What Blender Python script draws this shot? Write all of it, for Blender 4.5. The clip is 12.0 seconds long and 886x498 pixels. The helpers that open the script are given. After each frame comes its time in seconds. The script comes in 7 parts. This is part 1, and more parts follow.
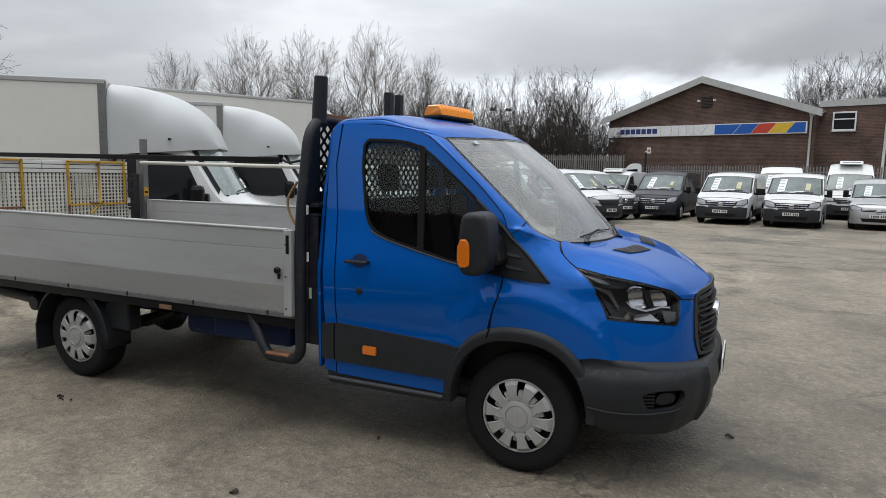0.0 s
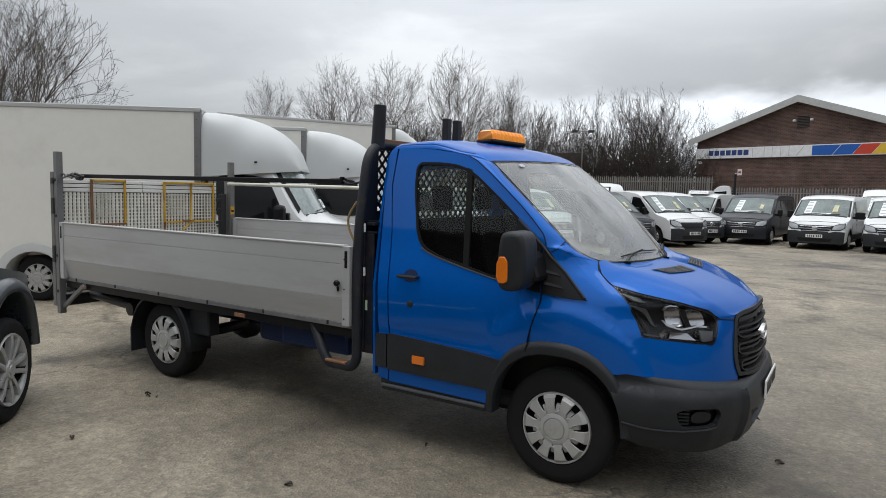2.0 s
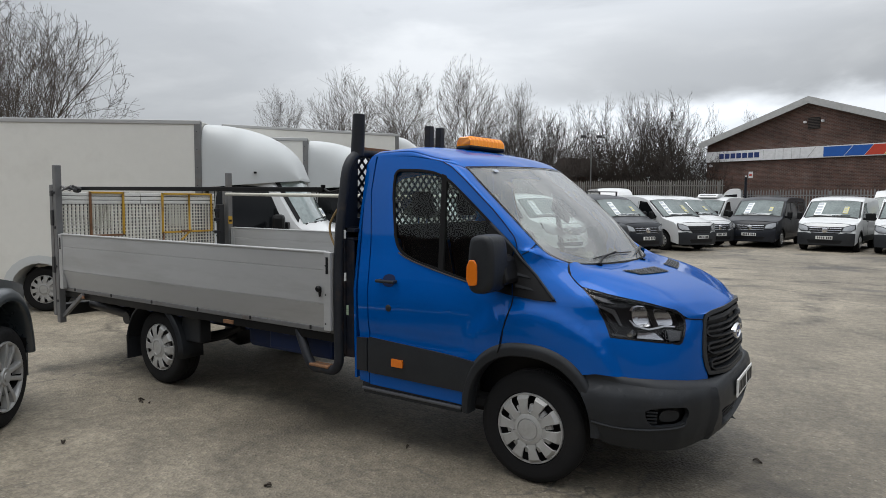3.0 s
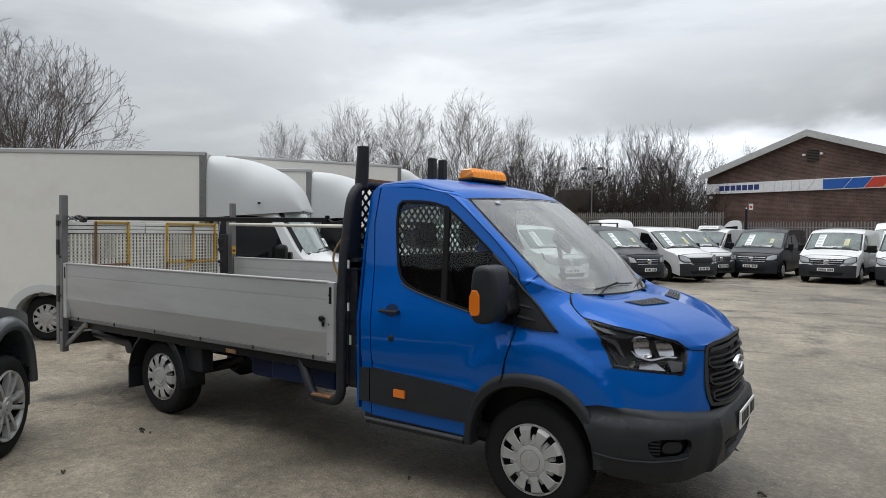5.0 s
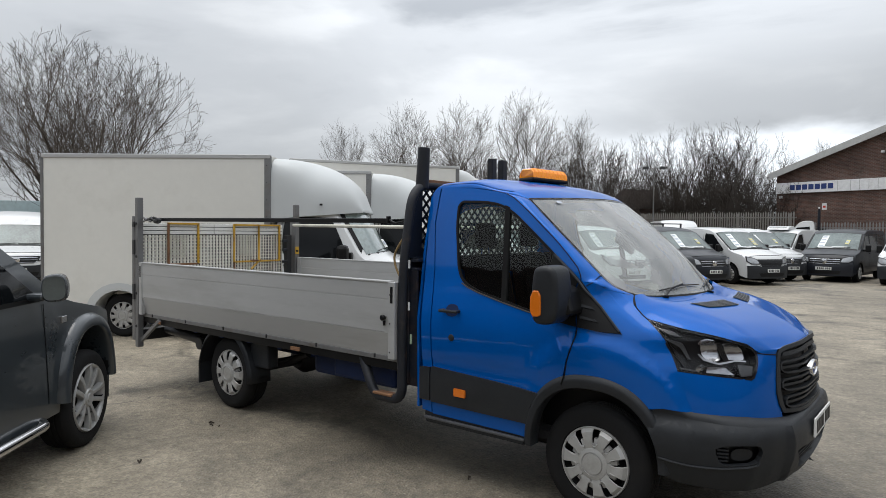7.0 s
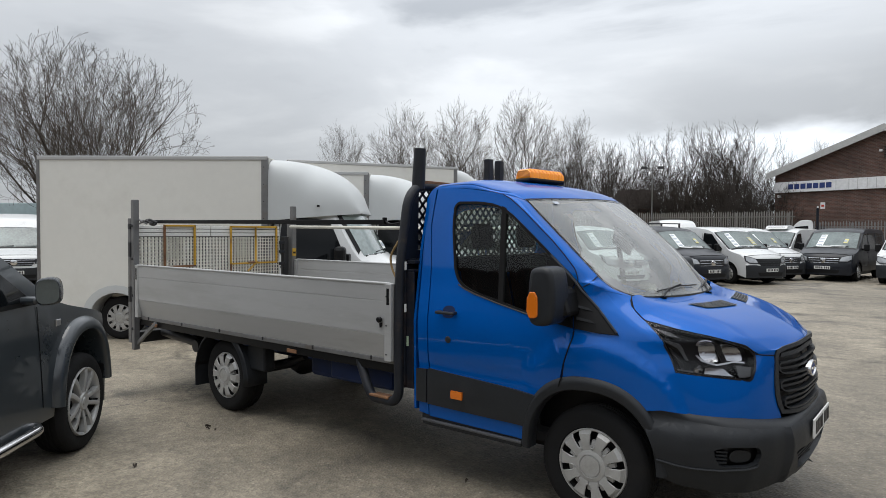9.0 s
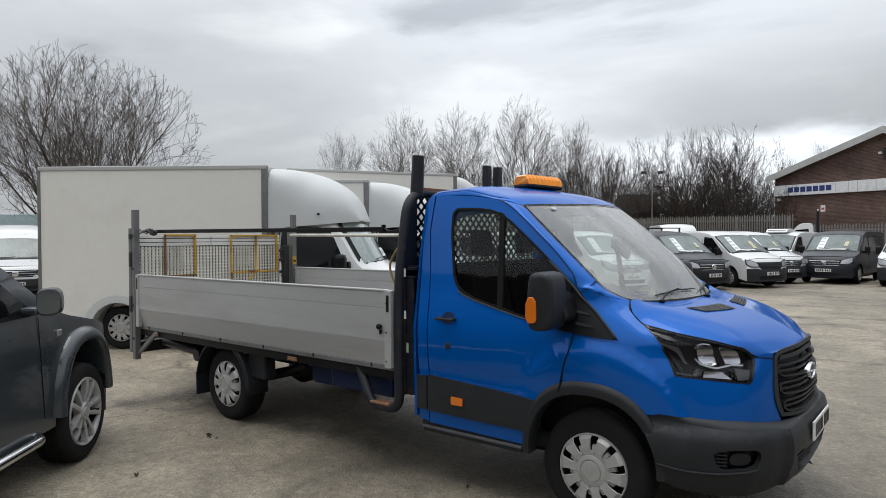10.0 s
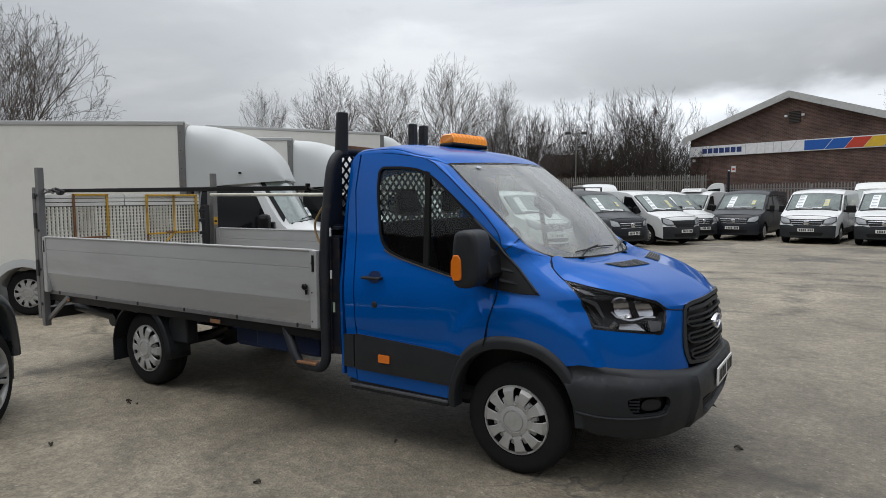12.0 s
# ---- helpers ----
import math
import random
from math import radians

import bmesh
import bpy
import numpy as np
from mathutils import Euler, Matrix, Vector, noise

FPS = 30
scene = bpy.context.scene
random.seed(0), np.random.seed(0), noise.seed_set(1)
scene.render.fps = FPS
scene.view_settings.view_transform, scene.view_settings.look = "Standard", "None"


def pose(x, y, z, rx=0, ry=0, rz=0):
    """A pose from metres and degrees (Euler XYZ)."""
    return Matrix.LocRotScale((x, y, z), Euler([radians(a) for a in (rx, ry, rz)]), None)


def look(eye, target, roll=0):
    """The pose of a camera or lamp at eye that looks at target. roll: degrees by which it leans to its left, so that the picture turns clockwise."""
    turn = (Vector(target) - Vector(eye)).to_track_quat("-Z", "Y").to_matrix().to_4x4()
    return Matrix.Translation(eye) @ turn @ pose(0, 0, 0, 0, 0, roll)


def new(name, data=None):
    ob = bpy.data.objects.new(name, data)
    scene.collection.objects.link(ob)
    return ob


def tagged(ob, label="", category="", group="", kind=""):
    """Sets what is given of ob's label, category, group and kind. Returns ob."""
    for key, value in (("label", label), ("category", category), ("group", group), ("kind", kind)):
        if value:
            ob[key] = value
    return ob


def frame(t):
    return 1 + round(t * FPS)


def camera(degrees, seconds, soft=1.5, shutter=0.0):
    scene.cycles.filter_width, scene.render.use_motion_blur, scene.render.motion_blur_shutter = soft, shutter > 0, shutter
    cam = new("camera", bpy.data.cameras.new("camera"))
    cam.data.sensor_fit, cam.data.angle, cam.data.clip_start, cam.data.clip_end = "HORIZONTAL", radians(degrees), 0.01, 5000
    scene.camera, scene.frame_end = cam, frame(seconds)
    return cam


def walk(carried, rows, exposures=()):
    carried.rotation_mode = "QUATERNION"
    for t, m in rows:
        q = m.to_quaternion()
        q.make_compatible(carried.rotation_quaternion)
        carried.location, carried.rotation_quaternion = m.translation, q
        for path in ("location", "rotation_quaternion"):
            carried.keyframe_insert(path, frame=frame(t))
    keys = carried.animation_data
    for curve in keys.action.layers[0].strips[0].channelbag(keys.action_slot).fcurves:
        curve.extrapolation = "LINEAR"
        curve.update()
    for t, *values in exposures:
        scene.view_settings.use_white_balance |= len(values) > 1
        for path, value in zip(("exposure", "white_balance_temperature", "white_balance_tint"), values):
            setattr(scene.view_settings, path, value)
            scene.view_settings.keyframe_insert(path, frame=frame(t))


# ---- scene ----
import functools

cam = camera(68.5, 12.0, soft=0.5)
PATH = [
    (0, (1.119, -4.434, 1.74), (0.283, -2.632, 1.506), 1.1),
    (0.5, (1.285, -4.402, 1.72), (0.45, -2.597, 1.508), 2.2),
    (1, (1.446, -4.355, 1.712), (0.536, -2.594, 1.45), 1.9),
    (1.5, (1.441, -4.428, 1.722), (0.396, -2.735, 1.525), 0.9),
    (2, (1.439, -4.537, 1.743), (0.375, -2.853, 1.569), 1.3),
    (2.5, (1.56, -4.516, 1.742), (0.469, -2.844, 1.625), 1.7),
    (3, (1.696, -4.472, 1.733), (0.594, -2.81, 1.582), 0.4),
    (5, (1.711, -4.512, 1.734), (0.602, -2.848, 1.677), 0.6),
    (5.5, (1.692, -4.484, 1.732), (0.518, -2.866, 1.679), 0.4),
    (6, (1.673, -4.479, 1.727), (0.419, -2.921, 1.68), 1.4),
    (6.5, (1.702, -4.539, 1.727), (0.449, -2.981, 1.68), 0.6),
    (8.5, (1.697, -4.507, 1.728), (0.455, -2.94, 1.664), 0.7),
    (9, (1.699, -4.503, 1.731), (0.451, -2.941, 1.678), 0.3),
    (9.5, (1.716, -4.527, 1.734), (0.469, -2.964, 1.694), -0.1),
    (10, (1.722, -4.508, 1.729), (0.471, -2.947, 1.697), -0.3),
    (10.5, (1.746, -4.522, 1.728), (0.48, -2.974, 1.686), -0.6),
    (11, (1.744, -4.548, 1.731), (0.493, -2.988, 1.702), -0.1),
    (11.5, (1.766, -4.559, 1.722), (0.633, -2.912, 1.662), -0.2),
    (12, (1.739, -4.505, 1.721), (0.67, -2.822, 1.565), -0.4),
]
walk(cam, [(t, look(eye, target, roll)) for t, eye, target, roll in PATH],
     [(0, -.08), (1.5, -.09), (2.5, -.05), (3.0, -.12), (5.0, -.08), (6.0, 0), (8.5, -.02), (10.5, -.04), (11.2, -.05), (12.0, -.18)])

# ---- sky and light ----
world = bpy.data.worlds.new("overcast_sky")
scene.world = world
world.use_nodes = True
wn, wl = world.node_tree.nodes, world.node_tree.links
wn.clear()
w_out = wn.new("ShaderNodeOutputWorld")
w_bg = wn.new("ShaderNodeBackground")
w_sky = wn.new("ShaderNodeTexSky")
w_sky.sky_type, w_sky.sun_disc = "NISHITA", False
w_sky.sun_elevation, w_sky.sun_rotation = radians(78), radians(210)
w_tc = wn.new("ShaderNodeTexCoord")
w_map = wn.new("ShaderNodeMapping")
w_map.inputs["Scale"].default_value = (1.0, 1.0, 3.4)
w_map.inputs["Location"].default_value = (0.35, 0.2, 0.1)
w_n1 = wn.new("ShaderNodeTexNoise")
w_n1.inputs["Scale"].default_value, w_n1.inputs["Detail"].default_value = 1.7, 7
w_n1.inputs["Roughness"].default_value, w_n1.inputs["Distortion"].default_value = 0.52, 0.25
w_ramp = wn.new("ShaderNodeValToRGB")
w_ramp.color_ramp.interpolation = "EASE"
w_ramp.color_ramp.elements[0].position, w_ramp.color_ramp.elements[0].color = 0.36, (0.35, 0.372, 0.40, 1)
w_ramp.color_ramp.elements[1].position, w_ramp.color_ramp.elements[1].color = 0.66, (0.70, 0.725, 0.752, 1)
w_mid = w_ramp.color_ramp.elements.new(0.5)
w_mid.color = (0.55, 0.575, 0.605, 1)
w_mix = wn.new("ShaderNodeMixRGB")
w_mix.inputs[0].default_value = 0.94
w_scale = wn.new("ShaderNodeMixRGB")
w_scale.blend_type, w_scale.inputs[0].default_value = "MULTIPLY", 1.0
w_scale.inputs[2].default_value = (0.1, 0.1, 0.1, 1)
wl.new(w_tc.outputs["Generated"], w_map.inputs["Vector"])
wl.new(w_map.outputs["Vector"], w_n1.inputs["Vector"])
wl.new(w_n1.outputs["Fac"], w_ramp.inputs["Fac"])
wl.new(w_sky.outputs["Color"], w_scale.inputs[1])
wl.new(w_scale.outputs["Color"], w_mix.inputs[1])
wl.new(w_ramp.outputs["Color"], w_mix.inputs[2])
# an overcast sky grows brighter towards the zenith
w_sep = wn.new("ShaderNodeSeparateXYZ")
wl.new(w_tc.outputs["Generated"], w_sep.inputs["Vector"])
w_zen = wn.new("ShaderNodeMapRange")
w_zen.inputs[1].default_value, w_zen.inputs[2].default_value = 0.0, 1.0
w_zen.inputs[3].default_value, w_zen.inputs[4].default_value = 0.84, 3.0
w_pow = wn.new("ShaderNodeMath")
w_pow.operation, w_pow.inputs[1].default_value = "POWER", 1.6
wl.new(w_sep.outputs["Z"], w_pow.inputs[0])
wl.new(w_pow.outputs[0], w_zen.inputs[0])
w_dome = wn.new("ShaderNodeMixRGB")
w_dome.blend_type, w_dome.inputs[0].default_value = "MULTIPLY", 1.0
wl.new(w_mix.outputs["Color"], w_dome.inputs[1])
wl.new(w_zen.outputs[0], w_dome.inputs[2])
# thinner cloud glows ahead, above the brick unit
w_dot = wn.new("ShaderNodeVectorMath")
w_dot.operation = "DOT_PRODUCT"
w_dot.inputs[1].default_value = (-0.40, 0.86, 0.32)
wl.new(w_tc.outputs["Generated"], w_dot.inputs[0])
w_gl = wn.new("ShaderNodeMapRange")
w_gl.interpolation_type = "SMOOTHSTEP"
w_gl.inputs[1].default_value, w_gl.inputs[2].default_value = 0.86, 1.0
w_gl.inputs[3].default_value, w_gl.inputs[4].default_value = 1.0, 1.30
wl.new(w_dot.outputs["Value"], w_gl.inputs[0])
w_thin = wn.new("ShaderNodeMixRGB")
w_thin.blend_type, w_thin.inputs[0].default_value = "MULTIPLY", 1.0
wl.new(w_dome.outputs["Color"], w_thin.inputs[1])
wl.new(w_gl.outputs[0], w_thin.inputs[2])
# a bright gap low over the trees ahead, under a heavier bank of cloud
w_low = wn.new("ShaderNodeVectorMath")
w_low.operation = "DOT_PRODUCT"
w_low.inputs[1].default_value = (-0.10, 0.985, 0.13)
wl.new(w_tc.outputs["Generated"], w_low.inputs[0])
w_side = wn.new("ShaderNodeMapRange")
w_side.interpolation_type = "SMOOTHSTEP"
w_side.inputs[1].default_value, w_side.inputs[2].default_value = 0.93, 0.985
wl.new(w_low.outputs["Value"], w_side.inputs[0])
w_wave = wn.new("ShaderNodeMath")
w_wave.operation, w_wave.inputs[1].default_value = "MULTIPLY_ADD", -0.20
wl.new(w_n1.outputs["Fac"], w_wave.inputs[0])
wl.new(w_sep.outputs["Z"], w_wave.inputs[2])


def band(lo, hi, a, c):
    k = wn.new("ShaderNodeMapRange")
    k.interpolation_type = "SMOOTHSTEP"
    k.inputs[1].default_value, k.inputs[2].default_value = lo, hi
    k.inputs[3].default_value, k.inputs[4].default_value = a, c
    wl.new(w_wave.outputs[0], k.inputs[0])
    return k.outputs[0]


w_gap = wn.new("ShaderNodeMath")
w_gap.operation = "MULTIPLY"
wl.new(band(0.025, 0.060, 1.75, 0.80), w_gap.inputs[0])
wl.new(band(0.075, 0.19, 1.0, 1.25), w_gap.inputs[1])
w_cloud = wn.new("ShaderNodeMixRGB")
w_cloud.blend_type = "MULTIPLY"
wl.new(w_side.outputs[0], w_cloud.inputs[0])
wl.new(w_thin.outputs["Color"], w_cloud.inputs[1])
wl.new(w_gap.outputs[0], w_cloud.inputs[2])
wl.new(w_cloud.outputs["Color"], w_bg.inputs["Color"])
w_bg.inputs["Strength"].default_value = 1.1
wl.new(w_bg.outputs["Background"], w_out.inputs["Surface"])

sun = new("sun", bpy.data.lights.new("sun", "SUN"))
sun.data.energy, sun.data.angle, sun.data.color = 1.3, radians(45), (1.0, 0.96, 0.9)
sun.matrix_world = look((-4, -7, 40), (0, 0, 0))

# ---- materials ----


def nodes_of(name):
    m = bpy.data.materials.new(name)
    m.use_nodes = True
    n, l = m.node_tree.nodes, m.node_tree.links
    return m, n, l, n["Principled BSDF"]


def surface(name, col, rough=0.6, metal=0.0, vary=0.12, scale=6.0, bump=0.0, bscale=60.0, dirt=None, dirt_amount=0.35,
            dscale=2.2, coat=0.0, random_tint=0.0, spec=0.5, stretch=(1, 1, 1)):
    """A painted or raw surface with variation at two scales, optional dirt and fine relief."""
    m, n, l, b = nodes_of(name)
    tc = n.new("ShaderNodeTexCoord")
    mp = n.new("ShaderNodeMapping")
    mp.inputs["Scale"].default_value = stretch
    l.new(tc.outputs["Object"], mp.inputs["Vector"])
    big = n.new("ShaderNodeTexNoise")
    big.inputs["Scale"].default_value, big.inputs["Detail"].default_value = scale, 5
    fine = n.new("ShaderNodeTexNoise")
    fine.inputs["Scale"].default_value, fine.inputs["Detail"].default_value = scale * 11, 3
    for k in (big, fine):
        l.new(mp.outputs["Vector"], k.inputs["Vector"])
    add = n.new("ShaderNodeMath")
    add.operation = "MULTIPLY_ADD"
    l.new(fine.outputs["Fac"], add.inputs[0])
    add.inputs[1].default_value = 0.5
    l.new(big.outputs["Fac"], add.inputs[2])
    rng = n.new("ShaderNodeMapRange")
    rng.inputs[1].default_value, rng.inputs[2].default_value = 0.45, 1.05
    rng.inputs[3].default_value, rng.inputs[4].default_value = 1 - vary, 1 + vary
    l.new(add.outputs[0], rng.inputs[0])
    base = n.new("ShaderNodeMixRGB")
    base.blend_type, base.inputs[0].default_value = "MULTIPLY", 1.0
    base.inputs[1].default_value = (*col, 1)
    l.new(rng.outputs[0], base.inputs[2])
    out = base.outputs[0]
    if random_tint:
        info = n.new("ShaderNodeObjectInfo")
        r2 = n.new("ShaderNodeMapRange")
        r2.inputs[3].default_value, r2.inputs[4].default_value = 1 - random_tint, 1 + random_tint
        l.new(info.outputs["Random"], r2.inputs[0])
        mul = n.new("ShaderNodeMixRGB")
        mul.blend_type, mul.inputs[0].default_value = "MULTIPLY", 1.0
        l.new(out, mul.inputs[1])
        l.new(r2.outputs[0], mul.inputs[2])
        out = mul.outputs[0]
    rr = n.new("ShaderNodeMapRange")
    rr.inputs[1].default_value, rr.inputs[2].default_value = 0.4, 1.1
    rr.inputs[3].default_value, rr.inputs[4].default_value = max(0.02, rough * 0.8), min(1, rough * 1.2)
    l.new(add.outputs[0], rr.inputs[0])
    rough_out = rr.outputs[0]
    if dirt:
        dn = n.new("ShaderNodeTexNoise")
        dn.inputs["Scale"].default_value, dn.inputs["Detail"].default_value = dscale, 9
        dn.inputs["Roughness"].default_value = 0.65
        l.new(mp.outputs["Vector"], dn.inputs["Vector"])
        dr = n.new("ShaderNodeMapRange")
        dr.inputs[1].default_value, dr.inputs[2].default_value = 0.52, 0.72
        dr.inputs[4].default_value = dirt_amount
        l.new(dn.outputs["Fac"], dr.inputs[0])
        dm = n.new("ShaderNodeMixRGB")
        l.new(dr.outputs[0], dm.inputs[0])
        l.new(out, dm.inputs[1])
        dm.inputs[2].default_value = (*dirt, 1)
        out = dm.outputs[0]
    l.new(out, b.inputs["Base Color"])
    l.new(rough_out, b.inputs["Roughness"])
    b.inputs["Metallic"].default_value = metal
    b.inputs["Specular IOR Level"].default_value = spec
    b.inputs["Coat Weight"].default_value = coat
    b.inputs["Coat Roughness"].default_value = 0.04
    if bump:
        bn = n.new("ShaderNodeTexNoise")
        bn.inputs["Scale"].default_value, bn.inputs["Detail"].default_value = bscale, 4
        l.new(mp.outputs["Vector"], bn.inputs["Vector"])
        bp = n.new("ShaderNodeBump")
        bp.inputs["Strength"].default_value, bp.inputs["Distance"].default_value = bump, 0.01
        l.new(bn.outputs["Fac"], bp.inputs["Height"])
        l.new(bp.outputs["Normal"], b.inputs["Normal"])
    return m


def glass(name, tint=(0.9, 0.95, 0.95), clear=0.8, rough=0.02, veil=0.0, gloss=0.04):
    """Thin vehicle glass: a see-through sheet with a glossy skin."""
    m, n, l, b = nodes_of(name)
    n.remove(b)
    out = n["Material Output"]
    tr = n.new("ShaderNodeBsdfTransparent")
    tr.inputs["Color"].default_value = (*[c * clear for c in tint], 1)
    gl = n.new("ShaderNodeBsdfGlossy")
    gl.inputs["Roughness"].default_value = rough
    lw = n.new("ShaderNodeLayerWeight")
    lw.inputs["Blend"].default_value = 0.5
    p5 = n.new("ShaderNodeMath")
    p5.operation, p5.inputs[1].default_value = "POWER", 3.0
    l.new(lw.outputs["Facing"], p5.inputs[0])
    fr = n.new("ShaderNodeMapRange")
    fr.inputs[3].default_value, fr.inputs[4].default_value = gloss, 1.0
    l.new(p5.outputs[0], fr.inputs[0])
    mx = n.new("ShaderNodeMixShader")
    l.new(fr.outputs[0], mx.inputs[0])
    l.new(tr.outputs[0], mx.inputs[1])
    l.new(gl.outputs[0], mx.inputs[2])
    last = mx
    # pale diffuse layer that paints in the reflected sky
    if veil:
        df = n.new("ShaderNodeBsdfDiffuse")
        df.inputs["Color"].default_value = (0.62, 0.63, 0.62, 1)
        tc = n.new("ShaderNodeTexCoord")
        ns = n.new("ShaderNodeTexNoise")
        ns.inputs["Scale"].default_value, ns.inputs["Detail"].default_value = 3.0, 6
        l.new(tc.outputs["Object"], ns.inputs["Vector"])
        dr = n.new("ShaderNodeMapRange")
        dr.inputs[1].default_value, dr.inputs[2].default_value = 0.3, 0.7
        dr.inputs[3].default_value, dr.inputs[4].default_value = veil * 0.6, veil * 1.4
        l.new(ns.outputs["Fac"], dr.inputs[0])
        last = n.new("ShaderNodeMixShader")
        l.new(dr.outputs[0], last.inputs[0])
        l.new(mx.outputs[0], last.inputs[1])
        l.new(df.outputs[0], last.inputs[2])
    l.new(last.outputs[0], out.inputs["Surface"])
    return m


def asphalt():
    m, n, l, b = nodes_of("worn_asphalt")
    tc = n.new("ShaderNodeTexCoord")

    def tex(scale, detail=5, rough=0.6, vec=None, warp=0.0):
        k = n.new("ShaderNodeTexNoise")
        k.inputs["Scale"].default_value, k.inputs["Detail"].default_value = scale, detail
        k.inputs["Roughness"].default_value = rough
        k.inputs["Distortion"].default_value = warp
        l.new(vec or tc.outputs["Object"], k.inputs["Vector"])
        return k.outputs["Fac"]

    def ramp(src, a, c, lo, hi):
        k = n.new("ShaderNodeMapRange")
        k.inputs[1].default_value, k.inputs[2].default_value = a, c
        k.inputs[3].default_value, k.inputs[4].default_value = lo, hi
        l.new(src, k.inputs[0])
        return k.outputs[0]

    def mix(f, a, c, mode="MIX"):
        k = n.new("ShaderNodeMixRGB")
        k.blend_type = mode
        for i, v in enumerate((f, a, c)):
            if isinstance(v, (int, float)):
                k.inputs[i].default_value = v if i == 0 else (v, v, v, 1)
            elif isinstance(v, tuple):
                k.inputs[i].default_value = (*v, 1)
            else:
                l.new(v, k.inputs[i])
        return k.outputs[0]
    # squeezed along one way: drying streaks and tyre paths in the yard
    mp = n.new("ShaderNodeMapping")
    mp.inputs["Rotation"].default_value = (0, 0, radians(-18))
    mp.inputs["Scale"].default_value = (0.35, 1.25, 1)
    l.new(tc.outputs["Object"], mp.inputs["Vector"])
    base = mix(ramp(tex(0.35, 6), 0.35, 0.68, 0, 1), (0.195, 0.168, 0.125), (0.272, 0.236, 0.178))
    # broad lighter and darker areas of the yard
    far_ = n.new("ShaderNodeMapping")
    far_.inputs["Location"].default_value = (3.1, 1.7, 0)
    l.new(tc.outputs["Object"], far_.inputs["Vector"])
    base = mix(1.0, base, ramp(tex(0.11, 3, 0.5, far_.outputs["Vector"]), 0.35, 0.65, 0.78, 1.42), "MULTIPLY")
    base = mix(ramp(tex(0.9, 9, 0.75, mp.outputs["Vector"], 0.7), 0.55, 0.66, 0, 0.28), base, (0.125, 0.110, 0.087))
    # paler far off and towards the box vans, darker near right: grazing sheen painted in
    xyz = n.new("ShaderNodeSeparateXYZ")
    l.new(tc.outputs["Object"], xyz.inputs[0])
    sway = n.new("ShaderNodeMath")
    sway.operation = "MULTIPLY_ADD"
    l.new(tex(0.3, 4), sway.inputs[0])
    sway.inputs[1].default_value = 6.0
    slant = n.new("ShaderNodeMath")
    slant.operation = "MULTIPLY_ADD"
    l.new(xyz.outputs[1], slant.inputs[0])
    slant.inputs[1].default_value = -0.5
    l.new(xyz.outputs[0], slant.inputs[2])
    l.new(slant.outputs[0], sway.inputs[2])
    base = mix(1.0, base, ramp(sway.outputs[0], 0.0, 8.5, 0.90, 0.52), "MULTIPLY")
    # damp patches drying in front of the parked row
    wet_map = n.new("ShaderNodeMapping")
    wet_map.inputs["Rotation"].default_value = (0, 0, radians(12))
    wet_map.inputs["Scale"].default_value = (0.30, 0.62, 1)
    wet_map.inputs["Location"].default_value = (0.4, 0.15, 0)
    l.new(tc.outputs["Object"], wet_map.inputs["Vector"])
    wet = n.new("ShaderNodeMath")
    wet.operation = "MULTIPLY"
    l.new(ramp(tex(1.0, 8, 0.72, wet_map.outputs["Vector"], 0.9), 0.575, 0.60, 0, 0.8), wet.inputs[0])
    l.new(ramp(xyz.outputs[1], 4.0, 12.0, 0, 1), wet.inputs[1])
    base = mix(wet.outputs[0], base, (0.062, 0.056, 0.046))
    base = mix(ramp(tex(2.2, 9, 0.75), 0.56, 0.66, 0, 0.6), base, (0.095, 0.084, 0.068))
    base = mix(ramp(tex(1.3, 8, 0.75), 0.63, 0.7, 0, 0.35), base, (0.3, 0.272, 0.225))
    stone = n.new("ShaderNodeTexVoronoi")
    stone.inputs["Scale"].default_value = 55
    l.new(tc.outputs["Object"], stone.inputs["Vector"])
    sep = n.new("ShaderNodeSeparateColor")
    l.new(stone.outputs["Color"], sep.inputs[0])
    base = mix(1.0, base, ramp(sep.outputs[0], 0, 1, 0.78, 1.22), "MULTIPLY")
    grit = n.new("ShaderNodeTexVoronoi")
    grit.inputs["Scale"].default_value = 26
    l.new(tc.outputs["Object"], grit.inputs["Vector"])
    gsep = n.new("ShaderNodeSeparateColor")
    l.new(grit.outputs["Color"], gsep.inputs[0])
    base = mix(1.0, base, ramp(gsep.outputs[1], 0, 1, 0.9, 1.1), "MULTIPLY")
    dots = n.new("ShaderNodeMath")
    dots.operation = "MULTIPLY"
    l.new(ramp(grit.outputs["Distance"], 0.16, 0.24, 1, 0), dots.inputs[0])
    l.new(ramp(gsep.outputs[2], 0.93, 0.96, 0, 0.4), dots.inputs[1])
    base = mix(dots.outputs[0], base, (0.42, 0.39, 0.33))
    base = mix(1.0, base, ramp(tex(9, 7, 0.7), 0.3, 0.7, 0.72, 1.28), "MULTIPLY")
    base = mix(1.0, base, ramp(tex(0.8, 5, 0.6, None, 0.6), 0.36, 0.64, 0.78, 1.22), "MULTIPLY")
    base = mix(ramp(tex(3.4, 10, 0.8, None, 0.4), 0.58, 0.63, 0, 0.45), base, (0.085, 0.075, 0.06))
    # thin cracks
    cr = n.new("ShaderNodeTexVoronoi")
    cr.feature = "DISTANCE_TO_EDGE"
    cr.inputs["Scale"].default_value = 0.42
    wob = n.new("ShaderNodeVectorMath")
    wob.operation = "ADD"
    wn_ = n.new("ShaderNodeTexNoise")
    wn_.inputs["Scale"].default_value, wn_.inputs["Detail"].default_value = 1.6, 6
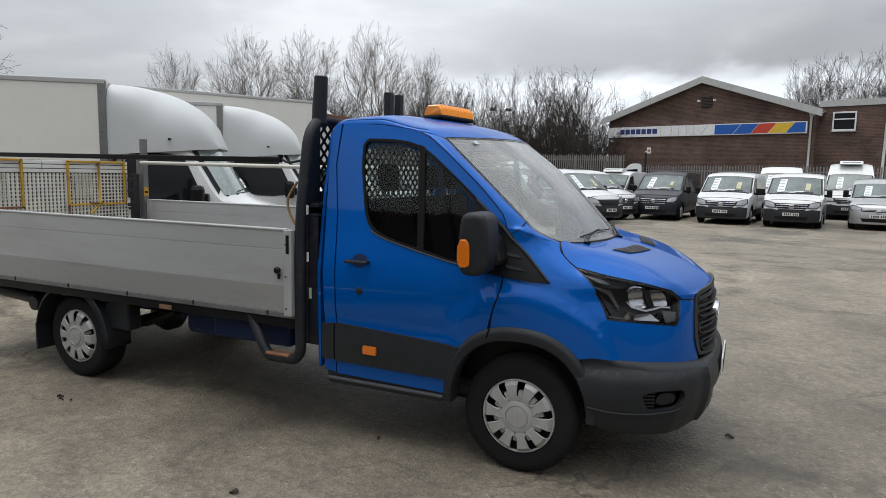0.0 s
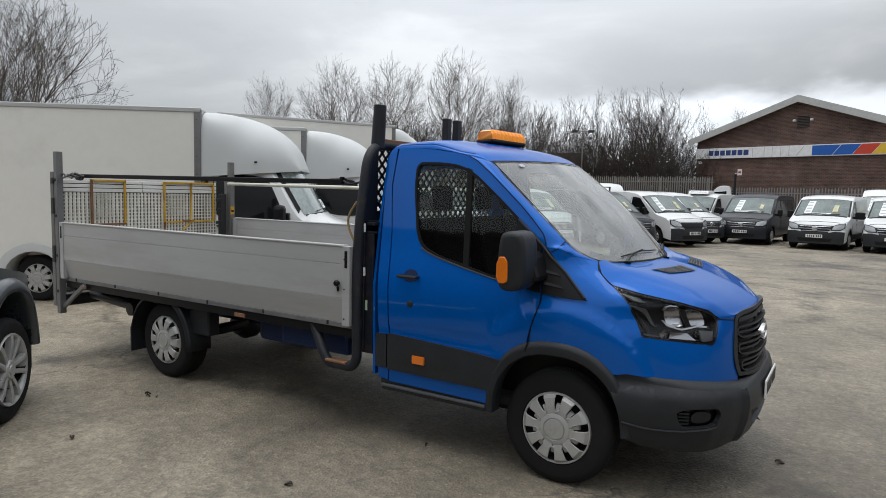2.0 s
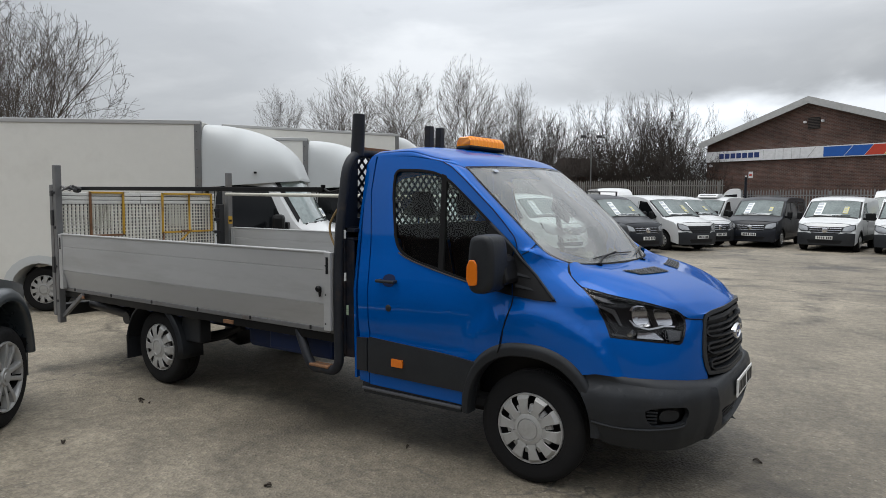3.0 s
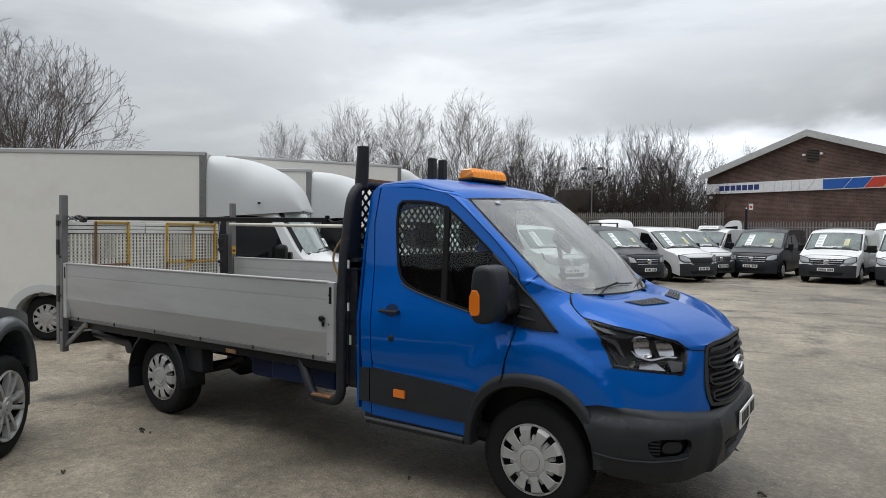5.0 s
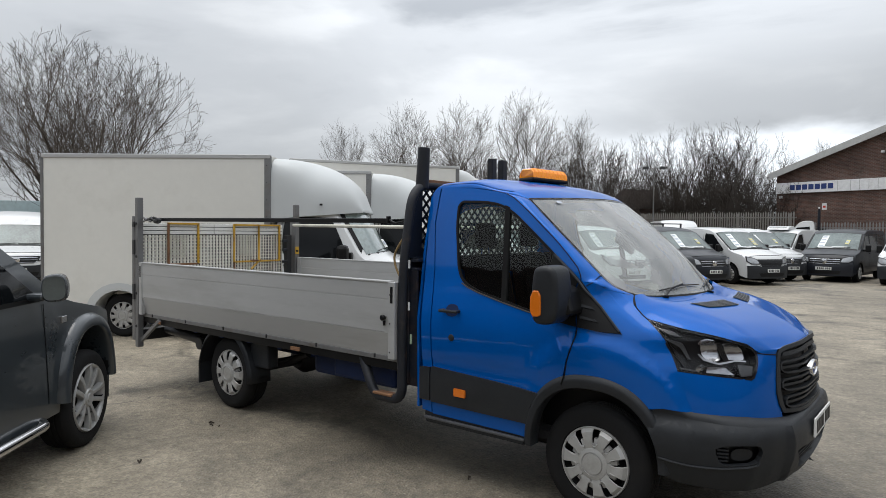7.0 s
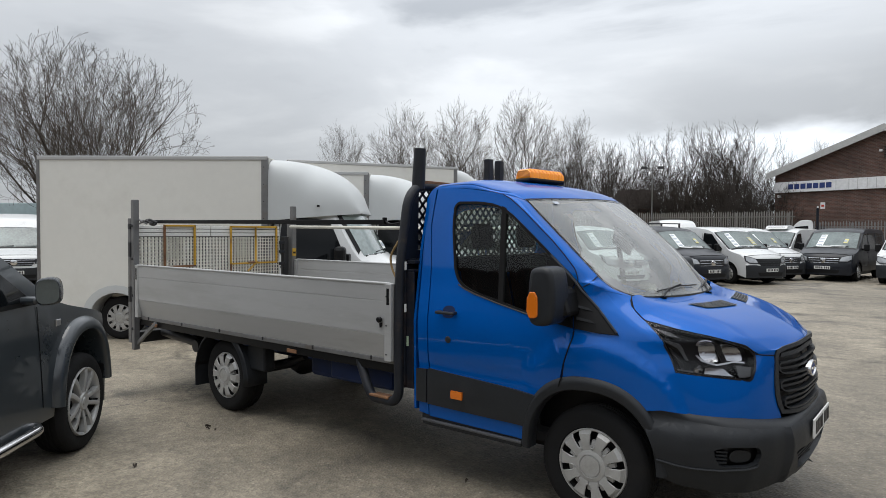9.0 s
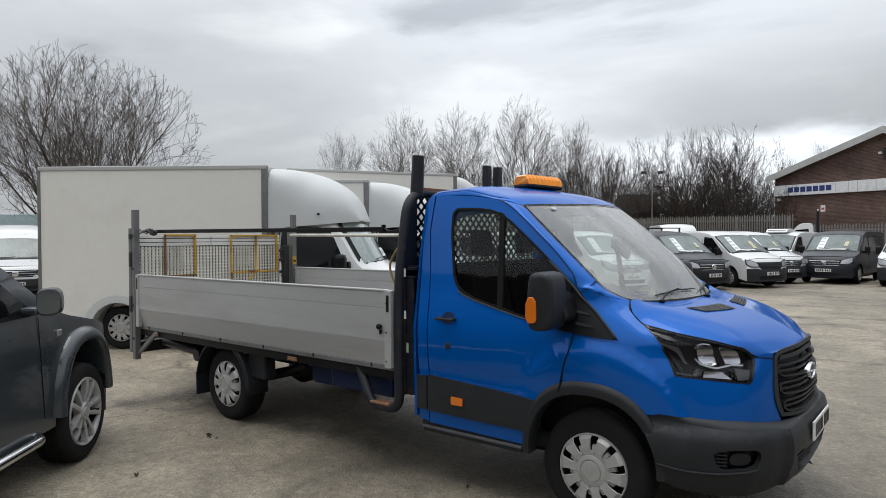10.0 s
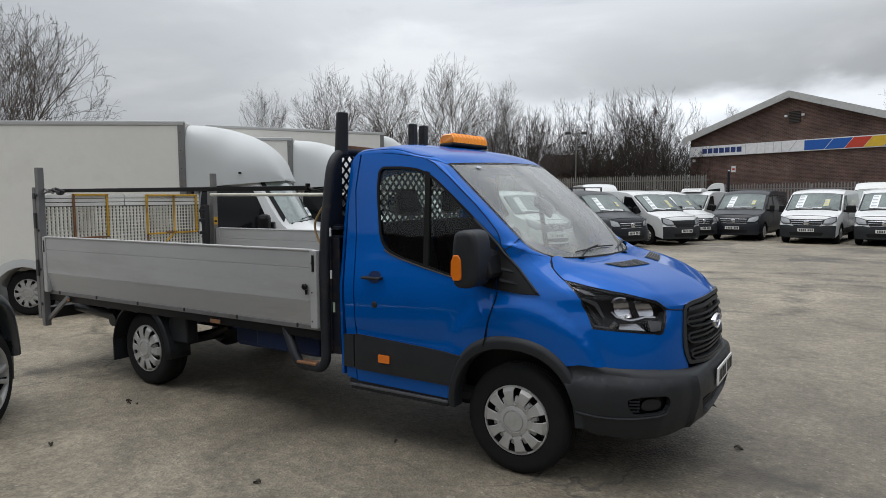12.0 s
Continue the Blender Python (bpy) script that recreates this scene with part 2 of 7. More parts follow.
    l.new(tc.outputs["Object"], wn_.inputs["Vector"])
    l.new(tc.outputs["Object"], wob.inputs[0])
    l.new(wn_.outputs["Color"], wob.inputs[1])
    l.new(wob.outputs[0], cr.inputs["Vector"])
    crack = ramp(cr.outputs["Distance"], 0.0, 0.008, 1, 0)
    gate = ramp(tex(0.5, 3), 0.47, 0.58, 0, 0.8)
    cm = n.new("ShaderNodeMath")
    cm.operation = "MULTIPLY"
    l.new(crack, cm.inputs[0])
    l.new(gate, cm.inputs[1])
    base = mix(cm.outputs[0], base, (0.06, 0.055, 0.05))
    # long worn seams with soil and damp in them
    seam_map = n.new("ShaderNodeMapping")
    seam_map.inputs["Rotation"].default_value = (0, 0, radians(-14))
    seam_map.inputs["Scale"].default_value = (0.075, 0.17, 1)
    seam_map.inputs["Location"].default_value = (0.3, 0.62, 0)
    warp_ = n.new("ShaderNodeVectorMath")
    warp_.operation = "MULTIPLY_ADD"
    wn2 = n.new("ShaderNodeTexNoise")
    wn2.inputs["Scale"].default_value, wn2.inputs["Detail"].default_value = 0.7, 8
    wn2.inputs["Roughness"].default_value = 0.65
    l.new(tc.outputs["Object"], wn2.inputs["Vector"])
    l.new(wn2.outputs["Color"], warp_.inputs[0])
    warp_.inputs[1].default_value = (2.2, 2.2, 0)
    l.new(tc.outputs["Object"], warp_.inputs[2])
    l.new(warp_.outputs[0], seam_map.inputs["Vector"])
    seam = n.new("ShaderNodeTexVoronoi")
    seam.feature = "DISTANCE_TO_EDGE"
    seam.inputs["Scale"].default_value = 1.0
    l.new(seam_map.outputs["Vector"], seam.inputs["Vector"])
    sm = n.new("ShaderNodeMath")
    sm.operation = "MULTIPLY"
    l.new(ramp(seam.outputs["Distance"], 0.004, 0.026, 1, 0), sm.inputs[0])
    l.new(ramp(tex(1.1, 9, 0.75), 0.42, 0.60, 0, 0.85), sm.inputs[1])
    base = mix(sm.outputs[0], base, (0.05, 0.043, 0.033))
    # damp ground under and before the parked row
    dm = n.new("ShaderNodeMath")
    dm.operation = "MULTIPLY"
    l.new(ramp(tex(0.30, 9, 0.72, None, 0.8), 0.54, 0.57, 0, 0.7), dm.inputs[0])
    l.new(ramp(xyz.outputs[1], 15.0, 20.0, 0, 1), dm.inputs[1])
    base = mix(dm.outputs[0], base, (0.058, 0.051, 0.041))
    base = mix(1.0, base, 0.95, "MULTIPLY")
    l.new(base, b.inputs["Base Color"])
    l.new(ramp(wet.outputs[0], 0.1, 0.8, 0.62, 0.55), b.inputs["Roughness"])
    b.inputs["Specular IOR Level"].default_value = 0.55
    bp = n.new("ShaderNodeBump")
    bp.inputs["Strength"].default_value, bp.inputs["Distance"].default_value = 0.55, 0.012
    hh = n.new("ShaderNodeMath")
    hh.operation = "ADD"
    l.new(stone.outputs["Distance"], hh.inputs[0])
    l.new(tex(18, 5), hh.inputs[1])
    l.new(hh.outputs[0], bp.inputs["Height"])
    l.new(bp.outputs["Normal"], b.inputs["Normal"])
    return m


def brickwork():
    m, n, l, b = nodes_of("red_brown_brickwork")
    tc = n.new("ShaderNodeTexCoord")
    br = n.new("ShaderNodeTexBrick")
    br.inputs["Scale"].default_value = 1.0
    br.inputs["Brick Width"].default_value, br.inputs["Row Height"].default_value = 0.225, 0.075
    br.inputs["Mortar Size"].default_value = 0.008
    br.inputs["Color1"].default_value = (0.118, 0.060, 0.045, 1)
    br.inputs["Color2"].default_value = (0.066, 0.037, 0.031, 1)
    br.inputs["Mortar"].default_value = (0.15, 0.125, 0.105, 1)
    br.inputs["Bias"].default_value = -0.1
    mp = n.new("ShaderNodeMapping")
    mp.inputs["Rotation"].default_value = (radians(90), 0, 0)
    l.new(tc.outputs["Object"], mp.inputs["Vector"])
    l.new(mp.outputs["Vector"], br.inputs["Vector"])
    ns = n.new("ShaderNodeTexNoise")
    ns.inputs["Scale"].default_value, ns.inputs["Detail"].default_value = 0.8, 7
    l.new(tc.outputs["Object"], ns.inputs["Vector"])
    rg = n.new("ShaderNodeMapRange")
    rg.inputs[1].default_value, rg.inputs[2].default_value, rg.inputs[3].default_value, rg.inputs[4].default_value = 0.3, 0.7, 0.65, 1.35
    l.new(ns.outputs["Fac"], rg.inputs[0])
    mu = n.new("ShaderNodeMixRGB")
    mu.blend_type, mu.inputs[0].default_value = "MULTIPLY", 1
    l.new(br.outputs["Color"], mu.inputs[1])
    l.new(rg.outputs[0], mu.inputs[2])
    # pale salt bloom and soot in patches
    bl = n.new("ShaderNodeTexNoise")
    bl.inputs["Scale"].default_value, bl.inputs["Detail"].default_value = 0.55, 8
    bl.inputs["Roughness"].default_value = 0.7
    l.new(tc.outputs["Object"], bl.inputs["Vector"])
    br2 = n.new("ShaderNodeMapRange")
    br2.inputs[1].default_value, br2.inputs[2].default_value, br2.inputs[4].default_value = 0.56, 0.68, 0.5
    l.new(bl.outputs["Fac"], br2.inputs[0])
    bm_ = n.new("ShaderNodeMixRGB")
    bm_.inputs[2].default_value = (0.2, 0.165, 0.145, 1)
    l.new(br2.outputs[0], bm_.inputs[0])
    l.new(mu.outputs[0], bm_.inputs[1])
    l.new(bm_.outputs[0], b.inputs["Base Color"])
    b.inputs["Roughness"].default_value = 0.9
    bp = n.new("ShaderNodeBump")
    bp.inputs["Strength"].default_value, bp.inputs["Distance"].default_value, bp.invert = 0.6, 0.01, True
    l.new(br.outputs["Fac"], bp.inputs["Height"])
    l.new(bp.outputs["Normal"], b.inputs["Normal"])
    return m


ASPHALT = asphalt()
BRICK = brickwork()
BLUE = surface("blue_vehicle_paint", (0.0005, 0.092, 0.40), 0.36, 0.28, 0.05, 2.5, coat=0.6, spec=0.0, dirt=(0.012, 0.085, 0.25), dirt_amount=0.10)
NAVY = surface("navy_chassis_paint", (0.006, 0.018, 0.068), 0.55, dirt=(0.025, 0.022, 0.02), dirt_amount=0.5, spec=0.3)
WHITE = surface("white_vehicle_paint", (0.62, 0.63, 0.63), 0.3, 0, 0.03, 2, coat=0.5, dirt=(0.42, 0.4, 0.36), dirt_amount=0.15)
MOULDED = surface("white_moulded_plastic", (0.52, 0.54, 0.54), 0.42, 0, 0.02, 1.2, dirt=(0.45, 0.44, 0.41), dirt_amount=0.12, dscale=0.8)
MESHPAINT = surface("dirty_cream_mesh", (0.60, 0.58, 0.50), 0.7, 0, 0.15, 5, dirt=(0.25, 0.20, 0.14), dirt_amount=0.4, dscale=4)
# pale base colour stands in for sky reflected in the box van screens
PALESCREEN = surface("painted_sheen_windscreen", (0.22, 0.27, 0.26), 0.08, 0, 0.4, 1.5, spec=1.0, coat=1.0)
BOXWHITE = surface("white_box_panel", (0.71, 0.70, 0.655), 0.5, 0, 0.04, 0.9, dirt=(0.42, 0.4, 0.35), dirt_amount=0.3, dscale=0.9)
DARKGREY = surface("dark_grey_vehicle_paint", (0.028, 0.035, 0.041), 0.3, 0.0, 0.08, 3, coat=0.8)
SILVER = surface("silver_vehicle_paint", (0.36, 0.37, 0.37), 0.3, 0.5, 0.05, 3, coat=0.8)
SLATE = surface("slate_vehicle_paint", (0.010, 0.012, 0.017), 0.35, 0.0, 0.06, 3, coat=0.15, spec=0.3)
CLAD = surface("black_textured_plastic", (0.0165, 0.0185, 0.0215), 0.46, 0, 0.22, 6, 0.12, 400, dirt=(0.034, 0.033, 0.031), dirt_amount=0.3, spec=0.35)
LAMPGREY = surface("grey_lamp_inner", (0.05, 0.052, 0.055), 0.35, 0.0, 0.1, 8)
DEADLEAF = surface("dead_leaf", (0.035, 0.026, 0.018), 0.9, 0, 0.4, 30)
BLACK = surface("black_trim", (0.005, 0.005, 0.0055), 0.45, 0, 0.2, 8, spec=0.25)
SEAL = surface("black_rubber_seal", (0.004, 0.004, 0.004), 0.6, spec=0.2)
FABRIC = surface("dark_seat_fabric", (0.006, 0.006, 0.007), 0.95, 0, 0.3, 20, 0.3, 300, spec=0.1)
DASH = surface("dark_dashboard", (0.010, 0.010, 0.011), 0.75, 0, 0.2, 12, spec=0.2)
TYRE = surface("tyre_rubber", (0.011, 0.011, 0.0115), 0.8, 0, 0.25, 9, 0.2, 90, dirt=(0.022, 0.020, 0.017), dirt_amount=0.35, dscale=5, spec=0.2)
CAPSILVER = surface("silver_wheel_trim", (0.41, 0.41, 0.40), 0.4, 0.3, 0.08, 10, dirt=(0.16, 0.14, 0.11), dirt_amount=0.5, dscale=6)
STEELDARK = surface("dark_steel", (0.05, 0.05, 0.052), 0.5, 0.6, 0.2, 8)
ALU = surface("weathered_aluminium", (0.44, 0.442, 0.438), 0.5, 0.35, 0.07, 1.2, 0.04, 200, dirt=(0.25, 0.24, 0.22), dirt_amount=0.35, stretch=(0.35, 1, 2.2))
GALV = surface("galvanised_steel", (0.2, 0.2, 0.2), 0.55, 0.6, 0.15, 9, dirt=(0.16, 0.11, 0.07), dirt_amount=0.4, dscale=7)
RACK = surface("scuffed_black_steel", (0.006, 0.0085, 0.015), 0.5, 0.0, 0.25, 7, dirt=(0.075, 0.045, 0.03), dirt_amount=0.5, dscale=4.5, spec=0.3)
YELLOW = surface("yellow_steel_paint", (0.52, 0.3, 0.025), 0.55, 0, 0.15, 9, dirt=(0.16, 0.07, 0.03), dirt_amount=0.75, dscale=6)
TUBE = surface("rust_worn_tube", (0.014, 0.016, 0.021), 0.5, 0.1, 0.3, 9, dirt=(0.09, 0.06, 0.042), dirt_amount=0.62, dscale=5, spec=0.4)
STEPALU = surface("scuffed_grey_step", (0.10, 0.105, 0.115), 0.45, 0.4, 0.15, 7, dirt=(0.06, 0.055, 0.05), dirt_amount=0.6)
RUST = surface("rusty_steel", (0.2, 0.1, 0.05), 0.9, 0.1, 0.4, 12, 0.3, 60)
ORANGE = surface("amber_lens", (0.66, 0.16, 0.008), 0.22, 0, 0.05, 10, coat=0.7)
BEACON = surface("lit_amber_lens", (0.95, 0.3, 0.015), 0.25, 0, 0.1, 14, coat=0.6)
BEACON.node_tree.nodes["Principled BSDF"].inputs["Emission Color"].default_value = (1.0, 0.33, 0.02, 1)
BEACON.node_tree.nodes["Principled BSDF"].inputs["Emission Strength"].default_value = 0.12
CHROME = surface("chrome", (0.65, 0.65, 0.66), 0.12, 1.0, 0.04, 5)
MIRROR = surface("mirror_glass", (0.75, 0.77, 0.78), 0.03, 1.0, 0.01, 3)
# darkened mirror colour paints in the duller scene it should reflect
DIMMIRROR = surface("dull_reflection_mirror", (0.20, 0.24, 0.27), 0.04, 1.0, 0.02, 3)
LAMPDARK = surface("dark_lamp_housing", (0.008, 0.008, 0.009), 0.3, 0.0, 0.1, 8, spec=0.3)
REFLECTOR = surface("lamp_reflector", (0.42, 0.42, 0.43), 0.2, 1.0, 0.05, 12)
# its pale veil stands in for sky reflected in the truck's windscreen
GLASS = glass("veiled_windscreen_glass", (0.86, 0.93, 0.9), 0.9, veil=0.27)
SIDEGLASS = glass("tinted_side_glass", (0.80, 0.88, 0.85), 0.85, gloss=0.028)
# grey-green base colour puts in the sky that van windscreens reflect
SCREEN = surface("vehicle_windscreen", (0.13, 0.16, 0.155), 0.06, 0, 0.5, 1.5, spec=0.55)
LENS = glass("clear_lamp_lens", (0.97, 0.98, 1.0), 0.95, gloss=0.015)
FARGLASS = surface("dark_vehicle_glass", (0.005, 0.006, 0.007), 0.06, 0, 0.3, 1.2, spec=0.28)
VANLAMP = surface("silver_lamp_unit", (0.33, 0.34, 0.35), 0.2, 0.55, 0.15, 14, coat=0.6)
PLATE_W = surface("white_plate", (0.7, 0.7, 0.68), 0.4)
PLATE_K = surface("black_plate_characters", (0.02, 0.02, 0.02), 0.5)
PAPER = surface("white_paper_sheet", (0.78, 0.8, 0.78), 0.7)
PAPERINK = surface("printed_ink", (0.42, 0.46, 0.52), 0.7)
LIME = surface("yellow_green_card", (0.58, 0.54, 0.24), 0.6)
SIGNWHITE = surface("white_sign_board", (0.72, 0.72, 0.72), 0.5, dirt=(0.4, 0.38, 0.35), dirt_amount=0.3)
SIGNBLUE = surface("blue_sign_panel", (0.006, 0.09, 0.38), 0.5)
SIGNNAVY = surface("navy_sign_letters", (0.012, 0.035, 0.16), 0.5)
SIGNRED = surface("red_sign_panel", (0.5, 0.045, 0.02), 0.5)
SIGNYELLOW = surface("yellow_sign_panel", (0.66, 0.43, 0.03), 0.5)
FASCIA = surface("grey_roof_fascia", (0.42, 0.42, 0.41), 0.7, dirt=(0.25, 0.24, 0.22), dirt_amount=0.4)
ROOFING = surface("grey_roof_sheet", (0.2, 0.2, 0.2), 0.8)
FENCE = surface("dull_galvanised_palisade", (0.24, 0.24, 0.235), 0.75, 0.2, 0.3, 3, dirt=(0.09, 0.085, 0.075), dirt_amount=0.6)
TIMBER = surface("weathered_timber_fence", (0.19, 0.18, 0.165), 0.9, 0, 0.3, 3)
BARK = surface("bare_branch_bark", (0.042, 0.033, 0.027), 0.95, 0, 0.35, 3)
BARK2 = surface("grey_brown_twigs", (0.080, 0.066, 0.054), 0.95, 0, 0.3, 2)
ROOFTILE = surface("brown_roof_tiles", (0.06, 0.048, 0.042), 0.9, 0, 0.3, 3)
PIPE = surface("white_plastic_pipe", (0.6, 0.6, 0.58), 0.5)
FRAMEW = surface("white_window_frame", (0.7, 0.7, 0.7), 0.45)
ROPE = surface("tan_rope", (0.3, 0.2, 0.09), 0.9, 0, 0.2, 40)
STICKER = surface("green_white_sticker", (0.36, 0.47, 0.34), 0.6)
PALEBLUE = surface("pale_blue_panel", (0.4, 0.5, 0.52), 0.6)

# ---- building blocks ----


def mesh_from(bm, name, mat, smooth=True):
    me = bpy.data.meshes.new(name)
    bm.normal_update()
    bm.to_mesh(me)
    bm.free()
    for m in (mat if isinstance(mat, (list, tuple)) else [mat]):
        me.materials.append(m)
    if smooth:
        flags = [p.use_smooth for p in me.polygons]
        me.set_sharp_from_angle(angle=radians(40))
        me.polygons.foreach_set("use_smooth", flags)
    else:
        for p in me.polygons:
            p.use_smooth = False
    return me


def part(name, bm, mat, parent, label="", at=None, smooth=True):
    ob = new(name, mesh_from(bm, name, mat, smooth))
    ob.parent = parent
    if at is not None:
        ob.matrix_basis = at
    return tagged(ob, label) if label else ob


def thing(name, m, label, category, group="", kind=""):
    ob = new(name)
    ob.empty_display_size = 0.2
    ob.matrix_world = m
    return tagged(ob, label, category, group, kind)


def solo(name, bm, mat, label, category, group="", kind="", at=None, smooth=True):
    ob = new(name, mesh_from(bm, name, mat, smooth))
    if at is not None:
        ob.matrix_world = at
    return tagged(ob, label, category, group, kind)


def box(x0, x1, y0, y1, z0, z1, bevel=0.0, bm=None, m=None):
    b2 = bmesh.new()
    bmesh.ops.create_cube(b2, size=1)
    for v in b2.verts:
        v.co = Vector(((x0 + x1) / 2 + v.co.x * (x1 - x0), (y0 + y1) / 2 + v.co.y * (y1 - y0), (z0 + z1) / 2 + v.co.z * (z1 - z0)))
    if bevel:
        bmesh.ops.bevel(b2, geom=b2.edges[:], offset=bevel, segments=2, affect="EDGES", profile=0.5)
    if m is not None:
        b2.transform(m)
    return join(bm, b2)


def join(bm, other):
    """Adds other to bm, and returns the whole."""
    if bm is None:
        return other
    me = bpy.data.meshes.new("tmp")
    other.to_mesh(me)
    other.free()
    bm.from_mesh(me)
    bpy.data.meshes.remove(me)
    return bm


def tube(points, r, sides=8, bm=None, cap=True, taper=None):
    """A round bar along a line of points; taper: the radius at the far end."""
    b2 = bm or bmesh.new()
    pts = [Vector(p) for p in points]
    rings = []
    ref = Vector((0, 0, 1))
    for i, p in enumerate(pts):
        d = (pts[min(i + 1, len(pts) - 1)] - pts[max(i - 1, 0)]).normalized()
        if i == 0:
            a = d.cross(ref if abs(d.z) < 0.95 else Vector((1, 0, 0))).normalized()
        else:
            a = (a - d * a.dot(d)).normalized()
        c = d.cross(a)
        rr = r if taper is None else r + (taper - r) * i / (len(pts) - 1)
        rings.append([b2.verts.new(p + a * rr * math.cos(k * 2 * math.pi / sides) + c * rr * math.sin(k * 2 * math.pi / sides)) for k in range(sides)])
    for q, s in zip(rings, rings[1:]):
        for k in range(sides):
            b2.faces.new((q[k], q[(k + 1) % sides], s[(k + 1) % sides], s[k])).smooth = True
    if cap:
        b2.faces.new(rings[0])
        b2.faces.new(rings[-1][::-1])
    return b2


def bend(points, n=5, radius=0.08):
    """The line of points with its corners rounded."""
    pts = [Vector(p) for p in points]
    out = [pts[0]]
    for a, b, c in zip(pts, pts[1:], pts[2:]):
        r = min(radius, (a - b).length * 0.48, (c - b).length * 0.48)
        p, q = b + (a - b).normalized() * r, b + (c - b).normalized() * r
        for k in range(n + 1):
            t = k / n
            out.append(p * (1 - t) ** 2 + b * 2 * t * (1 - t) + q * t * t)
    return out + [pts[-1]]


def lathe(profile, segments=40, bm=None, m=None):
    """Turns (radius, offset) points about the y axis."""
    b2 = bmesh.new()
    rows = []
    for r, y in profile:
        if r < 1e-5:
            rows.append([b2.verts.new((0, y, 0))])
        else:
            rows.append([b2.verts.new((r * math.cos(k * 2 * math.pi / segments), y, r * math.sin(k * 2 * math.pi / segments))) for k in range(segments)])
    for a, c in zip(rows, rows[1:]):
        for k in range(segments):
            k2 = (k + 1) % segments
            if len(a) == 1 and len(c) > 1:
                b2.faces.new((a[0], c[k2], c[k]))
            elif len(c) == 1 and len(a) > 1:
                b2.faces.new((a[k], a[k2], c[0]))
            elif len(a) > 1:
                b2.faces.new((a[k], a[k2], c[k2], c[k]))
    for f in b2.faces:
        f.smooth = True
    if m is not None:
        b2.transform(m)
    return join(bm, b2)


def sheet(outer, shape, holes=(), step=0.06, thick=0.006, bm=None):
    """A plate with an outline (and holes) in two parameters, cut fine and carried onto a curved surface by shape(a, b)."""
    b2 = bmesh.new()
    edges = []
    for loop in (outer, *holes):
        vs = [b2.verts.new((a, 0, c)) for a, c in loop]
        edges += [b2.edges.new((vs[i], vs[(i + 1) % len(vs)])) for i in range(len(vs))]
    bmesh.ops.triangle_fill(b2, edges=edges, use_beauty=True, use_dissolve=False, normal=(0, -1, 0))
    for axis, k in ((Vector((1, 0, 0)), 0), (Vector((0, 0, 1)), 2)):
        lo, hi = min(v.co[k] for v in b2.verts), max(v.co[k] for v in b2.verts)
        g = math.ceil(lo / step) * step
        while g < hi:
            bmesh.ops.bisect_plane(b2, geom=b2.verts[:] + b2.edges[:] + b2.faces[:], plane_co=axis * g, plane_no=axis, dist=1e-5)
            g += step
    for f in b2.faces:
        f.smooth = True
    if thick:
        faces = b2.faces[:]
        rim = [e for e in b2.edges if len(e.link_faces) == 1]
        outs = {v: Vector(shape(v.co.x, v.co.z)) for v in b2.verts}
        e_ = 1e-3
        nor = {}
        for v in b2.verts:
            p = outs[v]
            da, dc = Vector(shape(v.co.x + e_, v.co.z)) - p, Vector(shape(v.co.x, v.co.z + e_)) - p
            n_ = da.cross(dc)
            nor[v] = n_.normalized() if n_.length > 1e-12 else Vector((0, -1, 0))
        back = {v: b2.verts.new(outs[v] - nor[v] * thick) for v in list(outs)}
        for v, p in outs.items():
            v.co = p
        for f in faces:
            b2.faces.new([back[v] for v in reversed(f.verts)])
        for e in rim:
            a, c = e.verts
            f = e.link_faces[0]
            order = [lp.vert for lp in f.loops]
            i = order.index(a)
            if order[(i + 1) % len(order)] is not c:
                a, c = c, a
            b2.faces.new((c, a, back[a], back[c]))
    else:
        for v in b2.verts:
            v.co = Vector(shape(v.co.x, v.co.z))
    return join(bm, b2)


def grid(rows, bm=None):
    """A skin over rows of points."""
    b2 = bm or bmesh.new()
    vs = [[b2.verts.new(p) for p in r] for r in rows]
    for a, c in zip(vs, vs[1:]):
        for k in range(len(a) - 1):
            b2.faces.new((a[k], a[k + 1], c[k + 1], c[k])).smooth = True
    return b2


def prism(outline, y0, y1, bevel=0.0, bm=None, m=None):
    """An (x, z) outline made solid between y0 and y1."""
    b2 = bmesh.new()
    a = [b2.verts.new((x, y0, z)) for x, z in outline]
    c = [b2.verts.new((x, y1, z)) for x, z in outline]
    n = len(a)
    b2.faces.new(a)
    b2.faces.new(c[::-1])
    for k in range(n):
        b2.faces.new((a[k], c[k], c[(k + 1) % n], a[(k + 1) % n]))
    bmesh.ops.recalc_face_normals(b2, faces=b2.faces[:])
    if bevel:
        bmesh.ops.bevel(b2, geom=b2.edges[:], offset=bevel, segments=2, affect="EDGES", profile=0.5)
    if m is not None:
        b2.transform(m)
    return join(bm, b2)


def flip(bm):
    """The mirror image across the y = 0 plane."""
    for v in bm.verts:
        v.co.y = -v.co.y
    bmesh.ops.reverse_faces(bm, faces=bm.faces[:])
    return bm


def lerp(v, xs, ys):
    return float(np.interp(v, xs, ys))


def smoothed(loop, n=3):
    """A closed outline with its corners rounded by corner cutting."""
    for _ in range(n):
        loop = [q for i in range(len(loop)) for a, c in [(loop[i], loop[(i + 1) % len(loop)])]
                for q in ((a[0] * .75 + c[0] * .25, a[1] * .75 + c[1] * .25), (a[0] * .25 + c[0] * .75, a[1] * .25 + c[1] * .75))]
    return loop



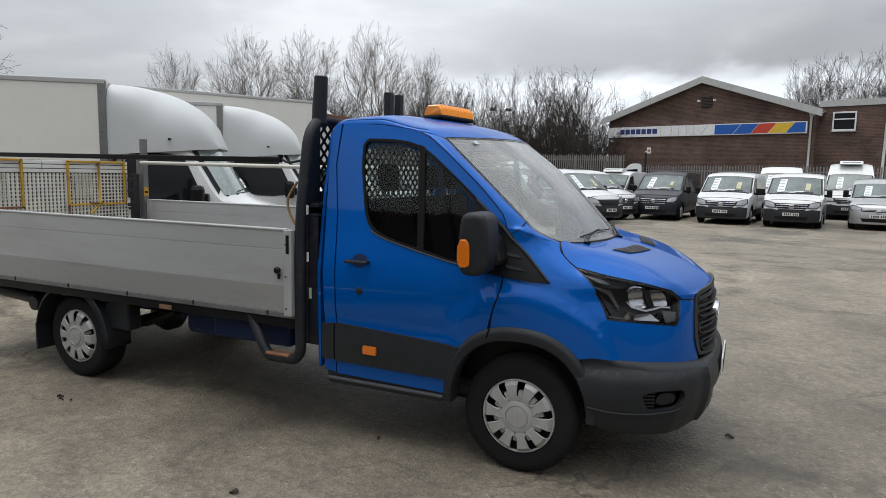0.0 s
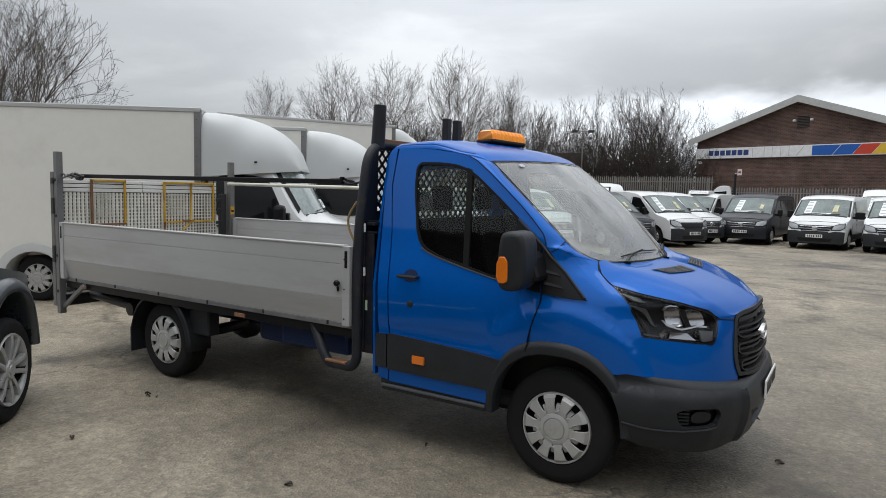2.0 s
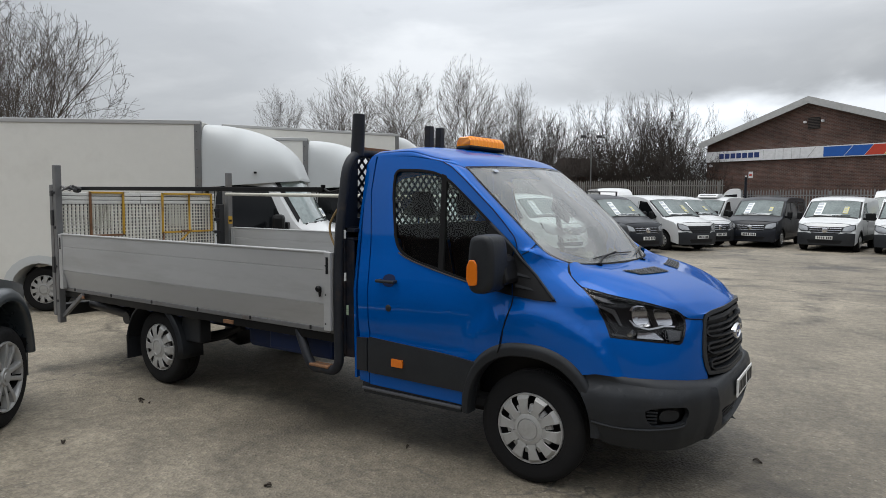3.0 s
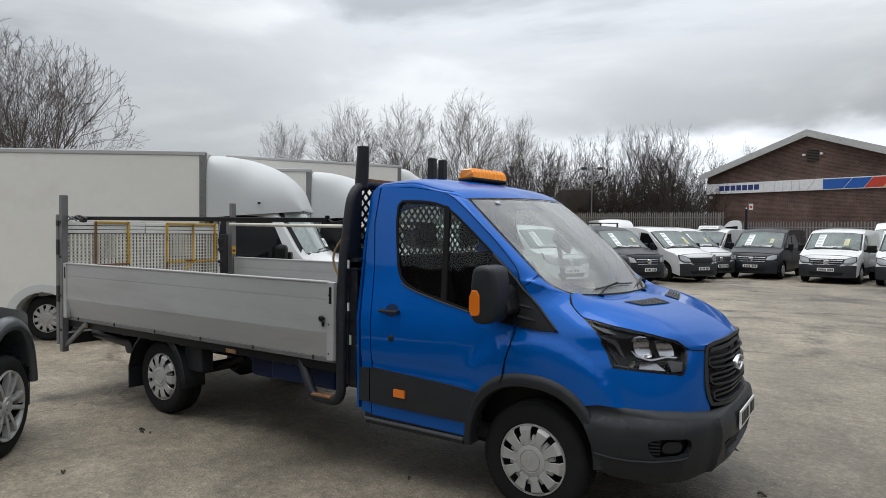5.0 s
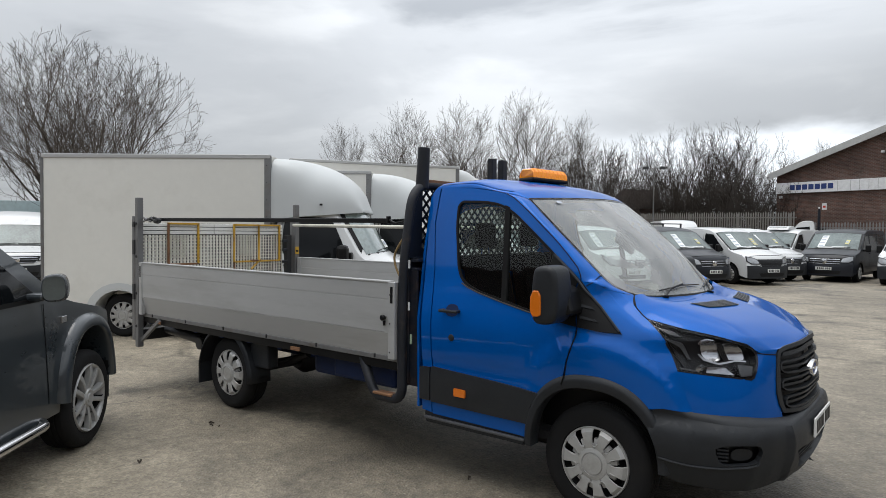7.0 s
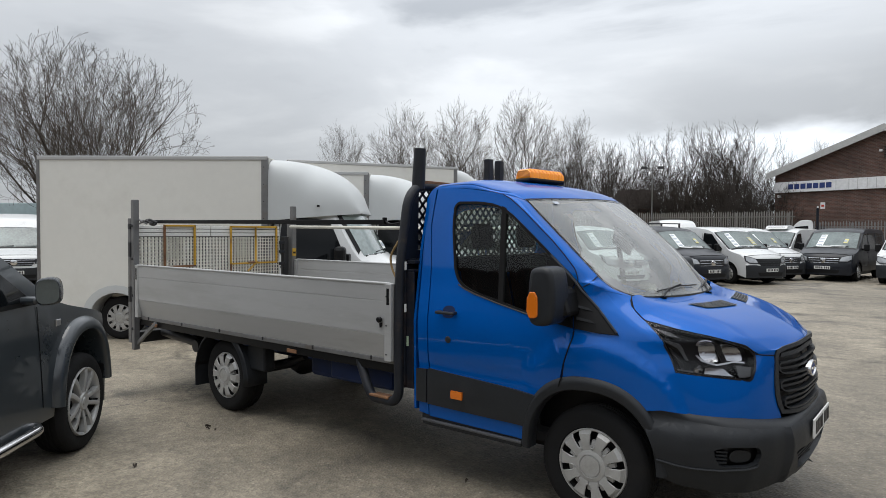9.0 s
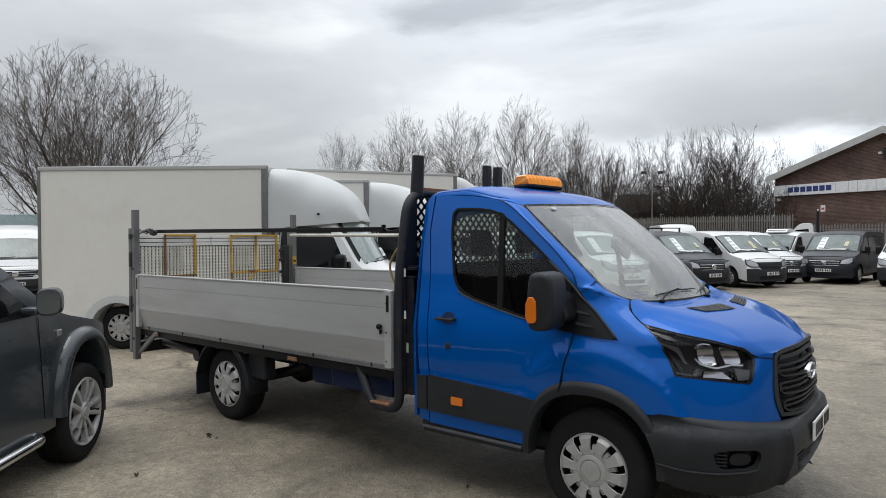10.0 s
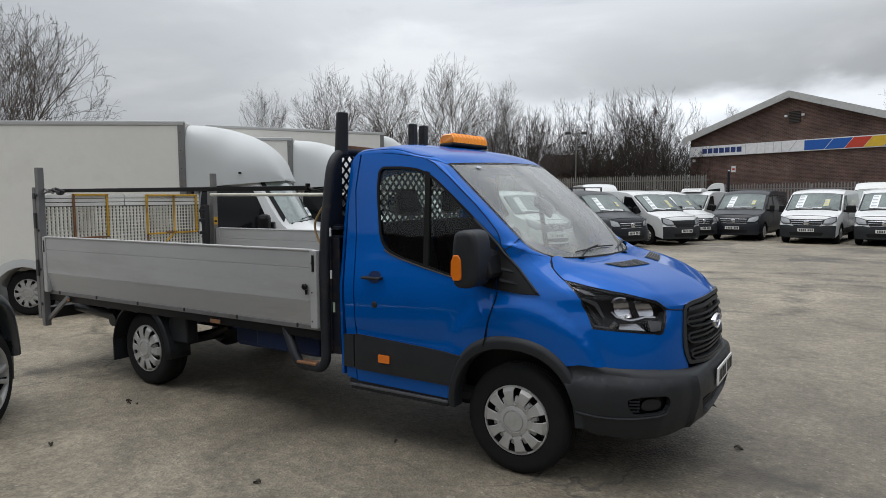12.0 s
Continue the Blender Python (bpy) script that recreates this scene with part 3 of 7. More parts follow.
def eased(loop, d=.05):
    """A closed outline whose corners are eased over about d, its long edges left straight."""
    for d_ in (d, d * .35):
        out = []
        for i, q in enumerate(loop):
            q = Vector(q)
            for o in (Vector(loop[i - 1]), Vector(loop[(i + 1) % len(loop)])):
                e = o - q
                out.append(tuple(q + e * min(.33, d_ / max(e.length, 1e-6))))
        loop = out
    return loop


def spline(rows, k=4):
    """Rows of points, joined by smooth curves with k steps between each two."""
    out = []
    for i in range(len(rows) - 1):
        p = [rows[max(i - 1, 0)], rows[i], rows[i + 1], rows[min(i + 2, len(rows) - 1)]]
        for j in range(k):
            t = j / k
            out.append([(b * 2 + (c - a) * t + (a * 2 - b * 5 + c * 4 - d) * t * t + (b * 3 - a - c * 3 + d) * t ** 3) * .5 for a, b, c, d in zip(*p)])
    return out + [rows[-1]]

# ---- ground ----
bm = bmesh.new()
bmesh.ops.create_grid(bm, x_segments=2, y_segments=2, size=600)
solo("ground", bm, ASPHALT, "worn pale grey asphalt yard with damp stains and cracks", "ground", kind="structure")
# unseen plain walls added behind the camera to darken what the truck reflects
solo("unseen_wall_south", box(-34, 28, -22.3, -22, 0, 7.5), BRICK, "unseen plain brick wall added to darken reflections", "wall", kind="structure", smooth=False)
solo("unseen_wall_east", box(28, 28.3, -22, 24, 0, 7.5), BRICK, "unseen plain brick wall added to darken reflections", "wall", kind="structure", smooth=False)

# ---- wheels ----


def tyre_mesh(r, w, rim):
    prof = [(rim, -w * .40), (rim + .012, -w * .47), ((r + rim) / 2 + .01, -w * .5), (r - .03, -w * .47), (r - .008, -w * .40), (r, -w * .30)]
    for k in range(5):
        y = -w * .30 + k * w * .15
        prof += [(r, y), (r - .008, y + .004), (r - .008, y + .010), (r, y + .014)] if 0 < k < 4 else [(r, y)]
    prof += [(r - .008, w * .40), (r - .03, w * .47), (rim, w * .42)]
    return lathe(prof, 48)


def trim_mesh(r, petals):
    """A plastic wheel trim: a domed hub with a ring of petals and slots between them."""
    bm = lathe([(0, -.036), (.060, -.036), (.063, -.030), (.067, -.030), (.070, -.036), (.092, -.030), (r * .45, -.020), (r * .54, -.020), (r * .54, .01)], 40)
    for k in range(petals):
        a0 = k * 2 * math.pi / petals
        wid = 2 * math.pi / petals
        rows = []
        for f, off, half in ((.40, -.026, .48), (.54, -.031, .48), (.575, -.032, .33), (.70, -.033, .315), (.88, -.030, .32), (.945, -.016, .33), (.985, -.004, .34)):
            rows.append([Vector((r * f * math.cos(a0 + q * half * wid), off + (.006 if abs(q) == 1 else 0), r * f * math.sin(a0 + q * half * wid))) for q in (-1, -.9, 0, .9, 1)])
        grid([row[::-1] for row in rows], bm)
    for k in range(petals):
        a0 = (k + .5) * 2 * math.pi / petals
        grid([[Vector((r * f * math.cos(a0 + q), off, r * f * math.sin(a0 + q))) for q in (.085, .03, -.03, -.085)] for f, off in ((.52, -.022), (.62, -.018), (.70, -.012), (.72, .005))], bm)
    for k in range(petals):
        a0 = (k + .5) * 2 * math.pi / petals
        line = [(.70, .145), (.60, .15), (.53, .12), (.50, .0), (.53, -.12), (.60, -.15)]
        if k % 3 == 0:
            line = line[:4]
        tube([(r * f * math.cos(a0 + q), -.031 if f < .58 else -.034, r * f * math.sin(a0 + q)) for f, q in line], .0028, 5, bm)
    bm = lathe([(r * .955, .0), (r * .965, -.010), (r * 1.0, -.012), (r * 1.02, -.004), (r * 1.02, .02)], 48, bm)
    return bm


def alloy_mesh(r, spokes):
    """An alloy wheel: pairs of straight spokes from a round hub to the rim."""
    bm = lathe([(0, -.016), (.030, -.018), (.034, -.012), (.040, -.012), (.062, -.016), (.074, -.004), (.078, .05)], 32)
    for k in range(spokes):
        for d in (-1, 1):
            a0 = k * 2 * math.pi / spokes
            c, s = math.cos(a0), math.sin(a0)
            rows = []
            for f, off, side, half in ((.20, -.004, .020, .017), (.45, -.014, .032, .0165), (.75, -.022, .048, .0175), (.96, -.016, .060, .022)):
                w = d * side * r / .25
                row = []
                for q, deep in ((-1.15, .045), (-1, .004), (-.6, 0), (.6, 0), (1, .004), (1.15, .045)):
                    u = w + q * half
                    row.append(Vector((r * f * c - u * s, off + deep, r * f * s + u * c)))
                rows.append(row[::-1])
            grid(rows, bm)
    return lathe([(r * .90, .05), (r * .93, -.004), (r * .955, -.014), (r * 1.0, -.020), (r * 1.02, -.010), (r * 1.02, .03)], 48, bm)


MESHES = {}


def cached(key, make, mat):
    if key not in MESHES:
        MESHES[key] = mesh_from(make(), key[0], mat)
    return MESHES[key]


def wheel(parent, x, y, z, r=.345, w=.225, rim=.215, style="trim", turn=0, steer=0):
    """A tyre with its rim and trim; the outside faces -y, or +y with turn = 180."""
    m = pose(x, y, z, 0, 0, turn + steer) @ pose(0, 0, 0, 0, (hash((round(x * 7), round(y * 5))) % 60), 0)
    t = new("wheel", cached(("tyre", r, w, rim), lambda: tyre_mesh(r, w, rim), TYRE))
    t.parent, t.matrix_basis = parent, m
    well = new("rim", cached(("rim", r, w, rim), lambda: lathe([(0, -.01), (rim * .6, -.02), (rim * .8, .02), (rim, -w * .36), (rim + .006, -w * .42), (rim + .012, -w * .40), (rim + .012, w * .4), (0, w * .4)], 40), STEELDARK))
    well.parent = t
    if style == "trim":
        c = new("wheel_trim", cached(("trim", rim), lambda: trim_mesh(rim, 10), CAPSILVER))
    else:
        c = new("alloy_spokes", cached(("alloy", rim), lambda: alloy_mesh(rim, 5), CHROME if style == "chrome" else CAPSILVER))
    c.parent, c.matrix_basis = t, pose(0, -w * .43, 0)
    return t

# ---- the blue dropside truck: x runs forward, the front axle stands over the origin ----


# plan sections of the cab at rising heights: how far forward and how far out each station stands
STATIONS = (-.5, 0, .30, .50, .65, .82, .95, 1.18, 1.4)
LEVELS = (.35, .55, .75, .95, 1.06, 1.14, 1.23, 1.36, 1.46, 1.60, 2.0, 2.2)
AHEAD = np.array([
    (-.5, 0, .30, .50, .65, .81, .925, .96, .97), (-.5, 0, .30, .50, .65, .825, .935, .98, .985), (-.5, 0, .30, .50, .66, .83, .93, .988, .995),
    (-.5, 0, .30, .485, .65, .82, .905, .976, .985), (-.5, 0, .28, .46, .64, .815, .885, .951, .962), (-.5, 0, .24, .43, .64, .75, .84, .915, .925),
    (-.5, -.03, .16, .285, .47, .60, .70, .80, .82), (-.5, -.06, .045, .10, .155, .25, .32, .39, .40), (-.5, 0, .04, .08, .12, .20, .30, .38, .40),
    (-.5, 0, .05, .10, .15, .20, .30, .38, .40), (-.5, 0, .05, .10, .15, .20, .30, .38, .40), (-.5, 0, .05, .10, .15, .20, .30, .38, .40)])
OUT = np.array([
    (.985, .985, .96, .915, .85, .72, .47, .24, 0), (1.005, .995, .96, .915, .85, .71, .47, .24, 0), (1.008, 1.0, .965, .92, .85, .70, .47, .24, 0),
    (1.02, 1.005, .96, .91, .825, .675, .47, .24, 0), (1.022, 1.0, .945, .88, .80, .62, .47, .24, 0), (1.013, .985, .935, .885, .80, .69, .48, .25, 0),
    (.998, .965, .915, .865, .82, .73, .5, .26, 0), (.972, .932, .885, .845, .775, .66, .43, .24, 0), (.955, .915, .895, .875, .84, .8, .6, .3, 0),
    (.93, .89, .88, .86, .84, .8, .6, .3, 0), (.855, .825, .81, .80, .78, .7, .5, .25, 0), (.80, .78, .77, .76, .74, .66, .5, .25, 0)])


def curve(v, xs, table):
    """Rows of a table, joined by smooth curves along xs."""
    k = min(max(int(np.searchsorted(xs, v)) - 1, 0), len(xs) - 2)
    h = xs[k + 1] - xs[k]
    t = (v - xs[k]) / h

    def slope(i):
        a, b = max(i - 1, 0), min(i + 1, len(xs) - 1)
        return (table[b] - table[a]) / (xs[b] - xs[a])
    t2, t3 = t * t, t * t * t
    return table[k] * (2 * t3 - 3 * t2 + 1) + slope(k) * h * (t3 - 2 * t2 + t) + table[k + 1] * (3 * t2 - 2 * t3) + slope(k + 1) * h * (t3 - t2)


def swell(x, z):
    """How far the wing stands out round the wheel, with a soft shoulder at its rim."""
    r = math.hypot((x - .02) / .60, (z - .345) / .735)
    t = max(0, min(1, (1.05 - r) / .065))
    return .019 * t * t * (3 - 2 * t) * max(0, min(1, (x + .5) / .15))


@functools.lru_cache(None)
def plan_at(z):
    return np.array([curve(z, LEVELS, AHEAD), curve(z, LEVELS, OUT)]).T


def section(p, z):
    """How far forward and how far out the cab's skin stands at station p and height z."""
    row = plan_at(round(min(max(z, .35), 2.2), 5))
    if p <= STATIONS[0]:
        x, y = float(p), float(row[0][1])
    else:
        x, y = (float(c) for c in curve(p, STATIONS, row))
        if p <= 0:
            x = -.5 + (p + .5) / .5 * (float(row[1][0]) + .5)
    # a crease along the door's foot and one under the handle
    y += .012 * math.exp(-((z - .80) / .035) ** 2) * max(0, min(1, (-.25 - x) / .2)) * -1
    return x, y + swell(x, z)


def cab(p, z):
    """The cab's outer side, from the rear edge round the wing to the middle of the nose."""
    x, y = section(p, z)
    return Vector((x, -y, z))


def cab_out(off):
    """The same surface, pushed out by off."""
    def at(p, z):
        c, e = cab(p, z), 2e-3
        if not off:
            return c
        n = (cab(min(p + e, 1.4), z) - cab(p - e, z)).cross(cab(p, z + e) - cab(p, z - e))
        return c + n.normalized() * off if n.length > 1e-12 else c + Vector((off, 0, 0))
    return at


def cab_xz(off):
    """The cab's side by plain length and height, pushed out by off."""
    def at(x, z):
        lo, hi = -1.4, 1.39
        for _ in range(24):
            m = (lo + hi) / 2
            lo, hi = (m, hi) if section(m, z)[0] < x else (lo, m)
        return Vector((x, cab(lo, z).y - off, z))
    return at


DOOR = [(-1.27, 2.045), (-1.285, 1.78), (-1.24, 1.47), (-1.225, 1.24), (-1.215, 1.0), (-1.215, .76), (-1.22, .43), (-.43, .42), (-.415, .56),
        (-.37, .67), (-.30, .755), (-.23, .80), (-.183, .82), (-.168, .873), (-.149, .959), (-.118, 1.055), (-.105, 1.142), (-.078, 1.277), (-.106, 1.437), (-.146, 1.514),
        (-.217, 1.594), (-.300, 1.676), (-.406, 1.768), (-.517, 1.863), (-.637, 1.952), (-.70, 1.982), (-.78, 2.003), (-.97, 2.03)]
PANE = [(-1.092, 1.935), (-1.086, 1.767), (-1.025, 1.457), (-.97, 1.375), (-.848, 1.325), (-.65, 1.281), (-.437, 1.229), (-.313, 1.213), (-.20, 1.205), (-.165, 1.25), (-.17, 1.42),
        (-.225, 1.51), (-.305, 1.588), (-.49, 1.745), (-.63, 1.855), (-.745, 1.91), (-.88, 1.93)]
HOODLINE = [(.643, 1.352), (.581, 1.330), (.534, 1.305), (.511, 1.278), (.496, 1.248), (.494, 1.228), (.536, 1.214), (.579, 1.192), (.631, 1.172), (.700, 1.152), (.779, 1.128),
            (.810, 1.114), (.815, 1.090), (.817, 1.064), (.851, 1.056), (.930, 1.045)]


def grown(loop, d):
    """An outline moved inwards by d (outwards where d is negative)."""
    c = [Vector(q) for q in loop]
    area = sum(a.x * b.y - b.x * a.y for a, b in zip(c, c[1:] + c[:1]))
    out = []
    for i, q in enumerate(c):
        e1, e2 = (q - c[i - 1]).normalized(), (c[(i + 1) % len(c)] - q).normalized()
        n = Vector((-e1.y - e2.y, e1.x + e2.x))
        n = n.normalized() * (d if area > 0 else -d) / max(.5, math.sqrt(max(0.05, (1 + e1.dot(e2)) / 2)))
        out.append((q.x + n.x, q.y + n.y))
    return out


def both(name, make, mat, parent, label=""):
    """A part on either side of the vehicle."""
    a = part(name, make(), mat, parent, label)
    return a, part(name, flip(make()), mat, parent, label)


def truck_cab(truck):
    flat = cab_out(0)
    pane = eased(PANE, .03)
    # doors with their glass, trim, handle and lock
    doors = both("door", lambda: sheet(grown(DOOR, .003), flat, [pane], .05, .02), BLUE, truck)
    for s, d in zip((1, -1), doors):
        def side(bm, s=s):
            return bm if s > 0 else flip(bm)
        part("door_glass", side(sheet(grown(pane, -.004), cab_out(-.012), (), .12, 0)), SIDEGLASS, d).visible_shadow = False
        part("window_seal", side(sheet(grown(pane, -.009), cab_out(.003), [grown(pane, .008)], .08, .012)), SEAL, d)
        part("waist_moulding", side(tube([cab_out(.004)(p, z) for p, z in ((-.985, 1.372), (-.93, 1.345), (-.845, 1.317), (-.658, 1.270), (-.437, 1.221), (-.31, 1.200))], .005, 6)), STEELDARK, d)
        part("glass_divider", side(sheet([(-.70, 1.905), (-.66, 1.890), (-.612, 1.27), (-.652, 1.282)], cab_out(.002), (), .1, .02)), SEAL, d)
        part("door_lining", side(sheet([(-1.19, .5), (-.53, .5), (-.40, .9), (-.20, 1.15), (-.40, 1.19), (-.68, 1.255), (-1.0, 1.36), (-1.17, 1.42)], cab_out(-.06), (), .12, .01)), DASH, d)
        bm = box(-1.125, -.965, -1.062, -1.040, 1.168, 1.190, .009)
        bm = box(-1.12, -1.10, -1.05, -1.0, 1.17, 1.19, .006, bm)
        bm = box(-.99, -.97, -1.05, -1.0, 1.17, 1.19, .006, bm)
        part("door_handle", side(bm), CLAD, d)
        # flat navy patch that paints the shade inside the handle cup
        part("handle_cup_shade", side(sheet(smoothed([(-1.10, 1.14), (-.99, 1.14), (-.985, 1.225), (-1.09, 1.225)], 3), cab_out(.0015), (), .2, .002)), NAVY, d, "navy patch painting the handle cup's shade")
        part("door_lock", side(lathe([(0, -.014), (.012, -.014), (.022, -.010), (.026, 0)], 20, m=pose(-1.035, -1.017, .995))), CLAD, d)
        part("door_cladding", side(sheet([(-1.215, .765), (-1.20, .772), (-.64, .745), (-.335, .725), (-.39, .64), (-.425, .518), (-.64, .518), (-1.215, .525)], cab_out(.018), (), .08, .02)), CLAD, d)
        part("side_marker", side(sheet(smoothed([(-1.0, .60), (-.992, .60), (-.913, .60), (-.905, .60), (-.905, .652), (-.913, .652), (-.992, .652), (-1.0, .652)], 1), cab_out(.03), (), .03, .012)), ORANGE, d, "amber side marker lamp")
        part("mirror_sail", side(sheet([(-.30, 1.595), (-.212, 1.519), (-.120, 1.445), (-.108, 1.40), (-.089, 1.28), (-.107, 1.158), (-.33, 1.195), (-.32, 1.30), (-.33, 1.45)], cab_out(.014), (), .06, .018)), BLACK, d)
    # the fixed black corner ahead of the door, with its bevelled rim and ribs
    fixed = both("wing_corner_trim", lambda: sheet([(-.104, 1.436), (-.02, 1.385), (.060, 1.336), (.121, 1.288), (.170, 1.215), (.205, 1.139), (.054, 1.142), (-.097, 1.157), (-.079, 1.277)], cab_out(.012), (), .05, .016), BLACK, truck, "black plastic corner trim")
    for s, d in zip((1, -1), fixed):
        def side(bm, s=s):
            return bm if s > 0 else flip(bm)
        part("trim_rim", side(tube([cab_out(.014)(p, z) for p, z in ((-.30, 1.585), (-.212, 1.508), (-.114, 1.432), (-.03, 1.379), (.052, 1.329), (.112, 1.282), (.160, 1.210), (.192, 1.148))], .009, 8)), CLAD, d)
        for za in (1.215, 1.285):
            part("trim_rib", side(sheet([(-.068, za + .012), (.03, za - .006), (.055, za - .022), (-.068, za - .006)], cab_out(.020), (), .04, .01)), CLAD, d)
    # wings
    top_line = [(-.104, 1.436), (-.02, 1.425), (.12, 1.408), (.30, 1.390), (.50, 1.372)]
    wing = [(-.176, .82), (-.162, .873), (-.143, .959), (-.112, 1.055), (-.099, 1.142), (-.072, 1.277)] + top_line + HOODLINE + \
           [(.927, 1.015), (.914, .894), (.911, .833), (.918, .775), (.932, .724), (.935, .70), (.906, .700), (.784, .725), (.666, .732), (.549, .742), (.416, .750), (.305, .730), (.20, .785), (.078, .825), (-.05, .835)]
    lamp = [(.489, 1.225), (.535, 1.209), (.575, 1.189), (.628, 1.169), (.695, 1.149), (.775, 1.125), (.808, 1.107), (.815, 1.087), (.817, 1.055), (.820, 1.020), (.825, .969), (.817, .934), (.804, .923), (.735, .934), (.619, .948), (.492, .961), (.481, 1.004), (.470, 1.047), (.452, 1.100), (.462, 1.160)]
    both("wing", lambda: sheet(grown(wing, .001), flat, [grown(lamp, .003)], .035, .015), BLUE, truck)

    def shut_line(pts, r=.0035):
        fine_ = []
        for a, c in zip(pts, pts[1:]):
            fine_ += [cab_out(.0005)(a[0] + (c[0] - a[0]) * k / 6, a[1] + (c[1] - a[1]) * k / 6) for k in range(6)]
        return tube(fine_ + [cab_out(.0005)(*pts[-1])], r, 6)
    both("bonnet_gap", lambda: shut_line(HOODLINE), SEAL, truck)
    both("door_gap", lambda: shut_line([(-.167, .85), (-.159, .873), (-.146, .959), (-.115, 1.055), (-.102, 1.142)]), SEAL, truck)
    rear = [(-1.355, 1.95), (-1.335, 1.62), (-1.325, 1.42), (-1.305, 1.0), (-1.31, .45), (-1.225, .44), (-1.222, .76), (-1.222, 1.0), (-1.232, 1.24), (-1.247, 1.47), (-1.292, 1.78), (-1.28, 2.045), (-1.33, 2.02)]
    pillar = both("rear_pillar", lambda: sheet(rear, flat, (), .06, .02), BLUE, truck)
    for s, d in zip((1, -1), pillar):
        b2 = sheet([(-1.318, .76), (-1.226, .765), (-1.226, .53), (-1.318, .53)], cab_out(.018), (), .08, .02)
        part("pillar_cladding", b2 if s > 0 else flip(b2), CLAD, d)

    # wheel arch flares, as a swept lip
    def flare():
        rows_ = []
        for k in range(41):
            a = radians(3 + 174 * k / 40)
            row = []
            for ex, ez, off in ((.398, .458, -.08), (.396, .458, .008), (.403, .465, .019), (.432, .502, .024), (.440, .522, .021), (.455, .540, .004), (.456, .541, -.012)):
                cx, cz = math.copysign(abs(math.cos(a)) ** (2 / 2.3), math.cos(a)), math.sin(a) ** (2 / 2.3)
                row.append(cab_xz(off)(ex * cx, max(.345 + ez * cz, .33)))
            rows_.append(row)
        return grid(rows_)
    both("arch_flare", flare, CLAD, truck)
    both("flare_gap", lambda: tube([cab_xz(.0235)(-.172, .812), cab_xz(.0245)(-.163, .842), cab_xz(.014)(-.156, .868)], .0045, 6), SEAL, truck)
    # step under the door
    both("side_step", lambda: box(-1.28, -.46, -1.0, -.86, .365, .41, .012, box(-1.30, -.44, -.985, -.80, .40, .44, .01)), CLAD, truck)
    both("step_edge", lambda: box(-1.285, -.455, -1.008, -.965, .392, .410, .004), STEPALU, truck, "scuffed grey step edge")

    # windscreen between the roof edge and the scuttle, its lower corners rounded
    def screen(s, t):
        a = abs(s)
        top = Vector((-.37 - .201 * s * s, .80 * s, 1.967 - .019 * s * s))
        low = Vector((.33 - .23 * s * s - .104 * a ** 12, .845 * s, 1.318 + .015 * s * s + .116 * a ** 14))
        return top.lerp(low, t) + Vector((.6, 0, .8)) * math.sin(math.pi * t) * .035 * (1 - a ** 4)
    # roof
    edge = [(-1.355, 1.95), (-1.335, 2.0), (-1.275, 2.035), (-1.10, 2.035), (-.97, 2.03), (-.78, 2.003)]
    mid = [(-1.37, 2.02), (-1.345, 2.08), (-1.28, 2.105), (-1.10, 2.122), (-.97, 2.120), (-.70, 2.082)]
    rows = []
    for (p, z), (xm, zm) in zip(edge, mid):
        e = cab(p, z)
        q1, q2 = lerp(p, (-.97, -.78), (2.78, 2.3)), lerp(p, (-.97, -.78), (.36, .62))
        row = []
        for k in range(33):
            a = math.pi * k / 32
            s = -math.copysign(abs(math.cos(a)) ** .72, math.cos(a))
            row.append(Vector((e.x + (xm - e.x) * (1 - s * s), -e.y * s, z + (zm - z) * max(0, 1 - abs(s) ** q1) ** q2)))
        rows.append(row)
    front_edge = []
    for k in range(33):
        a = math.pi * k / 32
        s = -math.copysign(abs(math.cos(a)) ** .72, math.cos(a))
        front_edge.append(screen(s, 0))
    brow = [a.lerp(c, .55) + Vector((.01, 0, .016 * (1 - (2 * k / 32 - 1) ** 8))) for k, (a, c) in enumerate(zip(rows[-1], front_edge))]
    rows = spline(rows + [brow, front_edge])
    roof = part("roof", grid([r_[::-1] for r_ in rows]), BLUE, truck)
    part("roof_seam", grid([[v + Vector((0, 0, .006)) for v in r_[2:4]] for r_ in rows[8:-5]]), BLUE, roof)
    part("roof_pod", lathe([(0, -.045), (.03, -.042), (.05, -.02), (.055, 0)], 18, m=pose(-.86, -.45, 2.085, 90)), PAPER, roof, "pale roof pod")
    part("roof_pod", lathe([(0, -.045), (.03, -.042), (.05, -.02), (.055, 0)], 18, m=pose(-.62, .55, 2.02, 90)), PAPER, roof, "pale roof pod")
    n_s = [math.copysign(abs(v) ** .8, v) for v in np.linspace(-1, 1, 33)]
    part("windscreen", grid([[screen(s, t) for s in n_s][::-1] for t in np.linspace(0, 1, 12)]), GLASS, truck).visible_shadow = False
    lift_ = Vector((.003, 0, .005))
    bm = grid([[screen(s, t) + lift_ for s in n_s] for t in (0, .012)])
    grid([[screen(s, t) + lift_ for s in n_s] for t in (.985, 1.0)], bm)
    for a, c in ((-1, -.988), (.988, 1)):
        grid([[screen(s, t) + lift_ for s in (a, c)] for t in np.linspace(0, 1, 12)], bm)
    part("windscreen_seal", bm, SEAL, truck)
    # screen pillars: from the door's front seam and the wing's top to the glass
    seam = [(-.78, 2.003), (-.70, 1.982), (-.637, 1.952), (-.517, 1.863), (-.406, 1.768), (-.300, 1.676), (-.217, 1.594), (-.146, 1.514), (-.104, 1.436)]
    base_line = top_line[1:] + [HOODLINE[0]]

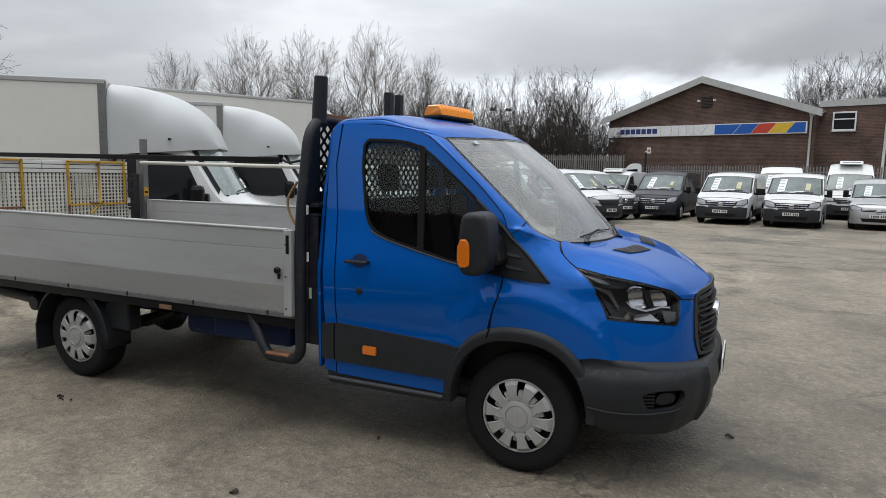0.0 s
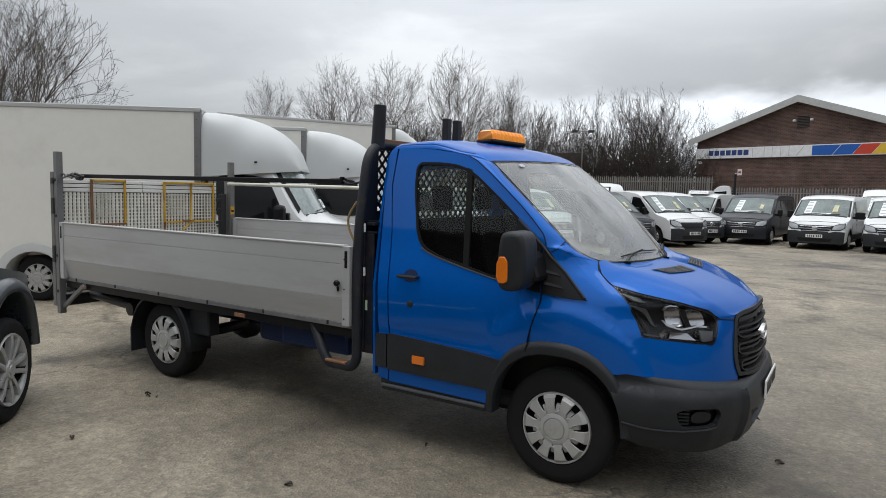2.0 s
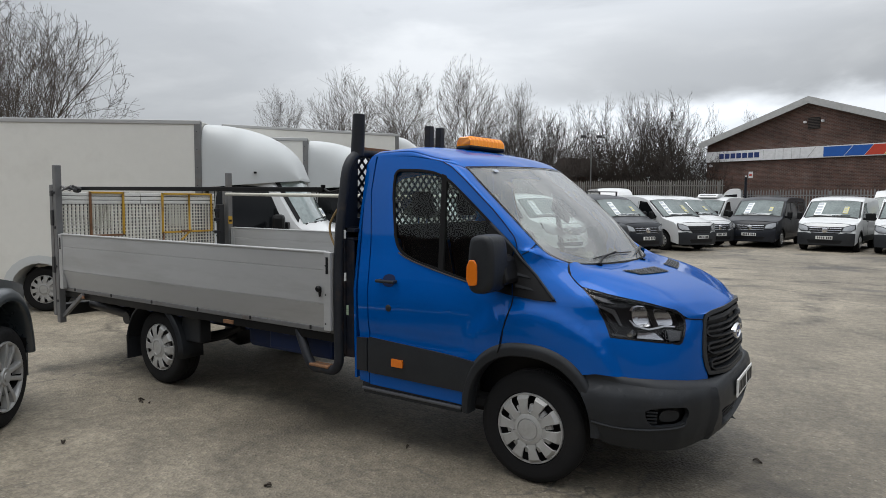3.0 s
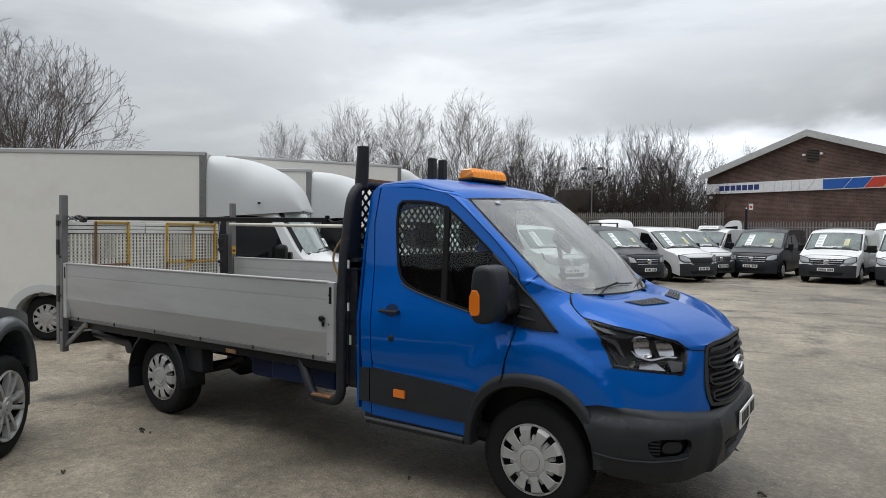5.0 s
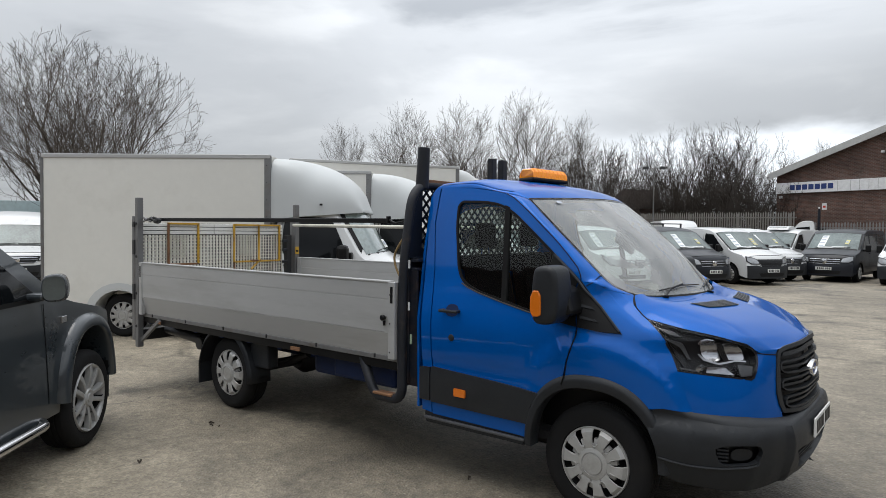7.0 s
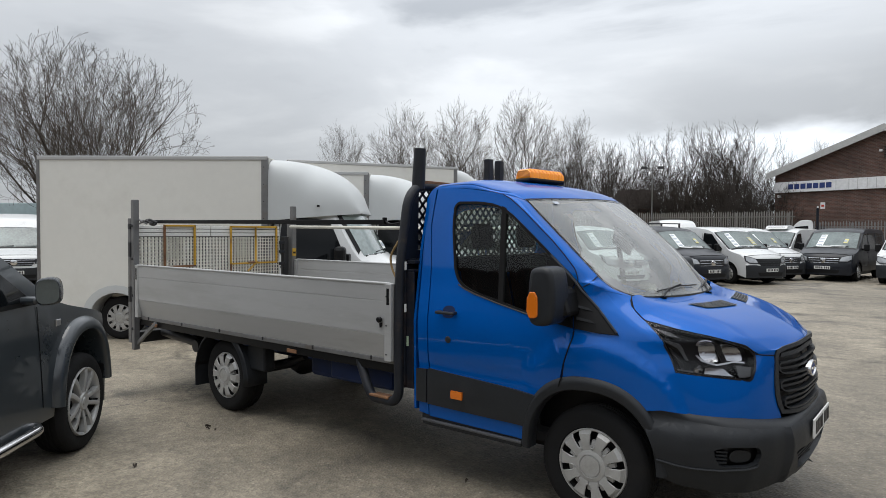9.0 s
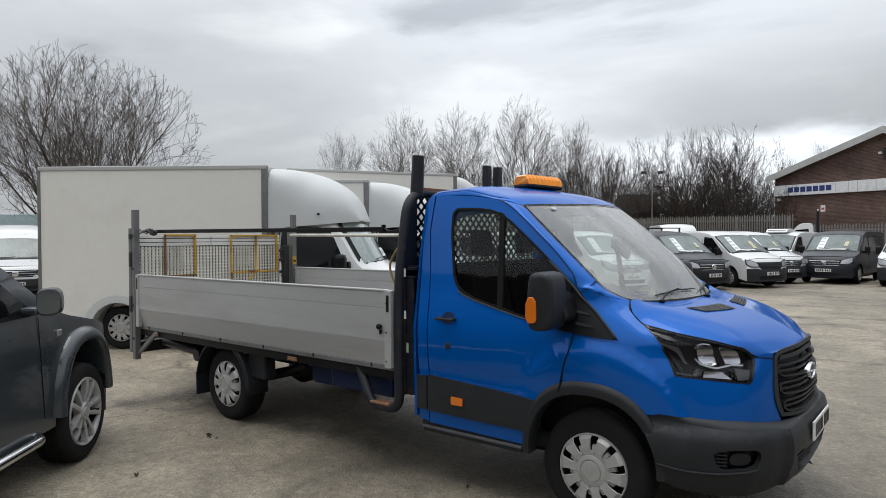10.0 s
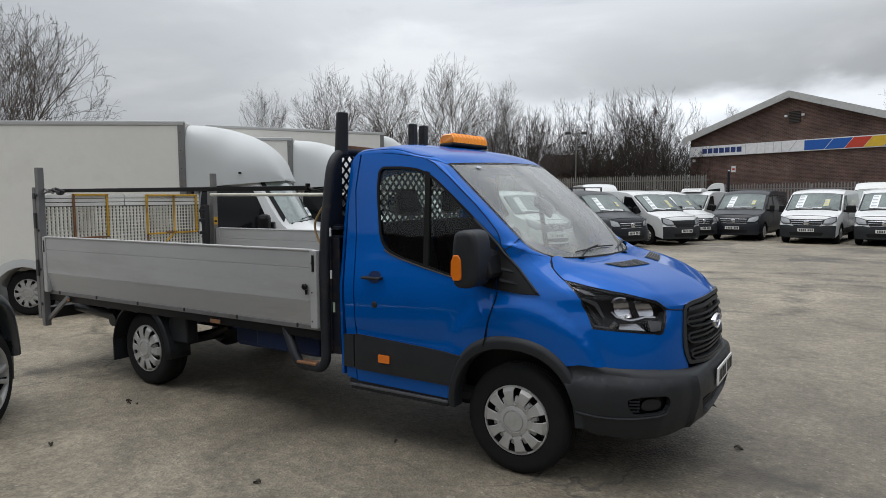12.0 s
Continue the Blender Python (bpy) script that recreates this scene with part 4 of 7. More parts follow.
    def pillar_bm():
        rows_ = []
        for i, (p, z) in enumerate(seam):
            a = cab(p, z)
            c = screen(-1, max(0, min(1, (1.948 - z + .012) / .50))) if i > 1 else front_edge[0].lerp(rows[20][0], .5 if i else 1.0)
            rows_.append((a, c))
        for (p, z), s in zip(base_line, (.9985, .990, .975, .955, .925)):
            rows_.append((cab(p, z), screen(-s, 1)))
        out = []
        for (p, z), (a, c) in zip(seam + base_line, rows_):
            n_ = (cab_out(.01)(p, z) - a).normalized()
            d_ = c - a
            ctrl = a + (d_ - n_ * d_.dot(n_)) * .62
            out.append([a * (1 - t) ** 2 + ctrl * 2 * t * (1 - t) + c * t * t for t in np.linspace(0, 1, 7)])
        return grid([r_[::-1] for r_ in spline(out, 3)])
    both("screen_pillar", pillar_bm, BLUE, truck)
    both("pillar_gap", lambda: tube([cab_out(.001)(-.045, 1.403), cab_out(.001)(-.02, 1.425), screen(-1, .975) + Vector((.0, -.022, .004)), screen(-1, .97)], .003, 6), SEAL, truck)
    both("seam_gap", lambda: shut_line(seam[1:], .003), SEAL, truck)
    # bonnet: a raised middle, a shoulder and flanks that fall to the lamps
    shoulder = [(.205, -.62, 1.336), (.31, -.645, 1.318), (.40, -.645, 1.299), (.52, -.63, 1.268), (.64, -.60, 1.226), (.73, -.56, 1.184), (.80, -.52, 1.144), (.845, -.49, 1.108), (.875, -.475, 1.080), (.893, -.445, 1.076)]
    centre = [(.338, 1.326), (.42, 1.313), (.50, 1.298), (.62, 1.266), (.73, 1.228), (.82, 1.188), (.885, 1.150), (.925, 1.124), (.945, 1.108), (.952, 1.098)]
    flank = [HOODLINE[i] for i in (0, 3, 5, 7, 8, 9, 10, 12, 14, 15)]
    rows = []
    for (p, z), sh_, (xm, zm) in zip(flank, shoulder, centre):
        e, q, m_ = cab(p, z), Vector(sh_), Vector((xm, 0, zm))
        knee = e.lerp(q, .55) + Vector((.0, -.004, .012))
        inner = Vector((q.x + (m_.x - q.x) * .62, q.y * .5, q.z + (m_.z - q.z) * .7 - .003))
        half = spline([[e], [e.lerp(knee, .5) + Vector((0, -.002, .004))], [knee], [q], [inner], [m_]], 4)
        half = [h[0] for h in half]
        rows.append(half + [Vector((v.x, -v.y, v.z)) for v in half[-2::-1]])
    rows = spline(rows)
    bonnet = part("bonnet", grid(rows), BLUE, truck)
    wide = len(rows[0]) - 1

    def skin(i, s):
        """The bonnet by row and share of its half width."""
        i = max(0, min(i, len(rows) - 1.001))
        k, f = int(i), (max(-1, min(1, s)) + 1) * wide / 2
        j = min(int(f), wide - 1)
        a = rows[k][j].lerp(rows[k][j + 1], f - j)
        c = rows[k + 1][j].lerp(rows[k + 1][j + 1], f - j)
        return a.lerp(c, i - k)

    def near(x, y):
        return min(((i / 4, s) for i in range(4 * (len(rows) - 1)) for s in np.linspace(-.95, 0, 60)), key=lambda q: (skin(*q) - Vector((x, y, 0))).xy.length)
    quad = [near(*q) for q in ((.415, -.53), (.49, -.12), (.585, -.12), (.505, -.475))]
    for sy in (-1, 1):
        # black grilles let into the bonnet
        def lay(u, v, sy=sy, up=.004):
            i = (quad[0][0] * (1 - u) + quad[1][0] * u) * (1 - v) + (quad[3][0] * (1 - u) + quad[2][0] * u) * v
            j = (quad[0][1] * (1 - u) + quad[1][1] * u) * (1 - v) + (quad[3][1] * (1 - u) + quad[2][1] * u) * v
            q = skin(i, j) + Vector((0, 0, up))
            return Vector((q.x, q.y * -sy, q.z))
        g_ = part("bonnet_grille", sheet([(0, 0), (1, 0), (1, 1), (0, 1)], lambda u, v, sy=sy: lay(u, v, sy, .004), (), .08, 0), SEAL, bonnet)
        bm = bmesh.new()
        for k in range(13):
            u = .0 + k * .082
            grid([[lay(u, v, sy, .008), lay(u + .014, v, sy, .008)] for v in np.linspace(0, 1, 11)], bm)
        for k in range(6):
            v = .0 + k * .19
            grid([[lay(u, v, sy, .009), lay(u, v + .035, sy, .009)] for u in np.linspace(0, 1, 11)], bm)
        part("grille_mesh", bm, LAMPGREY, g_)
    # wipers lying low on the glass
    for y0, y1, yb in ((-.52, .0, -.52), (.08, .60, .10)):
        a, c = screen(y0 / .84, .955), screen(y1 / .84, .93)
        up = Vector((.45, 0, .6)).normalized() * .022
        mid_ = a.lerp(c, .5)
        blade = part("wiper", tube([a + up * .7, mid_ + up * 1.5, c + up * .7], .0045, 6), BLACK, truck)
        foot = screen(yb / .84, 1.0) + Vector((.02, 0, .012))
        bm = tube([foot, screen(yb / .84, .97).lerp(mid_, .45) + up * 1.3, mid_ + up * 2.0], .0065, 6)
        bm = lathe([(0, -.022), (.018, -.02), (.022, 0)], 12, bm, m=Matrix.Translation(foot) @ pose(0, 0, 0, 90))
        part("wiper_arm", bm, BLACK, blade)
    rows_ = [[screen(s_, 1.0) + Vector((-.02, 0, -.012)), screen(s_, 1.0) + Vector((.01, 0, -.006)), screen(s_, 1.0) + Vector((.03, 0, -.02))] for s_ in np.linspace(-.95, .95, 25)]
    part("scuttle_panel", grid(rows_), BLACK, truck)
    # nose: grille, badge, lamps, bumper
    half_gr = [(1.4, 1.096), (1.173, 1.093), (1.044, 1.086), (.965, 1.072), (.938, 1.045), (.926, 1.01), (.913, .894), (.910, .833), (.917, .775), (.935, .724), (.99, .716), (1.10, .708), (1.4, .702)]
    gr = half_gr + [(2.8 - a, c) for a, c in half_gr[-2:0:-1]]

    def nose(off):
        g = cab_out(off)

        def at(p, z):
            if p <= 1.40:
                return g(min(p, 1.399), z)
            q = g(max(2.8 - p, .2), z)
            return Vector((q.x, -q.y, q.z))
        return at
    grille = part("grille", sheet(gr, nose(-.045), (), .06, .01), BLACK, truck)
    part("grille_surround", sheet(grown(gr, -.001), nose(.008), [grown(gr, .020)], .05, .055), CLAD, grille)
    for z0, z1, lo in ((.735, .808, .960), (.833, .906, .945), (.931, 1.004, .950)):
        def frame_loop(d):
            half = [(1.4, z0 - .012 + d), (1.2, z0 - .008 + d), (lo + .055, z0 + d), (lo + .022 + d * .4, z0 + .010 + d * .6), (lo + d, z0 + .028), (lo + .002 + d, z1 - .018), (lo + .022 + d * .4, z1 - d), (1.2, z1 + .002 - d), (1.4, z1 + .003 - d)]
            return half + [(2.8 - a, c) for a, c in half[-2:0:-1]]
        ring, inner_ = frame_loop(0), frame_loop(.011)
        slot = part("grille_slot", sheet(ring, nose(.004), [inner_], .05, .03), CLAD, grille)
        zm = (z0 + z1) / 2
        part("grille_bar", sheet([(lo + .03, zm - .008), (1.4, zm - .014), (2.77 - lo, zm - .008), (2.77 - lo, zm + .006), (1.4, zm), (lo + .03, zm + .006)], nose(-.010), (), .07, .02), CLAD, slot)
    part("grille_bar", sheet([(.985, 1.030), (1.4, 1.040), (1.815, 1.030), (1.80, 1.052), (1.4, 1.064), (1.0, 1.052)], nose(-.002), (), .07, .02), CLAD, grille)
    badge = part("badge", lathe([(0, -.016), (.050, -.014), (.064, -.009), (.066, 0)], 32, m=pose(.985, 0, .912, 0, 0, 90) @ Matrix.Diagonal((1.25, 1, .62, 1))), SIGNNAVY, grille, "oval badge with a chrome rim")
    part("badge_rim", lathe([(.060, -.010), (.066, -.020), (.078, -.018), (.084, -.006), (.084, .03)], 32, m=pose(.985, 0, .912, 0, 0, 90) @ Matrix.Diagonal((1.25, 1, .62, 1))), CHROME, badge)
    part("badge_script", lathe([(0, -.019), (.030, -.018), (.034, -.012)], 20, m=pose(.985, 0, .912, 0, 0, 90) @ Matrix.Diagonal((1.25, 1, .30, 1))), CHROME, badge)
    lamps = both("headlight", lambda: sheet(grown(lamp, .001), cab_out(-.055), (), .05, .01), LAMPDARK, truck)
    for s, d in zip((1, -1), lamps):
        side = (lambda b: b) if s > 0 else flip
        part("lamp_rim", side(sheet(grown(lamp, -.001), cab_out(.001), [grown(lamp, .009)], .05, .05)), LAMPDARK, d)

        def bowl(cp, cz, deep):
            return lambda p, z: cab_out(-.012 - deep * max(0, 1 - ((p - cp) / .08) ** 2 - ((z - cz) / .07) ** 2))(p, z)
        part("reflector", side(sheet(smoothed([(.588, 1.112), (.600, 1.131), (.619, 1.138), (.641, 1.134), (.651, 1.116), (.686, 1.035), (.647, 1.020), (.614, 1.036), (.600, 1.062)], 1), bowl(.635, 1.08, .035), (), .016, .006)), REFLECTOR, d, "bright headlight reflector")
        part("reflector", side(sheet(smoothed([(.677, 1.120), (.746, 1.116), (.771, 1.083), (.773, 1.046), (.767, 1.031), (.728, 1.035), (.703, 1.031)], 1), bowl(.73, 1.07, .03), (), .016, .006)), REFLECTOR, d)
        part("lamp_bezel", side(sheet([(.583, 1.058), (.604, 1.027), (.640, 1.013), (.668, 1.005), (.704, 1.014), (.728, 1.022), (.772, 1.018), (.770, 1.026), (.728, 1.031), (.703, 1.024), (.667, 1.015), (.643, 1.021), (.611, 1.034), (.591, 1.060)], cab_out(-.004), (), .03, .006)), REFLECTOR, d)
        part("lamp_bezel", side(sheet([(.580, 1.112), (.594, 1.136), (.619, 1.145), (.643, 1.141), (.643, 1.135), (.619, 1.138), (.600, 1.131), (.588, 1.110)], cab_out(-.004), (), .03, .006)), REFLECTOR, d)
        part("lamp_slash", side(sheet([(.646, 1.122), (.674, 1.118), (.707, 1.026), (.688, 1.024)], cab_out(-.008), (), .04, .006)), LAMPDARK, d)
        part("lamp_step", side(sheet([(.487, 1.205), (.541, 1.178), (.545, 1.150), (.510, 1.162)], cab_out(-.015), (), .04, .02)), LAMPGREY, d)
        part("lamp_step", side(sheet([(.465, 1.140), (.527, 1.106), (.556, 1.030), (.545, 1.030), (.515, 1.085), (.470, 1.118)], cab_out(-.020), (), .04, .02)), LAMPGREY, d)
        part("lamp_step", side(sheet([(.475, 1.085), (.505, 1.062), (.535, 1.005), (.525, .985), (.495, 1.04)], cab_out(-.026), (), .04, .02)), LAMPDARK, d)
        part("lower_reflector", side(sheet([(.624, .994), (.698, .994), (.735, .952), (.619, .962)], bowl(.66, .975, .02), (), .02, .006)), REFLECTOR, d)
        part("lamp_screen", side(sheet([(.740, 1.008), (.806, .998), (.812, .946), (.763, .943)], cab_out(-.010), (), .03, .008)), LAMPGREY, d)
        part("lamp_bar", side(sheet([(.505, .985), (.60, .970), (.60, .962), (.505, .975)], cab_out(-.012), (), .04, .02)), LAMPGREY, d)
        part("side_bulb", side(lathe([(0, -.03), (.014, -.028), (.020, -.01), (.026, .01)], 14, m=Matrix.Translation(cab_out(-.025)(.592, .985)))), REFLECTOR, d)
        part("lens", side(sheet(grown(lamp, .001), cab_out(.008), (), .05, 0)), LENS, d).visible_shadow = False
    # bumper: a boxier plan than the wings, with a shelf above it
    plan = [(.10, 1.0), (.35, .992), (.56, .955), (.73, .885), (.85, .79), (.92, .67), (.965, .56), (.995, .37), (1.006, .18), (1.01, 0)]
    arc = [0]
    for a, c in zip(plan, plan[1:]):
        arc.append(arc[-1] + math.hypot(c[0] - a[0], c[1] - a[1]))
    full = arc[-1]

    def on_plan(q):
        return lerp(q, arc, [a for a, _ in plan]), lerp(q, arc, [c for _, c in plan])

    def bumper_at(extra):
        def at(q, z):
            s_ = -1 if q <= full else 1
            q = q if q <= full else 2 * full - q
            (x, y), (xa, ya), (xb, yb) = on_plan(q), on_plan(min(q + .04, full)), on_plan(max(q - .04, 0))
            tx, ty = xa - xb, ya - yb
            k = (lerp(z, (.30, .40, .47, .56, .62, .66, .70), (-.07, -.02, 0, .012, .010, -.002, -.03)) + extra) / math.hypot(tx, ty)
            # the front stands flat and proud of the corners, past an upright edge
            k += .022 * max(0, min(1, (q - 1.06) / .012)) / math.hypot(tx, ty)
            return Vector((x - ty * k, s_ * (y + tx * k), z))
        return at
    face_top = [(.209, .740), (.405, .716), (.584, .698), (.709, .690), (.881, .680), (1.055, .668), (1.20, .672), (1.40, .676), (1.62, .676)]
    face_low = [(.320, .375), (.40, .345), (.665, .325), (.88, .328), (1.05, .350), (1.20, .372), (1.40, .352), (1.62, .345)]
    outline = face_low[::-1] + [(.318, .45), (.300, .50), (.25, .62)] + face_top
    outline = outline + [(2 * full - a, c) for a, c in outline[::-1]]
    fog = smoothed([(.592, .590), (.800, .595), (.840, .585), (.853, .539), (.820, .490), (.640, .478), (.604, .515)], 1)
    mouth = [(1.62, .385), (1.22, .405), (1.13, .535), (1.62, .508)]
    mouth = mouth + [(2 * full - a, c) for a, c in mouth[::-1]]
    bumper = part("bumper", sheet(outline, bumper_at(0), [fog, [(2 * full - a, c) for a, c in fog], mouth], .03, .03), CLAD, truck, "black plastic front bumper")
    rows_ = []
    for q in np.linspace(.209, full, 44):
        p_ = lerp(q, (.209, .405, .584, .709, .881, 1.055, full), (.310, .450, .600, .690, .82, .940, 1.399))
        lip = bumper_at(0)(q, lerp(q, [a for a, _ in face_top] + [full], [c for _, c in face_top] + [.676]))
        wing_foot = cab_out(-.004)(p_, lerp(p_, (.30, .416, .549, .666, .784, .906, .95, 1.4), (.760, .756, .748, .738, .731, .706, .700, .700)))
        rows_.append([lip, lip.lerp(wing_foot, .15) + Vector((0, 0, .008)), lip.lerp(wing_foot, .5) + Vector((0, 0, .008)), wing_foot])
    rows_ = rows_ + [[Vector((v.x, -v.y, v.z)) for v in r_] for r_ in rows_[-2::-1]]
    part("bumper_shelf", grid(rows_), CLAD, bumper)
    part("lower_mouth", sheet(grown(mouth, -.012), bumper_at(-.06), (), .08, .01), BLACK, bumper)
    for k in range(4):
        zz = .412 + k * .027
        part("mouth_bar", sheet([(1.22, zz), (2 * full - 1.22, zz), (2 * full - 1.22, zz + .009), (1.22, zz + .009)], bumper_at(-.03), (), .09, .01), CLAD, bumper)
    for s in (1, -1):
        side = (lambda b: b) if s > 0 else flip
        part("fog_recess", side(sheet(grown(fog, -.04), bumper_at(-.05), (), .06, .01)), BLACK, bumper)
        for k in range(5):
            zz = .500 + k * .020
            part("fog_slat", side(sheet([(.605, zz), (.665, zz), (.665, zz + .009), (.605, zz + .009)], bumper_at(-.012), (), .2, .03)), CLAD, bumper)
        part("fog_blank", side(sheet(smoothed([(.68, .50), (.80, .505), (.81, .565), (.69, .575)], 2), bumper_at(-.030), (), .05, .01)), CLAD, bumper)
        lip = [bumper_at(.003)(q, z) for q, z in ((.304, .481), (.36, .472), (.414, .465), (.485, .461), (.557, .460), (.63, .463), (.70, .468), (.77, .474), (.824, .484), (.835, .505))]
        part("bumper_lip", side(tube(lip, .007, 8)), CLAD, bumper)
    plate = part("number_plate", box(1.044, 1.054, -.26, .26, .548, .658, .003), PLATE_W, truck, "white front number plate", smooth=False)
    for k in range(7):
        y = -.215 + k * .063 + (.03 if k > 3 else 0)
        part("plate_bar", box(1.054, 1.057, y, y + .042, .566, .641), PLATE_K, plate, smooth=False)
    # back of the cab with its window
    def back(y, z):
        return Vector((-1.345, y, z))
    part("cab_back", sheet([(-.99, .46), (.99, .46), (1.0, 1.1), (.93, 1.6), (.85, 1.98), (.7, 2.05), (0, 2.08), (-.7, 2.05), (-.85, 1.98), (-.93, 1.6), (-1.0, 1.1)], back,
                           [smoothed([(-.72, 1.38), (.72, 1.38), (.68, 1.93), (-.68, 1.93)], 2)], .3, .02), BLUE, truck)
    part("rear_glass", sheet([(-.72, 1.38), (.72, 1.38), (.68, 1.93), (-.68, 1.93)], lambda y, z: Vector((-1.352, y, z)), (), .5, 0), SIDEGLASS, truck).visible_shadow = False
    # inside
    part("cab_floor", box(-1.32, .0, -.93, .93, .42, .47), DASH, truck)
    part("headlining", grid([[Vector((x, s * .78, 1.99 + .06 * (1 - abs(s) ** 3))) for s in np.linspace(-1, 1, 9)] for x in (-1.32, -1.0, -.72)]), DASH, truck)
    part("dashboard", prism([(-.42, .75), (-.45, 1.12), (-.40, 1.22), (-.25, 1.27), (.05, 1.28), (.22, 1.295), (.22, .5), (-.2, .5)], -.62, .62, .02), DASH, truck)
    bm = lathe([(.185, -.014), (.200, 0), (.185, .014), (.172, 0), (.185, -.014)], 28)
    bm = box(-.18, .18, -.012, .012, -.02, .02, .005, bm)
    bm = lathe([(0, -.03), (.06, -.03), (.075, 0), (0, .02)], 16, bm)
    part("steering_wheel", bm, BLACK, truck, at=pose(-.52, -.42, 1.18, 0, 0, -90) @ pose(0, 0, 0, -35, 0, 0))
    for y, w in ((-.45, .25), (.18, .23), (.62, .20)):
        bm = prism([(-1.05, .78), (-1.10, .95), (-.66, 1.0), (-.58, .93), (-.62, .80)], y - w, y + w, .03)
        seat = part("seat", bm, FABRIC, truck)
        part("seat_base", box(-1.02, -.65, y - w * .8, y + w * .8, .46, .80, .02), DASH, seat)
        part("seat_back", prism([(-1.10, .92), (-1.22, 1.50), (-1.18, 1.56), (-1.10, 1.55), (-1.05, 1.35), (-.97, .98)], y - w * .92, y + w * .92, .035), FABRIC, seat)
        part("headrest", prism([(-1.19, 1.61), (-1.20, 1.77), (-1.17, 1.80), (-1.125, 1.78), (-1.115, 1.63), (-1.14, 1.60)], y - .105, y + .105, .025), FABRIC, seat)
        bm = tube([(-1.15, y - .05, 1.5), (-1.16, y - .05, 1.63)], .008, 6)
        tube([(-1.15, y + .05, 1.5), (-1.16, y + .05, 1.63)], .008, 6, bm)
        part("headrest_post", bm, CHROME, seat)
    mirror_ = part("interior_mirror", box(-.02, .02, -.15, .15, -.042, .042, .018, None, pose(-.235, .01, 1.65, 0, 0, 0) @ pose(0, 0, 0, -20)), LAMPGREY, truck, "tilted grey interior mirror")
    part("mirror_stem", tube([(-.235, 0, 1.67), (-.20, 0, 1.76), (-.17, 0, 1.80)], .009, 8), BLACK, mirror_)
    part("screen_sticker", sheet([(-.79, .045), (-.745, .045), (-.745, .075), (-.79, .075)], lambda a, b: screen(a, b) + Vector((.006, 0, .008)), (), .3, .001), PAPERINK, truck)
    # door mirrors
    for s in (1, -1):
        side = (lambda b: b) if s > 0 else flip
        bm = prism(smoothed([(-.245, 1.53), (-.135, 1.535), (-.105, 1.46), (-.10, 1.25), (-.14, 1.19), (-.255, 1.185), (-.28, 1.26), (-.27, 1.48)], 2), -1.25, -1.05, 0)
        bmesh.ops.bevel(bm, geom=[e for e in bm.edges if abs(e.verts[0].co.y - e.verts[1].co.y) < .001], offset=.035, segments=3, affect="EDGES", profile=.6)
        for f in bm.faces:
            f.smooth = True
        mir = part("door_mirror", side(bm), CLAD, truck)
        part("mirror_glass", side(box(-.268, -.262, -1.215, -1.095, 1.25, 1.48, .002)), MIRROR, mir)
        part("mirror_arm", side(prism([(-.22, 1.42), (-.12, 1.40), (-.07, 1.24), (-.20, 1.215)], -1.12, -.93, .03)), BLACK, mir)
        part("mirror_indicator", side(prism(smoothed([(-.272, 1.385), (-.205, 1.388), (-.200, 1.27), (-.205, 1.235), (-.275, 1.232)], 1), -1.258, -1.13, .006)), ORANGE, mir, "amber mirror indicator")


